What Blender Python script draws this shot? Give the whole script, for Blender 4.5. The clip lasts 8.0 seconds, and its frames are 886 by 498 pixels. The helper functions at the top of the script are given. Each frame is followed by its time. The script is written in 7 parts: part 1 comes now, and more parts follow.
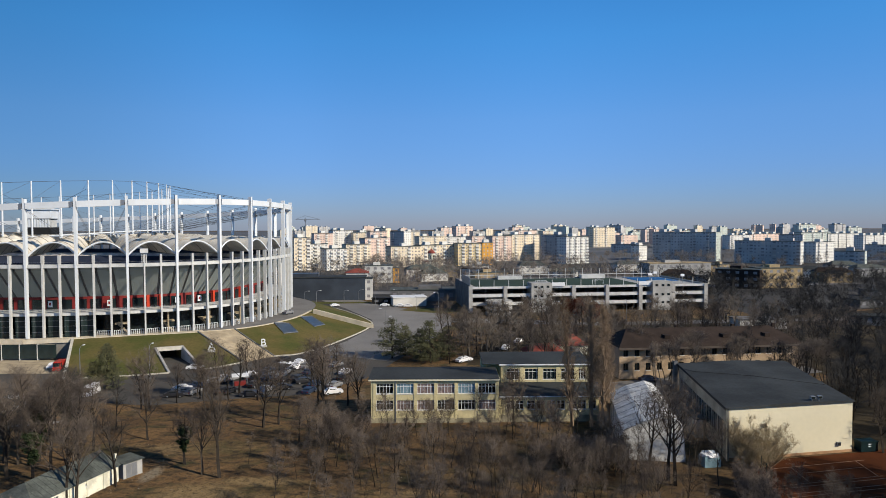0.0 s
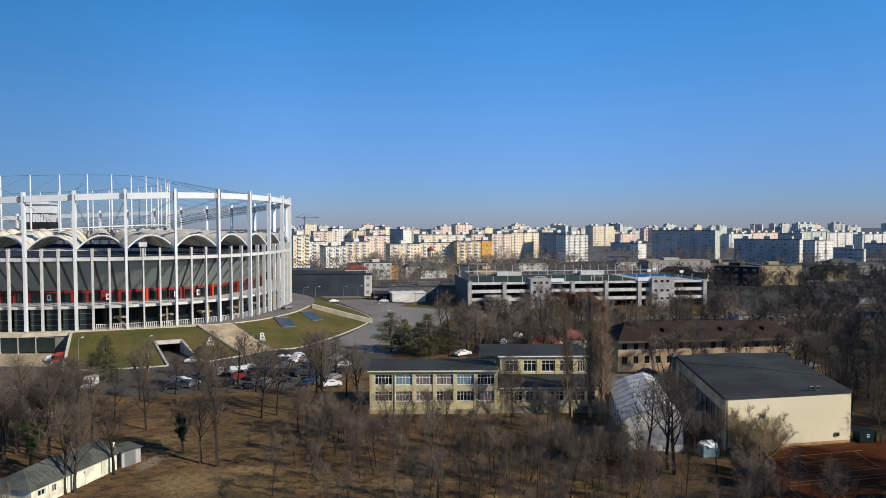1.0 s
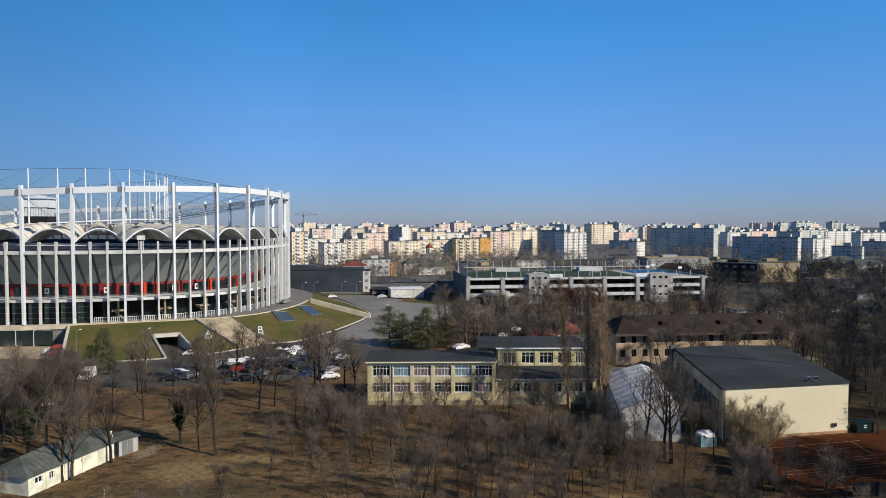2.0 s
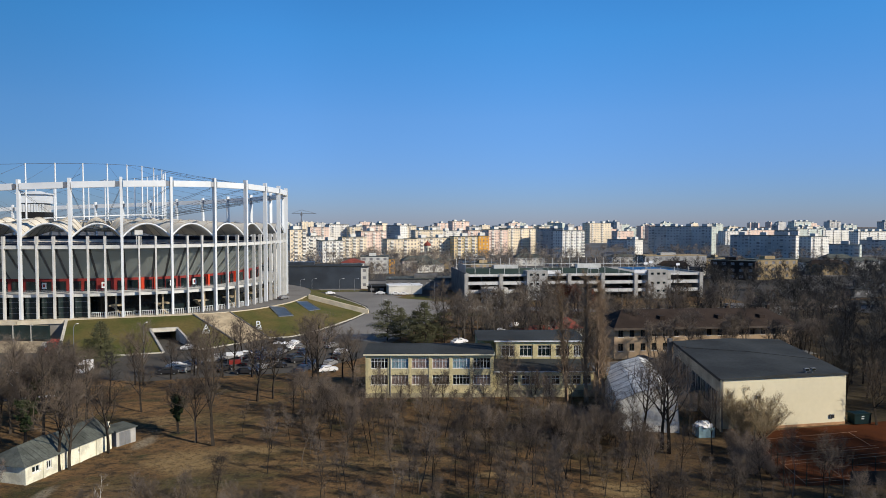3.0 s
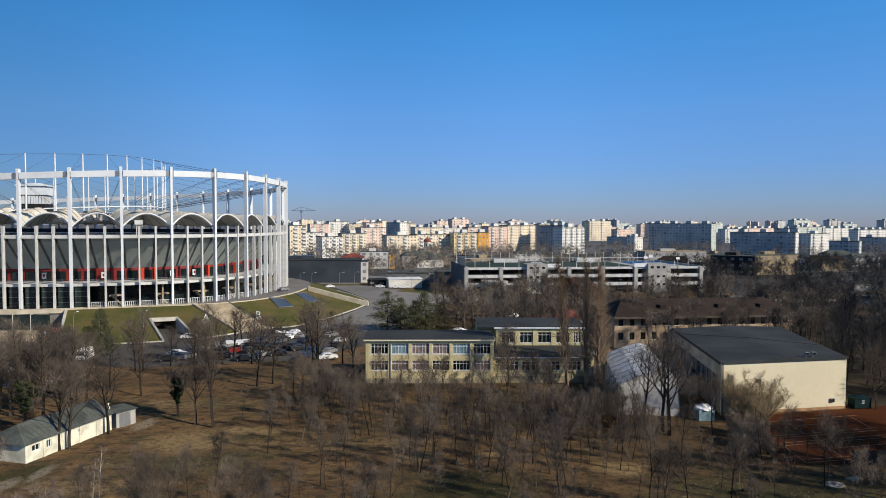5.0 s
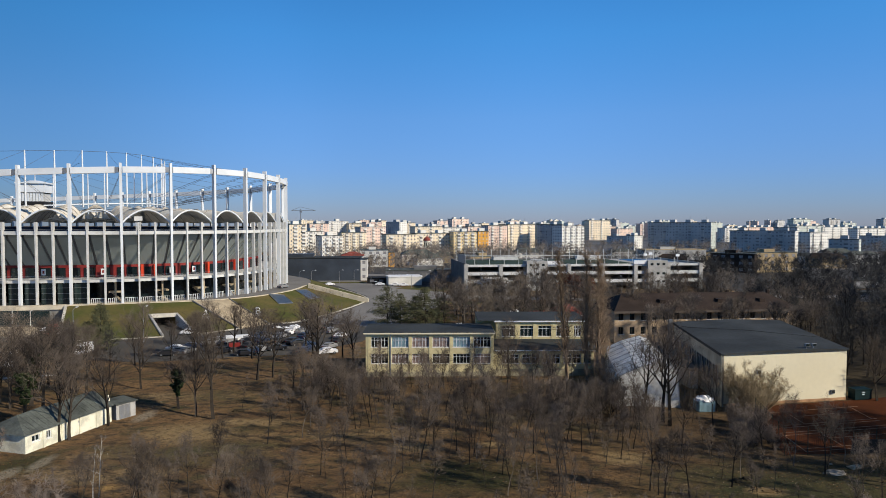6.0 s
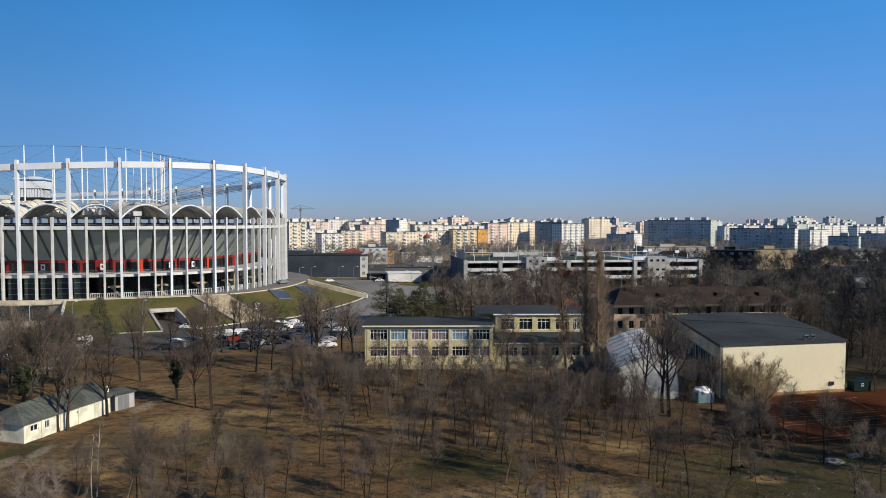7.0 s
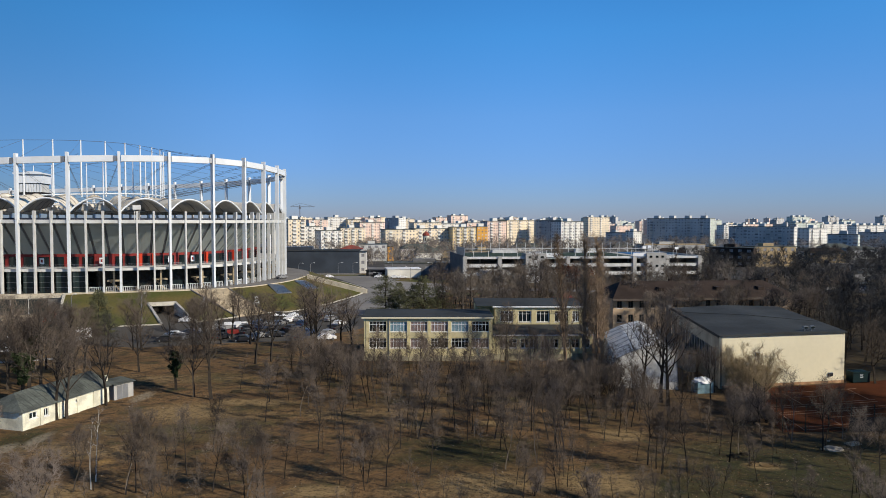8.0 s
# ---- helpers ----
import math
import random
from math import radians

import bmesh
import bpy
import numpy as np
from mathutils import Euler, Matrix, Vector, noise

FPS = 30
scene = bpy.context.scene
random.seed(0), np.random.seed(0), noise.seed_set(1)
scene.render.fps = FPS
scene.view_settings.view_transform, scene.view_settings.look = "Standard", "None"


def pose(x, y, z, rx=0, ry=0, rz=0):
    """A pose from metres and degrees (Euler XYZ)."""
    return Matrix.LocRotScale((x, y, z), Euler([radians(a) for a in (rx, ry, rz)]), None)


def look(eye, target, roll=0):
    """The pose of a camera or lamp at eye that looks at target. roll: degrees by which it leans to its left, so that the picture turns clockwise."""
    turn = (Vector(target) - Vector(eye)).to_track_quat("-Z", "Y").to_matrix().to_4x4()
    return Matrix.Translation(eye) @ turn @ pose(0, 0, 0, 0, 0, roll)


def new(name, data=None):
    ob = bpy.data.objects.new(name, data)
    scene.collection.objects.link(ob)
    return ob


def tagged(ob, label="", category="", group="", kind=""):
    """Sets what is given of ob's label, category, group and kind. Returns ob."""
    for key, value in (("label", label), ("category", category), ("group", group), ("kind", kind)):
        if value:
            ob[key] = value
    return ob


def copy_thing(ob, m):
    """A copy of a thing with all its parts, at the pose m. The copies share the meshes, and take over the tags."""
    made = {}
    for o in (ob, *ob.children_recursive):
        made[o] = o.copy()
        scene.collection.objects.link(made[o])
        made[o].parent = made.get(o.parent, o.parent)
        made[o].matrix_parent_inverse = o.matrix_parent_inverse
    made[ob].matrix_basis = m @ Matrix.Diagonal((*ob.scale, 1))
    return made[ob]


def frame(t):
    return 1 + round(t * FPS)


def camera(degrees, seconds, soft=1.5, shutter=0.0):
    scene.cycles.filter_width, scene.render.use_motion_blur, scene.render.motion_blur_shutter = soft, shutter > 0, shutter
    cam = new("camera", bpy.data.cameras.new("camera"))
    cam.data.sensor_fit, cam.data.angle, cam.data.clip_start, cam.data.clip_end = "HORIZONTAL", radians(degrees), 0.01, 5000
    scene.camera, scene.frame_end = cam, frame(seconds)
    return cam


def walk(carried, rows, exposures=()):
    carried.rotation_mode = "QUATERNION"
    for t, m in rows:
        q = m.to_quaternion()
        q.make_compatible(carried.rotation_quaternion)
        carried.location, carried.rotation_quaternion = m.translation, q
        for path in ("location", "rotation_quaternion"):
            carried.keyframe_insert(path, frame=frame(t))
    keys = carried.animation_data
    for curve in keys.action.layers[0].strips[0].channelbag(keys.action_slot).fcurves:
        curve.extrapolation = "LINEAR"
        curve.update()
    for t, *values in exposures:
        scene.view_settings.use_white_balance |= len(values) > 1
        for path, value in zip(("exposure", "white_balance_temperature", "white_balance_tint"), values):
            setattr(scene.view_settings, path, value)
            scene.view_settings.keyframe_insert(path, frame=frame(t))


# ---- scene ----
# camera: a drone that sinks almost straight down; rows of t, x, z, pitch, roll, yaw
cam = camera(66.31, 8.0, soft=0.9)
ROWS = [
    (0.0, 0.000, 37.549, -2.040, 0.226, -0.000),
    (0.5, 0.081, 36.772, -2.072, 0.174, -0.012),
    (1.0, 0.070, 35.985, -2.093, 0.135, -0.050),
    (1.5, 0.146, 35.262, -2.160, 0.053, -0.090),
    (3.0, 0.192, 33.186, -2.234, -0.013, -0.301),
    (3.5, 0.179, 32.568, -2.284, -0.152, -0.334),
    (4.0, 0.095, 31.940, -2.334, -0.185, -0.354),
    (4.5, 0.087, 31.289, -2.328, -0.162, -0.336),
    (6.0, 0.017, 29.217, -2.261, -0.015, -0.359),
    (6.5, 0.103, 28.569, -2.287, -0.005, -0.379),
    (7.0, 0.169, 28.004, -2.344, 0.001, -0.369),
    (7.5, 0.175, 27.275, -2.403, -0.076, -0.397),
    (8.0, 0.164, 26.590, -2.413, -0.095, -0.419),
]
walk(cam, [(t, pose(x, 0, z, 90 + pitch, roll, yaw)) for t, x, z, pitch, roll, yaw in ROWS], [(0.0, 0.0), (8.0, 0.0)])

# ---- light ----
SUN_EL, SUN_AZ = radians(30), radians(120)
SUN_DIR = Vector((math.sin(SUN_AZ) * math.cos(SUN_EL), math.cos(SUN_AZ) * math.cos(SUN_EL), math.sin(SUN_EL)))
world = bpy.data.worlds.new("sky")
scene.world = world
world.use_nodes = True
wn = world.node_tree.nodes
sky = wn.new("ShaderNodeTexSky")
sky.sky_type = 'NISHITA'
sky.sun_disc = False
sky.sun_elevation, sky.sun_rotation = SUN_EL, SUN_AZ
sky.altitude, sky.air_density, sky.dust_density, sky.ozone_density = 100, 1.0, 0.1, 4.0
wn["Background"].inputs[1].default_value = 0.119
# the sky deepens from the hazy horizon upwards
wtc, wsep = wn.new("ShaderNodeTexCoord"), wn.new("ShaderNodeSeparateXYZ")
deep = wn.new("ShaderNodeValToRGB")
deep.color_ramp.elements[0].position, deep.color_ramp.elements[0].color = 0.0, (0.41, 0.50, 0.87, 1)
deep.color_ramp.elements[1].position, deep.color_ramp.elements[1].color = 1.0, (0.55, 0.60, 0.62, 1)
for at, col in ((0.075, (0.44, 0.64, 1.09, 1)), (0.15, (0.50, 0.80, 1.20, 1)), (0.26, (0.395, 0.98, 1.40, 1)), (0.34, (0.34, 0.98, 1.42, 1)), (0.5, (0.42, 0.66, 0.90, 1))):
    el = deep.color_ramp.elements.new(at)
    el.color = col
tint = wn.new("ShaderNodeMix")
tint.data_type, tint.blend_type = 'RGBA', 'MULTIPLY'
tint.inputs[0].default_value = 1.0
wl = world.node_tree.links
wl.new(wtc.outputs["Generated"], wsep.inputs[0])
wl.new(wsep.outputs["Z"], deep.inputs[0])
wl.new(deep.outputs[0], tint.inputs[7])
wl.new(sky.outputs[0], tint.inputs[6])
# and it is paler in the middle between the sun's side and the far side
away = wn.new("ShaderNodeVectorMath")
away.operation = 'DOT_PRODUCT'
away.inputs[1].default_value = (-math.sin(SUN_AZ), -math.cos(SUN_AZ), 0)
unit = wn.new("ShaderNodeMapRange")
unit.inputs["From Min"].default_value = -1.0
turn = wn.new("ShaderNodeValToRGB")
turn.color_ramp.interpolation = 'EASE'
turn.color_ramp.elements[0].position, turn.color_ramp.elements[0].color = 0.0, (0.85, 0.85, 0.85, 1)
turn.color_ramp.elements[1].position, turn.color_ramp.elements[1].color = 0.96, (0.50, 0.54, 0.53, 1)
for at, v in ((0.45, 0.96), (0.66, 1.0), (0.82, 0.83)):
    turn.color_ramp.elements.new(at).color = (v, v, v, 1)
flat = wn.new("ShaderNodeMix")
flat.data_type, flat.blend_type = 'RGBA', 'MULTIPLY'
flat.inputs[0].default_value = 1.0
wl.new(wtc.outputs["Generated"], away.inputs[0])
wl.new(away.outputs["Value"], unit.inputs["Value"])
wl.new(unit.outputs[0], turn.inputs[0])
wl.new(tint.outputs[2], flat.inputs[6])
wl.new(turn.outputs[0], flat.inputs[7])
wl.new(flat.outputs[2], wn["Background"].inputs[0])
sun_data = bpy.data.lights.new("sun", "SUN")
sun_data.energy, sun_data.angle, sun_data.color = 5.0, radians(0.53), (1.0, 0.90, 0.75)
sun = new("sun", sun_data)
sun.matrix_world = look(SUN_DIR * 500, (0, 0, 0))


# ---- materials ----
def mat(name, col, rough=0.8, var=0.25, scale=0.6, metal=0.0, bump=0.0, fine=8.0, col2=None, spec=0.2, rnd=0.0, lo=0.4, hi=0.62):
    """Two scales of noise between col and a second colour, with bump; rnd varies it from object to object."""
    m = bpy.data.materials.new(name)
    m.use_nodes = True
    nt = m.node_tree
    b = nt.nodes["Principled BSDF"]
    b.inputs["Roughness"].default_value, b.inputs["Metallic"].default_value = rough, metal
    b.inputs["Specular IOR Level"].default_value = spec
    c2 = col2 or tuple(c * (1 - var) for c in col)
    tc = nt.nodes.new("ShaderNodeTexCoord")
    n1, n2 = nt.nodes.new("ShaderNodeTexNoise"), nt.nodes.new("ShaderNodeTexNoise")
    n1.inputs["Scale"].default_value, n1.inputs["Detail"].default_value = scale, 5
    n2.inputs["Scale"].default_value, n2.inputs["Detail"].default_value = fine, 3
    for n in (n1, n2):
        nt.links.new(tc.outputs["Object"], n.inputs["Vector"])
    ramp = nt.nodes.new("ShaderNodeMapRange")
    ramp.inputs["From Min"].default_value, ramp.inputs["From Max"].default_value = lo, hi
    nt.links.new(n1.outputs["Fac"], ramp.inputs["Value"])
    mix = nt.nodes.new("ShaderNodeMix")
    mix.data_type = 'RGBA'
    mix.inputs[6].default_value, mix.inputs[7].default_value = (*col, 1), (*c2, 1)
    nt.links.new(ramp.outputs[0], mix.inputs[0])
    hsv = nt.nodes.new("ShaderNodeHueSaturation")
    vr = nt.nodes.new("ShaderNodeMapRange")
    vr.inputs["From Min"].default_value, vr.inputs["From Max"].default_value = 0.3, 0.7
    vr.inputs["To Min"].default_value, vr.inputs["To Max"].default_value = 1 - var * 0.5, 1 + var * 0.4
    nt.links.new(n2.outputs["Fac"], vr.inputs["Value"])
    val = vr.outputs[0]
    if rnd:
        oi = nt.nodes.new("ShaderNodeObjectInfo")
        rr = nt.nodes.new("ShaderNodeMapRange")
        rr.inputs["To Min"].default_value, rr.inputs["To Max"].default_value = 1 - rnd, 1 + rnd
        nt.links.new(oi.outputs["Random"], rr.inputs["Value"])
        mu = nt.nodes.new("ShaderNodeMath")
        mu.operation = 'MULTIPLY'
        nt.links.new(rr.outputs[0], mu.inputs[0])
        nt.links.new(val, mu.inputs[1])
        val = mu.outputs[0]
    nt.links.new(val, hsv.inputs["Value"])
    nt.links.new(mix.outputs[2], hsv.inputs["Color"])
    nt.links.new(hsv.outputs[0], b.inputs["Base Color"])
    if bump:
        bp = nt.nodes.new("ShaderNodeBump")
        bp.inputs["Strength"].default_value, bp.inputs["Distance"].default_value = bump, 0.1
        nt.links.new(n2.outputs["Fac"], bp.inputs["Height"])
        nt.links.new(bp.outputs[0], b.inputs["Normal"])
    return m


M_WHITE = mat("white_steel_paint", (0.70, 0.73, 0.74), 0.45, 0.1, 0.15)
M_COL = mat("pale_concrete", (0.60, 0.60, 0.57), 0.75, 0.2, 0.3, bump=0.1)
M_CONC = mat("concrete", (0.42, 0.41, 0.38), 0.85, 0.25, 0.25, bump=0.2)
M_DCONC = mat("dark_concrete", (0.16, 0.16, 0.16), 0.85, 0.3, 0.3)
M_BOWL = mat("grey_cladding_panel", (0.28, 0.31, 0.29), 0.6, 0.05, 0.2)
M_RED = mat("red_painted_wall", (0.22, 0.028, 0.024), 0.55, 0.25, 0.4)
M_ORANGE = mat("orange_red_panel", (0.55, 0.055, 0.022), 0.5, 0.15, 0.4)
M_DGLASS = mat("dark_glazing", (0.012, 0.02, 0.022), 0.12, 0.4, 0.2, spec=0.5)
M_FABRIC = mat("cream_roof_membrane", (0.76, 0.71, 0.60), 0.65, 0.2, 0.12, fine=1.0)
M_CABLE = mat("steel_cable", (0.09, 0.10, 0.11), 0.5, 0.1)
M_SEAT = mat("blue_grey_seat_rows", (0.035, 0.045, 0.075), 0.6, 0.4, 0.08)
M_LAWN = mat("winter_lawn", (0.072, 0.078, 0.018), 0.97, 0.35, 0.09, col2=(0.125, 0.098, 0.032), bump=0.3, fine=1.5)
M_ASPH = mat("asphalt", (0.085, 0.080, 0.072), 0.95, 0.25, 0.03, bump=0.15, fine=2.0, spec=0.15)
M_PAVE = mat("sandy_paving", (0.46, 0.375, 0.25), 0.9, 0.3, 0.3, bump=0.2, fine=2.5)
M_KERB = mat("pale_kerb_stone", (0.60, 0.56, 0.47), 0.85, 0.2, 0.5)
M_SKYL = mat("skylight_glazing", (0.06, 0.072, 0.08), 0.35, 0.3, 0.4, spec=0.5)
M_YELLOW = mat("yellow_render", (0.61, 0.53, 0.30), 0.85, 0.18, 0.35, bump=0.1, fine=3)
M_OCHRE = mat("ochre_render", (0.42, 0.32, 0.18), 0.85, 0.25, 0.35)
M_CREAM = mat("cream_render", (0.71, 0.64, 0.45), 0.85, 0.05, 0.1, bump=0.02, fine=1.5)
M_WREND = mat("whitewashed_wall", (0.80, 0.77, 0.60), 0.85, 0.3, 0.7, bump=0.1)
M_ROOFD = mat("dark_bitumen_roof", (0.045, 0.050, 0.050), 0.9, 0.35, 0.12, bump=0.2, fine=2, spec=0.2)
M_ROOFG = mat("grey_sheet_roof", (0.102, 0.112, 0.098), 0.75, 0.4, 0.5, bump=0.15, fine=3)
M_ROOFB = mat("brown_tile_roof", (0.042, 0.029, 0.022), 0.9, 0.35, 0.3, bump=0.3, fine=4)
M_ROOFR = mat("red_tile_roof", (0.27, 0.07, 0.05), 0.85, 0.3, 0.3)
M_TENT = mat("silver_membrane", (0.86, 0.85, 0.80), 0.6, 0.35, 0.6, bump=0.25, fine=2.2, spec=0.3, rnd=0.10)
M_FRAME = mat("white_window_frame", (0.75, 0.76, 0.76), 0.5, 0.08)
M_CURT = mat("pale_blue_curtain", (0.20, 0.31, 0.35), 0.8, 0.3, 1.0)
M_CLAY = mat("red_clay_court", (0.095, 0.032, 0.013), 1.0, 0.35, 0.12, bump=0.1, spec=0.05)
M_TURF = mat("artificial_turf", (0.038, 0.060, 0.040), 0.9, 0.2, 0.05)
M_BLUE = mat("blue_court_surface", (0.02, 0.12, 0.30), 0.8, 0.2, 0.1)
M_METAL = mat("grey_galvanised_metal", (0.30, 0.31, 0.32), 0.5, 0.15, metal=0.6)
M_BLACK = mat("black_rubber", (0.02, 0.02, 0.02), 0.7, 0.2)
M_BARK = mat("grey_brown_bark", (0.047, 0.039, 0.031), 0.9, 0.35, 1.5, rnd=0.35, spec=0.05)
M_TWIG = mat("bare_twigs", (0.152, 0.122, 0.096), 0.9, 0.3, 0.6, rnd=0.35, spec=0.05)
M_TWIGR = mat("reddish_poplar_twigs", (0.27, 0.196, 0.130), 0.9, 0.3, 0.6, rnd=0.15, spec=0.05)
M_BIRCH = mat("white_birch_bark", (0.55, 0.53, 0.48), 0.8, 0.5, 2.0)
M_NEEDLE = mat("dark_green_needles", (0.120, 0.122, 0.060), 0.85, 0.4, 0.6, rnd=0.25)
M_IVY = mat("ivy_leaves", (0.03, 0.045, 0.015), 0.7, 0.4, 1.5)
M_SAND = mat("worn_sand", (0.20, 0.138, 0.066), 0.97, 0.3, 0.7, col2=(0.13, 0.085, 0.04), bump=0.3, fine=3, spec=0.1)
M_FARWIN = mat("distant_window_glass", (0.11, 0.12, 0.14), 0.35, 0.4, 0.05)
M_SEATL = mat("pale_mixed_seat_rows", (0.80, 0.72, 0.60), 0.7, 0.45, 0.25, col2=(0.45, 0.42, 0.42), fine=1.0)
M_ROADL = mat("pale_worn_asphalt", (0.235, 0.225, 0.21), 0.95, 0.25, 0.04, bump=0.1, fine=2.0, spec=0.15)
M_HOUSE = mat("dull_white_render", (0.68, 0.66, 0.60), 0.85, 0.25, 0.1)
M_MOULD_SHADE = mat("dark_leaf_mould", (0.032, 0.026, 0.017), 0.97, 0.4, 0.1, col2=(0.06, 0.047, 0.028), bump=0.4, fine=1.2, spec=0.1)
M_SEAM = mat("membrane_seam", (0.34, 0.30, 0.24), 0.7, 0.2)
# far twigs: distance haze is put into the pale colour
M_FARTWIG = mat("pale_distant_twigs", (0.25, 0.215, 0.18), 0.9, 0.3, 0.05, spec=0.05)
M_LINE = mat("worn_court_line", (0.29, 0.19, 0.125), 0.9, 0.3, 0.8)
M_CITY = mat("city_ground", (0.13, 0.135, 0.14), 0.95, 0.35, 0.01, fine=0.05)
M_TANT = mat("tan_shrub_twigs", (0.42, 0.33, 0.20), 0.9, 0.3, 0.6, spec=0.05)
M_BARR = mat("brown_weathered_render", (0.50, 0.37, 0.24), 0.9, 0.3, 0.3)
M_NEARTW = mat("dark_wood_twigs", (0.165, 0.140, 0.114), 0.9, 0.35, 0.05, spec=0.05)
M_SHRUB = mat("mauve_brown_twigs", (0.225, 0.182, 0.148), 0.9, 0.3, 0.6, rnd=0.2, spec=0.05)
M_RUBBLE = mat("pale_rubble", (0.34, 0.30, 0.24), 0.9, 0.4, 2.0)
M_PLANK = mat("weathered_plank", (0.48, 0.37, 0.24), 0.85, 0.3, 1.5)
M_MIDTW = mat("grey_brown_twigs", (0.165, 0.135, 0.108), 0.9, 0.3, 0.4, rnd=0.25, spec=0.05)
M_PROM = mat("grey_promenade_paving", (0.20, 0.19, 0.175), 0.95, 0.2, 0.1, bump=0.1, fine=2.0, spec=0.1)
M_GLAZ = mat("greenish_glazing", (0.022, 0.038, 0.038), 0.15, 0.4, 0.3, spec=0.5)
M_SPLASH = mat("clay_splashed_plinth", (0.46, 0.27, 0.14), 0.9, 0.35, 0.6)
M_DIST = mat("district_ground", (0.085, 0.082, 0.078), 0.95, 0.35, 0.02, fine=0.15, spec=0.05)
# twigs of the shaded, backlit woods, with that shade put into the colour
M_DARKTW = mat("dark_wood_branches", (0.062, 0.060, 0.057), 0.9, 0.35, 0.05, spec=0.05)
M_PALEL = mat("pale_dry_leaf", (0.34, 0.26, 0.17), 0.9, 0.4, 0.3, spec=0.05)
M_CURT2 = mat("brownish_curtain", (0.26, 0.19, 0.17), 0.85, 0.35, 1.2)
M_PLINTH = mat("grimy_plinth", (0.40, 0.36, 0.24), 0.9, 0.45, 0.5)
M_EDGE = mat("beige_edge_stone", (0.62, 0.54, 0.40), 0.9, 0.2, 0.4, bump=0.1)
M_LEAFB = mat("dead_leaf", (0.16, 0.095, 0.045), 0.9, 0.4, 0.3, spec=0.05)
M_DARKW = mat("dark_cladding", (0.055, 0.066, 0.082), 0.4, 0.3, 0.1)
M_SIDE_SHADE = mat("weathered_beige_render", (0.40, 0.36, 0.28), 0.9, 0.35, 0.25, bump=0.1)
M_RUSSET = mat("russet_dry_leaves", (0.20, 0.075, 0.045), 0.9, 0.4, 0.5, spec=0.05)
M_PALEB = mat("pale_grey_bark", (0.15, 0.125, 0.10), 0.9, 0.4, 1.5, rnd=0.3, spec=0.05)
M_DFRAME = mat("dark_window_frame", (0.10, 0.08, 0.065), 0.7, 0.2)

TONES = {
    "cream": mat("cream_block_render", (0.83, 0.70, 0.50), 0.85, 0.2, 0.05),
    "white": mat("white_block_render", (0.78, 0.76, 0.69), 0.85, 0.15, 0.05),
    "pink": mat("pinkish_block_render", (0.82, 0.61, 0.49), 0.85, 0.2, 0.05),
    "yellow": mat("yellow_block_render", (0.84, 0.65, 0.36), 0.85, 0.2, 0.05),
    "orange": mat("orange_block_render", (0.75, 0.38, 0.08), 0.8, 0.15, 0.05),
    "grey": mat("grey_block_concrete", (0.54, 0.53, 0.50), 0.85, 0.25, 0.05),
    "green": mat("pale_green_block_render", (0.58, 0.63, 0.55), 0.85, 0.2, 0.05),
}

# light shines through the two membranes
for m, share in ((M_FABRIC, 0.07), (M_TENT, 0.14)):
    mt = m.node_tree
    out = mt.nodes["Material Output"]
    tl, mx = mt.nodes.new("ShaderNodeBsdfTranslucent"), mt.nodes.new("ShaderNodeMixShader")
    mt.links.new(mt.nodes["Principled BSDF"].inputs["Base Color"].links[0].from_socket, tl.inputs["Color"])
    mx.inputs[0].default_value = share
    mt.links.new(mt.nodes["Principled BSDF"].outputs[0], mx.inputs[1])
    mt.links.new(tl.outputs[0], mx.inputs[2])
    mt.links.new(mx.outputs[0], out.inputs["Surface"])
# distant panes differ from one to the next: curtains, blinds, painted reflections; lightened for haze
mt = M_FARWIN.node_tree
geo, wr = mt.nodes.new("ShaderNodeNewGeometry"), mt.nodes.new("ShaderNodeValToRGB")
wr.color_ramp.elements[0].color, wr.color_ramp.elements[1].color = (0.15, 0.145, 0.155, 1), (0.56, 0.51, 0.44, 1)
wr.color_ramp.elements.new(0.55).color = (0.30, 0.29, 0.285, 1)
mt.links.new(geo.outputs["Random Per Island"], wr.inputs[0])
mt.links.new(wr.outputs[0], mt.nodes["Principled BSDF"].inputs["Base Color"])

# earth: brown leaf mould, dry straw and worn sandy patches, green winter grass towards the near edge
M_EARTH = bpy.data.materials.new("park_earth")
M_EARTH.use_nodes = True
nt = M_EARTH.node_tree
bs = nt.nodes["Principled BSDF"]
bs.inputs["Roughness"].default_value = 0.97
bs.inputs["Specular IOR Level"].default_value = 0.15
tc = nt.nodes.new("ShaderNodeTexCoord")


def earth_noise(scale, lo, hi, detail=6, stretch=(1, 1, 1), shift=0):
    mp = nt.nodes.new("ShaderNodeMapping")
    mp.inputs["Scale"].default_value = stretch
    mp.inputs["Location"].default_value = (shift, shift * 2, 0)
    nt.links.new(tc.outputs["Object"], mp.inputs["Vector"])
    n = nt.nodes.new("ShaderNodeTexNoise")
    n.inputs["Scale"].default_value, n.inputs["Detail"].default_value, n.inputs["Roughness"].default_value = scale, detail, 0.62
    nt.links.new(mp.outputs[0], n.inputs["Vector"])
    r = nt.nodes.new("ShaderNodeMapRange")
    r.inputs["From Min"].default_value, r.inputs["From Max"].default_value = lo, hi
    nt.links.new(n.outputs["Fac"], r.inputs["Value"])
    return r.outputs[0], n.outputs["Fac"]


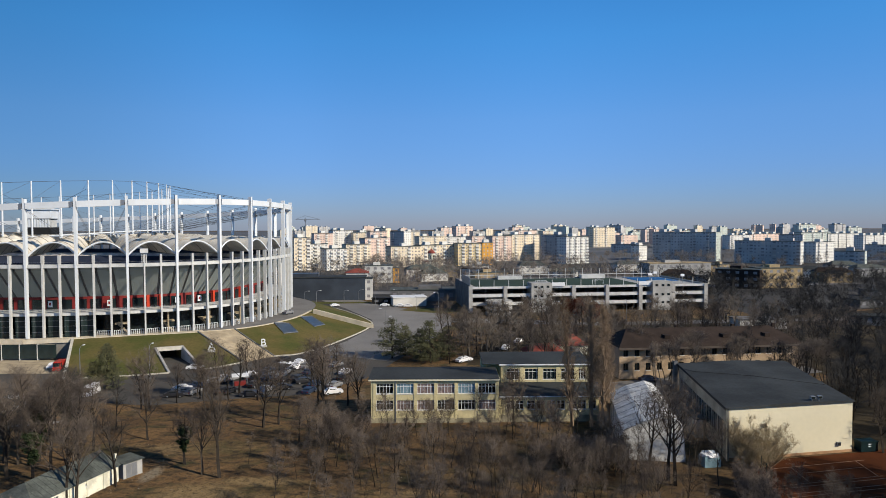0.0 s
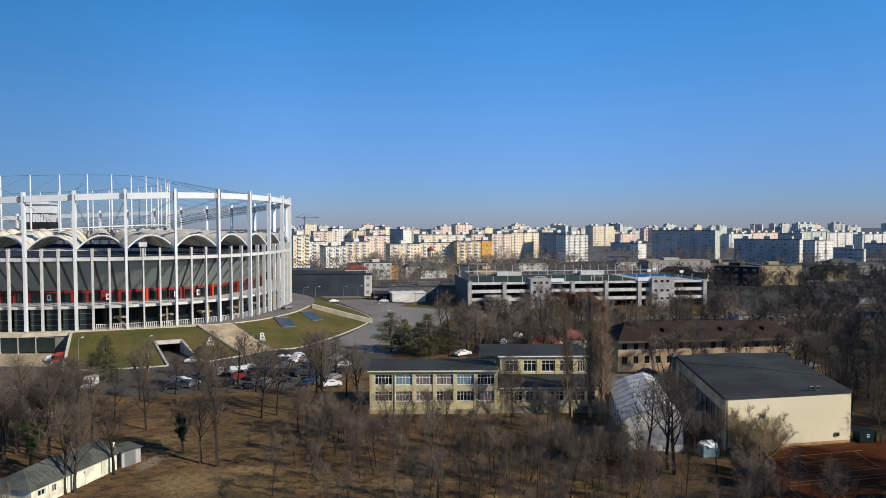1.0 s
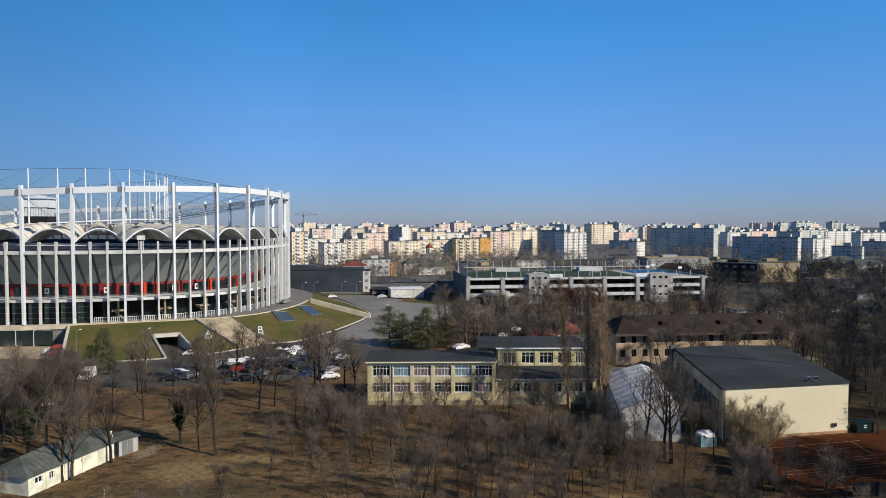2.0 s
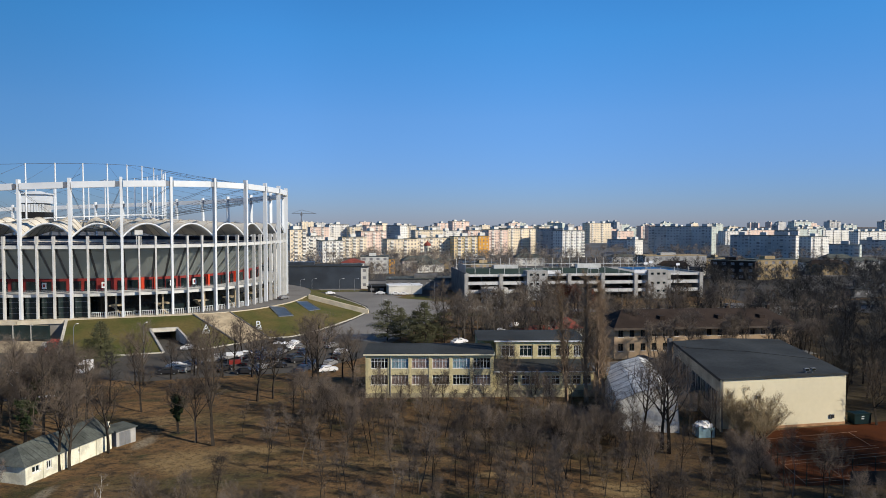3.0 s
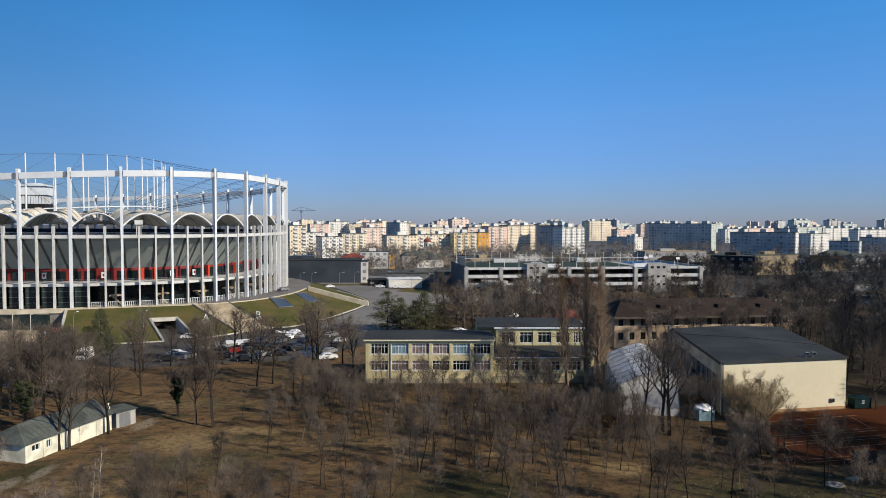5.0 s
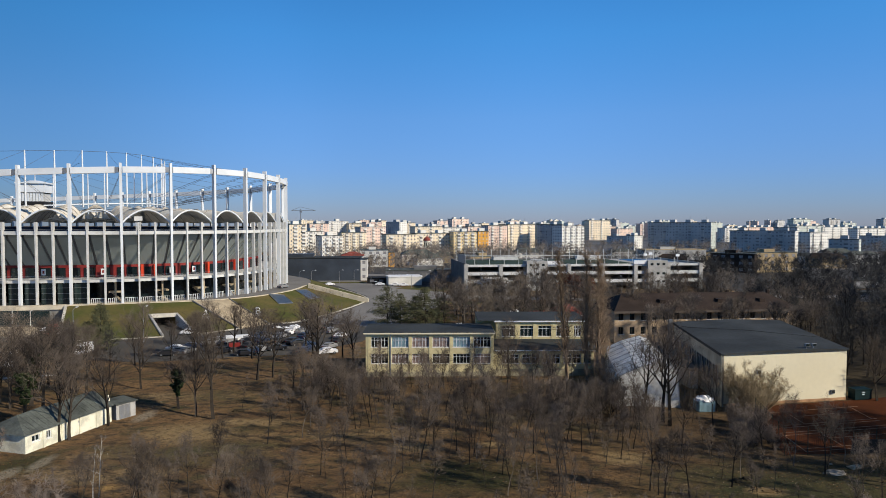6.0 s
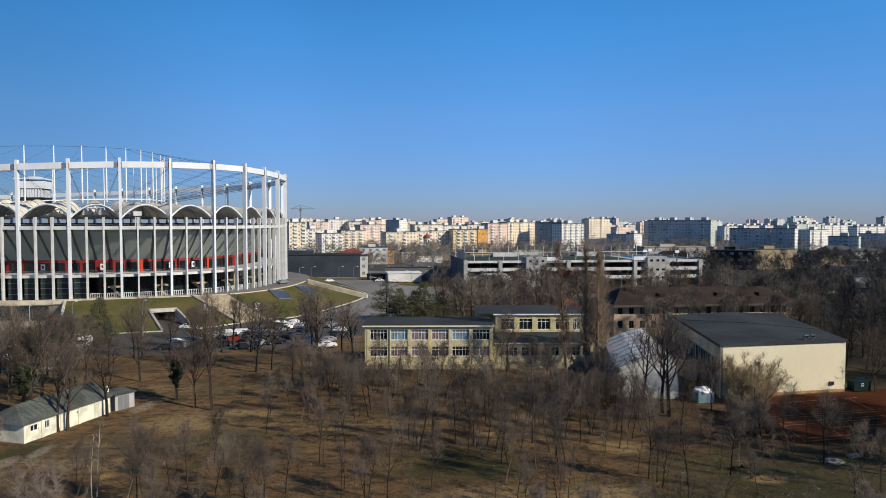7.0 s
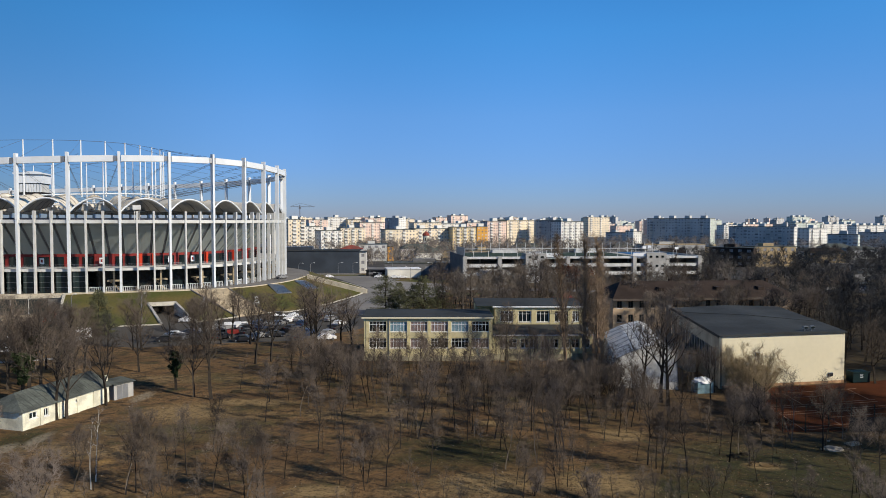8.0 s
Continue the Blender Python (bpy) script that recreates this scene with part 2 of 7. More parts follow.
def earth_mix(a, col, fac):
    mx = nt.nodes.new("ShaderNodeMix")
    mx.data_type = 'RGBA'
    if isinstance(a, tuple):
        mx.inputs[6].default_value = (*a, 1)
    else:
        nt.links.new(a, mx.inputs[6])
    mx.inputs[7].default_value = (*col, 1)
    nt.links.new(fac, mx.inputs[0])
    return mx.outputs[2]


f1, _ = earth_noise(0.06, 0.42, 0.62, 7)
f2, _ = earth_noise(0.045, 0.56, 0.68, 5, (0.6, 1.6, 1), 13)
f3, raw3 = earth_noise(1.1, 0.50, 0.75, 6, (1, 1, 1), 5)
f4, _ = earth_noise(0.045, 0.52, 0.66, 5, (0.8, 1.3, 1), 31)
c = earth_mix((0.128, 0.076, 0.035), (0.212, 0.127, 0.056), f1)
c = earth_mix(c, (0.092, 0.078, 0.032), f4)
c = earth_mix(c, (0.24, 0.165, 0.080), f2)
warp = nt.nodes.new("ShaderNodeTexNoise")
warp.inputs["Scale"].default_value, warp.inputs["Detail"].default_value, warp.inputs["Roughness"].default_value = 0.30, 7, 0.68
nt.links.new(tc.outputs["Object"], warp.inputs["Vector"])
bent = nt.nodes.new("ShaderNodeVectorMath")
bent.operation = 'SUBTRACT'
bent.inputs[1].default_value = (0.5, 0.5, 0.5)
nt.links.new(warp.outputs["Color"], bent.inputs[0])


def earth_zones(rows, amount, ragged=2.2, soft=0.35):
    """Ragged worn or overgrown places: centre x, y and half-widths of each."""
    total = None
    for x, y, rx, ry in rows:
        mp, ad, sc = nt.nodes.new("ShaderNodeMapping"), nt.nodes.new("ShaderNodeVectorMath"), nt.nodes.new("ShaderNodeVectorMath")
        mp.inputs["Scale"].default_value, mp.inputs["Location"].default_value = (1 / rx, 1 / ry, 0), (-x / rx, -y / ry, 0)
        nt.links.new(tc.outputs["Object"], mp.inputs["Vector"])
        sc.operation = 'SCALE'
        sc.inputs["Scale"].default_value = ragged
        nt.links.new(bent.outputs[0], sc.inputs[0])
        nt.links.new(mp.outputs[0], ad.inputs[0])
        nt.links.new(sc.outputs[0], ad.inputs[1])
        ln, mr = nt.nodes.new("ShaderNodeVectorMath"), nt.nodes.new("ShaderNodeMapRange")
        ln.operation = 'LENGTH'
        nt.links.new(ad.outputs[0], ln.inputs[0])
        mr.inputs["From Min"].default_value, mr.inputs["From Max"].default_value = 1 + soft, 1 - soft
        mr.inputs["To Max"].default_value = amount
        nt.links.new(ln.outputs["Value"], mr.inputs["Value"])
        if total is None:
            total = mr.outputs[0]
        else:
            mxm = nt.nodes.new("ShaderNodeMath")
            mxm.operation = 'MAXIMUM'
            nt.links.new(total, mxm.inputs[0])
            nt.links.new(mr.outputs[0], mxm.inputs[1])
            total = mxm.outputs[0]
    return total


f5, raw5 = earth_noise(0.42, 0.50, 0.64, 9, (1, 1.5, 1), 47)
f8, _ = earth_noise(0.16, 0.53, 0.66, 8, (1, 1.3, 1), 83)
c = earth_mix(c, (0.062, 0.058, 0.026), f8)
c = earth_mix(c, (0.050, 0.037, 0.022), f5)
# leaf mould and thicket shade put into the soil, green winter grass, worn sand and trodden paths
c = earth_mix(c, (0.040, 0.031, 0.019), earth_zones([(37, 93, 14, 13), (50, 79.5, 15, 4.5), (14, 112, 22, 9), (60, 96, 20, 10)], 0.55, 1.2, 0.5))
c = earth_mix(c, (0.036, 0.040, 0.014), earth_zones([(44, 69, 20, 11), (-50.6, 80.8, 3.6, 3.4), (3, 77, 8, 5), (26, 66, 8, 4)], 0.85, 1.6, 0.5))
c = earth_mix(c, (0.275, 0.190, 0.088), earth_zones([(5.7, 67.6, 5.5, 2.6), (3.6, 69.8, 1.5, 0.6), (-2.9, 87, 3.2, 1.6), (7.9, 88, 2.6, 1.0), (-32.8, 77.8, 1.6, 1.0), (-34.9, 93.3, 5.5, 4.5), (-26.8, 98.3, 5.5, 1.8), (17, 67.5, 4.5, 3.0), (23, 83, 3.2, 2.2), (35.7, 72.3, 2.0, 1.2), (-11.7, 65.6, 3, 1.4), (-38, 64, 5, 3)], 0.9, 1.3))
c = earth_mix(c, (0.34, 0.21, 0.075), earth_zones([(-36.3, 73.7, 1.0, 0.8)], 0.9, 0.4))
c = earth_mix(c, (0.29, 0.25, 0.18), earth_zones([(-48.2, 81.5, 0.9, 2.6), (-50.2, 77.5, 1.1, 2.4), (-52.8, 74.2, 1.4, 2.2), (-44.3, 101.5, 1.2, 3.0)], 0.7, 0.6, 0.35))
f6, _ = earth_noise(3.2, 0.52, 0.68, 6, (1, 1, 1), 59)
f7, _ = earth_noise(4.5, 0.60, 0.74, 5, (1, 1, 1), 71)
c = earth_mix(c, (0.036, 0.026, 0.017), f3)
c = earth_mix(c, (0.028, 0.021, 0.014), f6)
c = earth_mix(c, (0.25, 0.175, 0.095), f7)
nt.links.new(c, bs.inputs["Base Color"])
bp = nt.nodes.new("ShaderNodeBump")
bp.inputs["Strength"].default_value, bp.inputs["Distance"].default_value = 0.6, 0.25
rough = nt.nodes.new("ShaderNodeMath")
rough.operation = 'MULTIPLY_ADD'
rough.inputs[1].default_value = 2.5
nt.links.new(raw5, rough.inputs[0])
nt.links.new(raw3, rough.inputs[2])
nt.links.new(rough.outputs[0], bp.inputs["Height"])
nt.links.new(bp.outputs[0], bs.inputs["Normal"])


# ---- building helpers ----
def quad_box(bm, x0, x1, y0, y1, z0, z1, m=None):
    """A box between two corners, turned by m."""
    pts = [Vector((x, y, z)) for z in (z0, z1) for x, y in ((x0, y0), (x1, y0), (x1, y1), (x0, y1))]
    v = [bm.verts.new(m @ p if m else p) for p in pts]
    for f in ((3, 2, 1, 0), (4, 5, 6, 7), (0, 1, 5, 4), (1, 2, 6, 5), (2, 3, 7, 6), (3, 0, 4, 7)):
        bm.faces.new([v[i] for i in f])
    return bm


def boxes(*rows):
    bm = bmesh.new()
    for r in rows:
        quad_box(bm, *r)
    return bm


def mesh_from(bm, name):
    me = bpy.data.meshes.new(name)
    bm.to_mesh(me)
    bm.free()
    return me


def part(name, bm, material, parent, label=""):
    me = mesh_from(bm, name)
    me.materials.append(material)
    ob = new(name, me)
    ob.parent = parent
    if label:
        tagged(ob, label)
    return ob


def slab(bm, ring, z0, z1):
    """A prism over a polygon (counter-clockwise); z0, z1: numbers, or lists by corner."""
    n = len(ring)
    z0 = z0 if isinstance(z0, (list, tuple)) else [z0] * n
    z1 = z1 if isinstance(z1, (list, tuple)) else [z1] * n
    a = [bm.verts.new((p[0], p[1], z)) for p, z in zip(ring, z0)]
    b = [bm.verts.new((p[0], p[1], z)) for p, z in zip(ring, z1)]
    bm.faces.new(a[::-1])
    bm.faces.new(b)
    for i in range(n):
        j = (i + 1) % n
        bm.faces.new((a[i], a[j], b[j], b[i]))
    return bm


def tube(bm, a, b, r0, r1, sides=6):
    a, b = Vector(a), Vector(b)
    d = b - a
    q = d.to_track_quat('Z', 'Y')
    lo = [bm.verts.new(a + q @ Vector((r0 * math.cos(t), r0 * math.sin(t), 0))) for t in (2 * math.pi * i / sides for i in range(sides))]
    hi = [bm.verts.new(b + q @ Vector((r1 * math.cos(t), r1 * math.sin(t), 0))) for t in (2 * math.pi * i / sides for i in range(sides))]
    for i in range(sides):
        j = (i + 1) % sides
        bm.faces.new((lo[i], lo[j], hi[j], hi[i]))
    bm.faces.new(lo[::-1])
    bm.faces.new(hi)
    return bm


def pipe(bm, pts, r, sides=5):
    """One bent tube through a row of points."""
    rings = []
    for i, p in enumerate(pts):
        d = (pts[min(i + 1, len(pts) - 1)] - pts[max(i - 1, 0)]).normalized()
        x = d.cross(Vector((0, 0, 1))).normalized()
        y = x.cross(d)
        rings.append([bm.verts.new(p + x * (r * math.cos(t)) + y * (r * math.sin(t))) for t in (2 * math.pi * j / sides for j in range(sides))])
    for a, b in zip(rings, rings[1:]):
        for i in range(sides):
            j = (i + 1) % sides
            bm.faces.new((a[i], a[j], b[j], b[i]))
    bm.faces.new(rings[0][::-1])
    bm.faces.new(rings[-1])
    return bm


def thing(name, m, label, category, group="", kind=""):
    e = new(name)
    e.matrix_world = m
    return tagged(e, label, category, group, kind)


def sheet(name, ring, z, material, label, thick=0.3):
    """A flat paved surface, laid into the ground as a thin slab."""
    bm = slab(bmesh.new(), ring, z - thick, z)
    me = mesh_from(bm, name)
    me.materials.append(material)
    return tagged(new(name, me), label, name.split("_")[-1], "", "structure")


# ---- ground and roads ----
bm = bmesh.new()
g0 = [bm.verts.new((4500 * math.cos(t), 1500 + 4500 * math.sin(t), 0)) for t in (2 * math.pi * i / 96 for i in range(96))]
bm.faces.new(g0)
me = mesh_from(bm, "ground")
me.materials.append(M_EARTH)
tagged(new("ground", me), "brown winter earth with dry grass and worn sandy patches", "ground", "", "structure")

sheet("road", [(-170, 150), (-98, 149), (-62, 140.5), (-45, 146), (-31, 149), (-19, 165), (-8, 205), (3, 246), (3, 282), (-8, 296), (-30, 318), (-44, 345), (-60, 372), (-110, 380), (-110, 330), (-170, 330)], 0.04, M_ASPH, "worn grey asphalt road and car park beside the stadium")
sheet("main_road", [(-38, 199), (-16, 186), (-8, 207), (3, 247), (3, 281), (-8, 295), (-30, 317), (-44, 344), (-60, 371), (-75, 371), (-62, 340), (-45, 307), (-28.5, 268), (-25.5, 250), (-31.5, 218)], 0.055, M_ROADL, "pale worn asphalt road curving round the stadium lawn")
sheet("cross_road", [(-8, 262), (60, 250), (160, 262), (160, 270), (60, 258), (-8, 276)], 0.06, M_ROADL, "grey asphalt side street running past the parking garage")
sheet("city_street", [(-110, 372), (-60, 365), (40, 372), (260, 420), (260, 434), (40, 386), (-60, 382), (-110, 386)], 0.06, M_ROADL, "grey asphalt city street behind the garage")
sheet("school_yard", [(12, 150), (40, 152), (96, 170), (95, 177), (40, 160), (12, 162)], 0.05, M_PROM, "grey concrete yard behind the school")
sheet("left_path", [(-104, 116.4), (-72, 128.9), (-72.6, 130.3), (-105, 118.0)], 0.03, M_CONC, "pale concrete path across the park")

sheet("depot_verge", [(-64, 322.5), (-36, 325), (-35, 331), (-66, 331)], 0.075, M_LAWN, "strip of dry winter grass before the depot")
sheet("road_verge", [(-19, 297), (-1, 286), (6, 291), (4, 302), (-14, 308)], 0.075, M_LAWN, "dry winter grass beside the road")
sheet("street_verge", [(-1, 242), (14, 240), (16, 247), (1, 250)], 0.07, M_LAWN, "dry winter grass beside the side street")
sheet("district_ground", [(4, 346), (124, 346), (128, 268), (262, 334), (500, 658), (-160, 658), (-112, 388), (-60, 384), (-56, 372), (-36, 346), (-10, 310), (4, 290)], 0.03, M_DIST, "grey trodden ground of the city district")
sheet("city_ground", [(-1500, 660), (1500, 660), (3200, 4400), (-3200, 4400)], 0.05, M_CITY, "grey city ground between the far blocks")

# dark sheet that paints the shade on the ground under the trees
sheet("wood_floor", [(70, 112), (110, 100), (240, 200), (260, 330), (125, 262), (60, 248), (20, 245), (6, 180), (40, 178), (92, 186), (95, 165), (75, 145)], 0.02, M_MOULD_SHADE, "ground under the bare trees, darkened for their shade")

# ---- stadium ----
SC, SA, SB, SPHI, SN = (-166.83, 257.02), 107.3, 61.6, -0.115, 42


def oval(a, b, power):
    """A rounded oblong, as running length and the points along it."""
    t = np.linspace(0, 2 * np.pi, 2881)
    x = a * np.sign(np.cos(t)) * np.abs(np.cos(t)) ** (2 / power)
    y = b * np.sign(np.sin(t)) * np.abs(np.sin(t)) ** (2 / power)
    return np.concatenate([[0], np.cumsum(np.hypot(np.diff(x), np.diff(y)))]), x, y


OUTER, INNER = oval(SA, SB, 2.788), oval(60.0, 45.0, 2.4)
SPIN = Matrix.Rotation(SPHI, 3, 'Z')


def along(line, start, k):
    u = ((start + k / SN) % 1) * line[0][-1]
    return Vector((np.interp(u, line[0], line[1]), np.interp(u, line[0], line[2]), 0))


def rim(k, off=0.0):
    """A point of the oval, k columns along it and off metres outside it, in the stadium's own frame; and its outward normal."""
    p = along(OUTER, 0.8466, k)
    d = along(OUTER, 0.8466, k + 0.05) - along(OUTER, 0.8466, k - 0.05)
    n = Vector((d.y, -d.x, 0)).normalized()
    p = p + n * max(off, -12.0)
    if off < -12.0:
        p = Vector((p.x * (SA + off) / (SA - 12), p.y * (SB + off) / (SB - 12), 0))
    return SPIN @ p, SPIN @ n


def hub(k):
    """The inner ring, which carries the masts."""
    return SPIN @ along(INNER, 0.896, k)


def rim_frame(k, off=0.0):
    """Local x along the oval, y outward."""
    p, n = rim(k, off)
    x = Vector((n.y, -n.x, 0))
    return Matrix(((x.x, n.x, 0, p.x), (x.y, n.y, 0, p.y), (0, 0, 1, 0), (0, 0, 0, 1)))


def saddle(k):
    """How far the ring rises and falls round the oval."""
    p = rim(k)[0] / 100
    return -2.4 + 3.92 * p.x - 0.43 * p.y - 1.48 * p.x * p.y - 0.31 * p.x * p.x


def strip(bm, k0, k1, prof, n=3):
    """A band along the oval through the profile points (off, z), from column k0 to k1."""
    rows = []
    for i in range(n + 1):
        k = k0 + (k1 - k0) * i / n
        rows.append([bm.verts.new((*rim(k, o)[0].xy, z)) for o, z in prof])
    for a, b in zip(rows, rows[1:]):
        for j in range(len(prof) - 1):
            bm.faces.new((a[j], b[j], b[j + 1], a[j + 1]))
    return bm


stadium = thing("stadium", pose(SC[0], SC[1], 0), "oval football stadium with white columns, ring beam and cream membrane roof", "stadium")
ZB = 5.4
minor_mesh = mesh_from(boxes((-0.22, 0.22, -0.5, 0.5, ZB, 27.0), (-0.30, 0.30, -0.55, 0.55, 27.0, 29.2)), "minor_column")
minor_mesh.materials.append(M_COL)
mast_mesh = mesh_from(tube(tube(bmesh.new(), (0, 0, 35.0), (0, 0, 45), 0.28, 0.28, 8), (0, 0, 45), (0, 0, 53.7), 0.28, 0.20, 8), "flying_mast")
mast_mesh.materials.append(M_WHITE)


def sub(name, mesh, parent, m):
    ob = new(name, mesh)
    ob.parent = parent
    ob.matrix_basis = m
    return ob


for k in range(SN):
    up, up2 = saddle(k), saddle(k + 1)
    bm = boxes((-0.30, 0.30, -0.6, 0.6, ZB, 26.6), (-0.34, 0.34, -0.65, 0.65, 26.6, 45.2 + up))
    bm.transform(rim_frame(k))
    part("main_column", bm, M_WHITE, stadium)
    for f in (1 / 3, 2 / 3):
        sub("minor_column", minor_mesh, stadium, rim_frame(k + f))
    drop, drop2 = 0.7 * (up - 2.0), 0.7 * (up2 - 2.0)
    sub("flying_mast", mast_mesh, stadium, Matrix.Translation((*hub(k).xy, drop)))
    a, b = rim(k)[0], rim(k + 1)[0]
    d = (b - a).normalized()
    q = Vector((-d.y, d.x, 0))
    # compression ring beam with a darker joint sleeve beside the column
    L = (b - a).length
    m = Matrix(((d.x, q.x, 0, a.x), (d.y, q.y, 0, a.y), ((up2 - up) / L, 0, 1, up), (0, 0, 0, 1)))
    bm = bmesh.new()
    quad_box(bm, 0.5, L - 1.5, -0.8, 0.8, 42.3, 44.1, m)
    beam = part("ring_beam", bm, M_WHITE, stadium)
    bm = bmesh.new()
    quad_box(bm, L - 1.5, L - 0.5, -0.7, 0.7, 42.45, 43.95, m)
    part("joint_sleeve", bm, M_METAL, beam)
    # facade bands
    part("facade_beam", strip(bmesh.new(), k, k + 1, [(0.25, 25.6), (0.25, 26.6), (-0.9, 26.6), (-0.9, 25.6), (0.25, 25.6)], 3), M_COL, stadium)
    part("gallery_slab", strip(bmesh.new(), k, k + 1, [(-1.0, 11.7), (-1.0, 12.5), (-10.2, 12.5), (-10.2, 11.7), (-1.0, 11.7)], 3), M_COL, stadium)
    # lining and rakers are dark so their colour gives the shade in the gaps
    part("bowl_lining", strip(bmesh.new(), k, k + 1, [(-2.4, 26.0), (-3.6, 24.4), (-11.8, 16.4), (-11.8, 15.9)], 3), M_DCONC, stadium, "lining behind the cladding, darkened for the shaded gaps")
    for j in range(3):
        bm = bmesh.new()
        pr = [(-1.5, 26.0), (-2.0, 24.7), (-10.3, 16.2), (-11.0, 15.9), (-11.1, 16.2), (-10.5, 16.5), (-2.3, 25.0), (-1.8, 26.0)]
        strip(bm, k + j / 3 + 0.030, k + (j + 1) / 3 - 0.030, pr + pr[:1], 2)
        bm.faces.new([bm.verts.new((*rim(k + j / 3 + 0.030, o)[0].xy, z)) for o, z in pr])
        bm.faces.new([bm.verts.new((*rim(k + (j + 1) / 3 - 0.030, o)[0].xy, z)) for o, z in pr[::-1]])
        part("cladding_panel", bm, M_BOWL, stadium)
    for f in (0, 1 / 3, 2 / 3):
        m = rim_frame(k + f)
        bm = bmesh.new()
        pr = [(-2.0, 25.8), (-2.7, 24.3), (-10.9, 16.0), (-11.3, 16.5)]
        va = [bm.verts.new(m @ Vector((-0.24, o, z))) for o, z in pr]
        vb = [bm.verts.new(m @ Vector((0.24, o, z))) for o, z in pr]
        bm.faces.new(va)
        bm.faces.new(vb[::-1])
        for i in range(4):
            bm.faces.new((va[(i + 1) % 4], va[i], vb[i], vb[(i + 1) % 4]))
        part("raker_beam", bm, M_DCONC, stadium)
    part("gallery_wall", strip(bmesh.new(), k, k + 1, [(-10.2, 12.5), (-10.2, 16.3)], 3), M_RED, stadium)
    part("lower_wall", strip(bmesh.new(), k, k + 1, [(-7.5, ZB), (-7.5, 11.7)], 3), M_DGLASS, stadium)
    # membrane vault: a row of arches from column to column, the cloth sagging a little between them
    bm = bmesh.new()
    nu, bays, per = 12, 5, 3
    nv = bays * per
    grid = []
    for iv in range(nv + 1):
        v = iv / nv
        sag = 0.45 * math.sin(math.pi * (iv % per) / per)
        row = []
        for iu in range(nu + 1):
            u = iu / nu
            arch = 1 - (2 * u - 1) ** 2
            z = 28.9 + 2.2 * v - 0.6 * math.sin(math.pi * v) + arch * (4.0 + 0.4 * math.sin(math.pi * v) - 0.3 * v - sag)
            p = rim(k + u, -0.8 - 1.2 * arch)[0].lerp(hub(k + u), v * 0.93)
            row.append(bm.verts.new((p.x, p.y, z)))
        grid.append(row)
    for r0, r1 in zip(grid, grid[1:]):
        for i in range(nu):
            bm.faces.new((r0[i], r0[i + 1], r1[i + 1], r1[i])).smooth = True
    arches = [[v.co.copy() for v in grid[i * per]] for i in range(bays + 1)]
    vault = part("roof_membrane", bm, M_FABRIC, stadium)
    part("edge_arch", pipe(bmesh.new(), arches[0], 0.24), M_WHITE, vault)
    for line in arches[1:]:
        part("cross_arch", pipe(bmesh.new(), [p + Vector((0, 0, .04)) for p in line], 0.13, 4), M_SEAM, vault)
    part("valley_seam", pipe(bmesh.new(), [line[0] + Vector((0, 0, .05)) for line in arches], 0.14, 4), M_SEAM, vault)
    # spoke cables: ring to mast head and foot, and the upper tension ring
    top, foot, nxt = hub(k), hub(k), hub(k + 1)
    part("upper_cable", tube(bmesh.new(), (a.x, a.y, 43.6 + up), (top.x, top.y, 53.5 + drop), 0.04, 0.04, 4), M_CABLE, stadium)
    part("lower_cable", tube(tube(bmesh.new(), (a.x, a.y, 42.5 + up), (foot.x, foot.y, 36.4 + drop), 0.055, 0.055, 4), (a.x, a.y, 42.2 + up), (foot.x, foot.y, 35.4 + drop), 0.045, 0.045, 4), M_CABLE, stadium)
    part("tension_cable", tube(bmesh.new(), (top.x, top.y, 53.5 + drop), (nxt.x, nxt.y, 53.5 + drop2), 0.06, 0.06, 4), M_CABLE, stadium)
    part("lower_tension_ring", tube(bmesh.new(), (top.x, top.y, 36.0 + drop), (nxt.x, nxt.y, 36.0 + drop2), 0.25, 0.25, 5), M_WHITE, stadium)

# seating bowl and pitch
for k in range(SN):
    part("stand_platform", strip(bmesh.new(), k, k + 1, [(-2.0, 26.2), (-2.0, 25.5), (-9.5, 25.5)], 3), M_SEAT, stadium, "dark platform behind the stand")
    part("upper_stand", strip(bmesh.new(), k, k + 1, [(-9.5, 25.5), (-11.5, 24.3)], 3), M_SEATL, stadium, "upper rows of pale mixed seats")
    part("middle_stand", strip(bmesh.new(), k, k + 1, [(-11.5, 24.3), (-26, 15.5), (-26, 13.5)], 3), M_SEAT, stadium, "rows of dark blue seats")
    part("back_barrier", strip(bmesh.new(), k, k + 1, [(-3.4, 25.5), (-3.4, 27.1), (-3.7, 27.1), (-3.7, 25.5)], 3), M_SEAT, stadium, "dark blue barrier behind the stand")
    part("lower_stand", strip(bmesh.new(), k, k + 1, [(-23, 13.5), (-26, 13.5), (-44, 6.0)], 3), M_SEATL, stadium)
    part("back_rail", tube(tube(bmesh.new(), (*rim(k, -1.4)[0].xy, 27.1), (*rim(k + 1, -1.4)[0].xy, 27.1), 0.05, 0.05, 4), (*rim(k, -1.4)[0].xy, 26.6), (*rim(k + 1, -1.4)[0].xy, 26.6), 0.04, 0.04, 4), M_METAL, stadium)
bm = bmesh.new()
bm.faces.new([bm.verts.new((*rim(k / 2, -42)[0].xy, 6.0)) for k in range(SN * 2)])
part("pitch", bm, M_TURF, stadium, "green grass pitch")

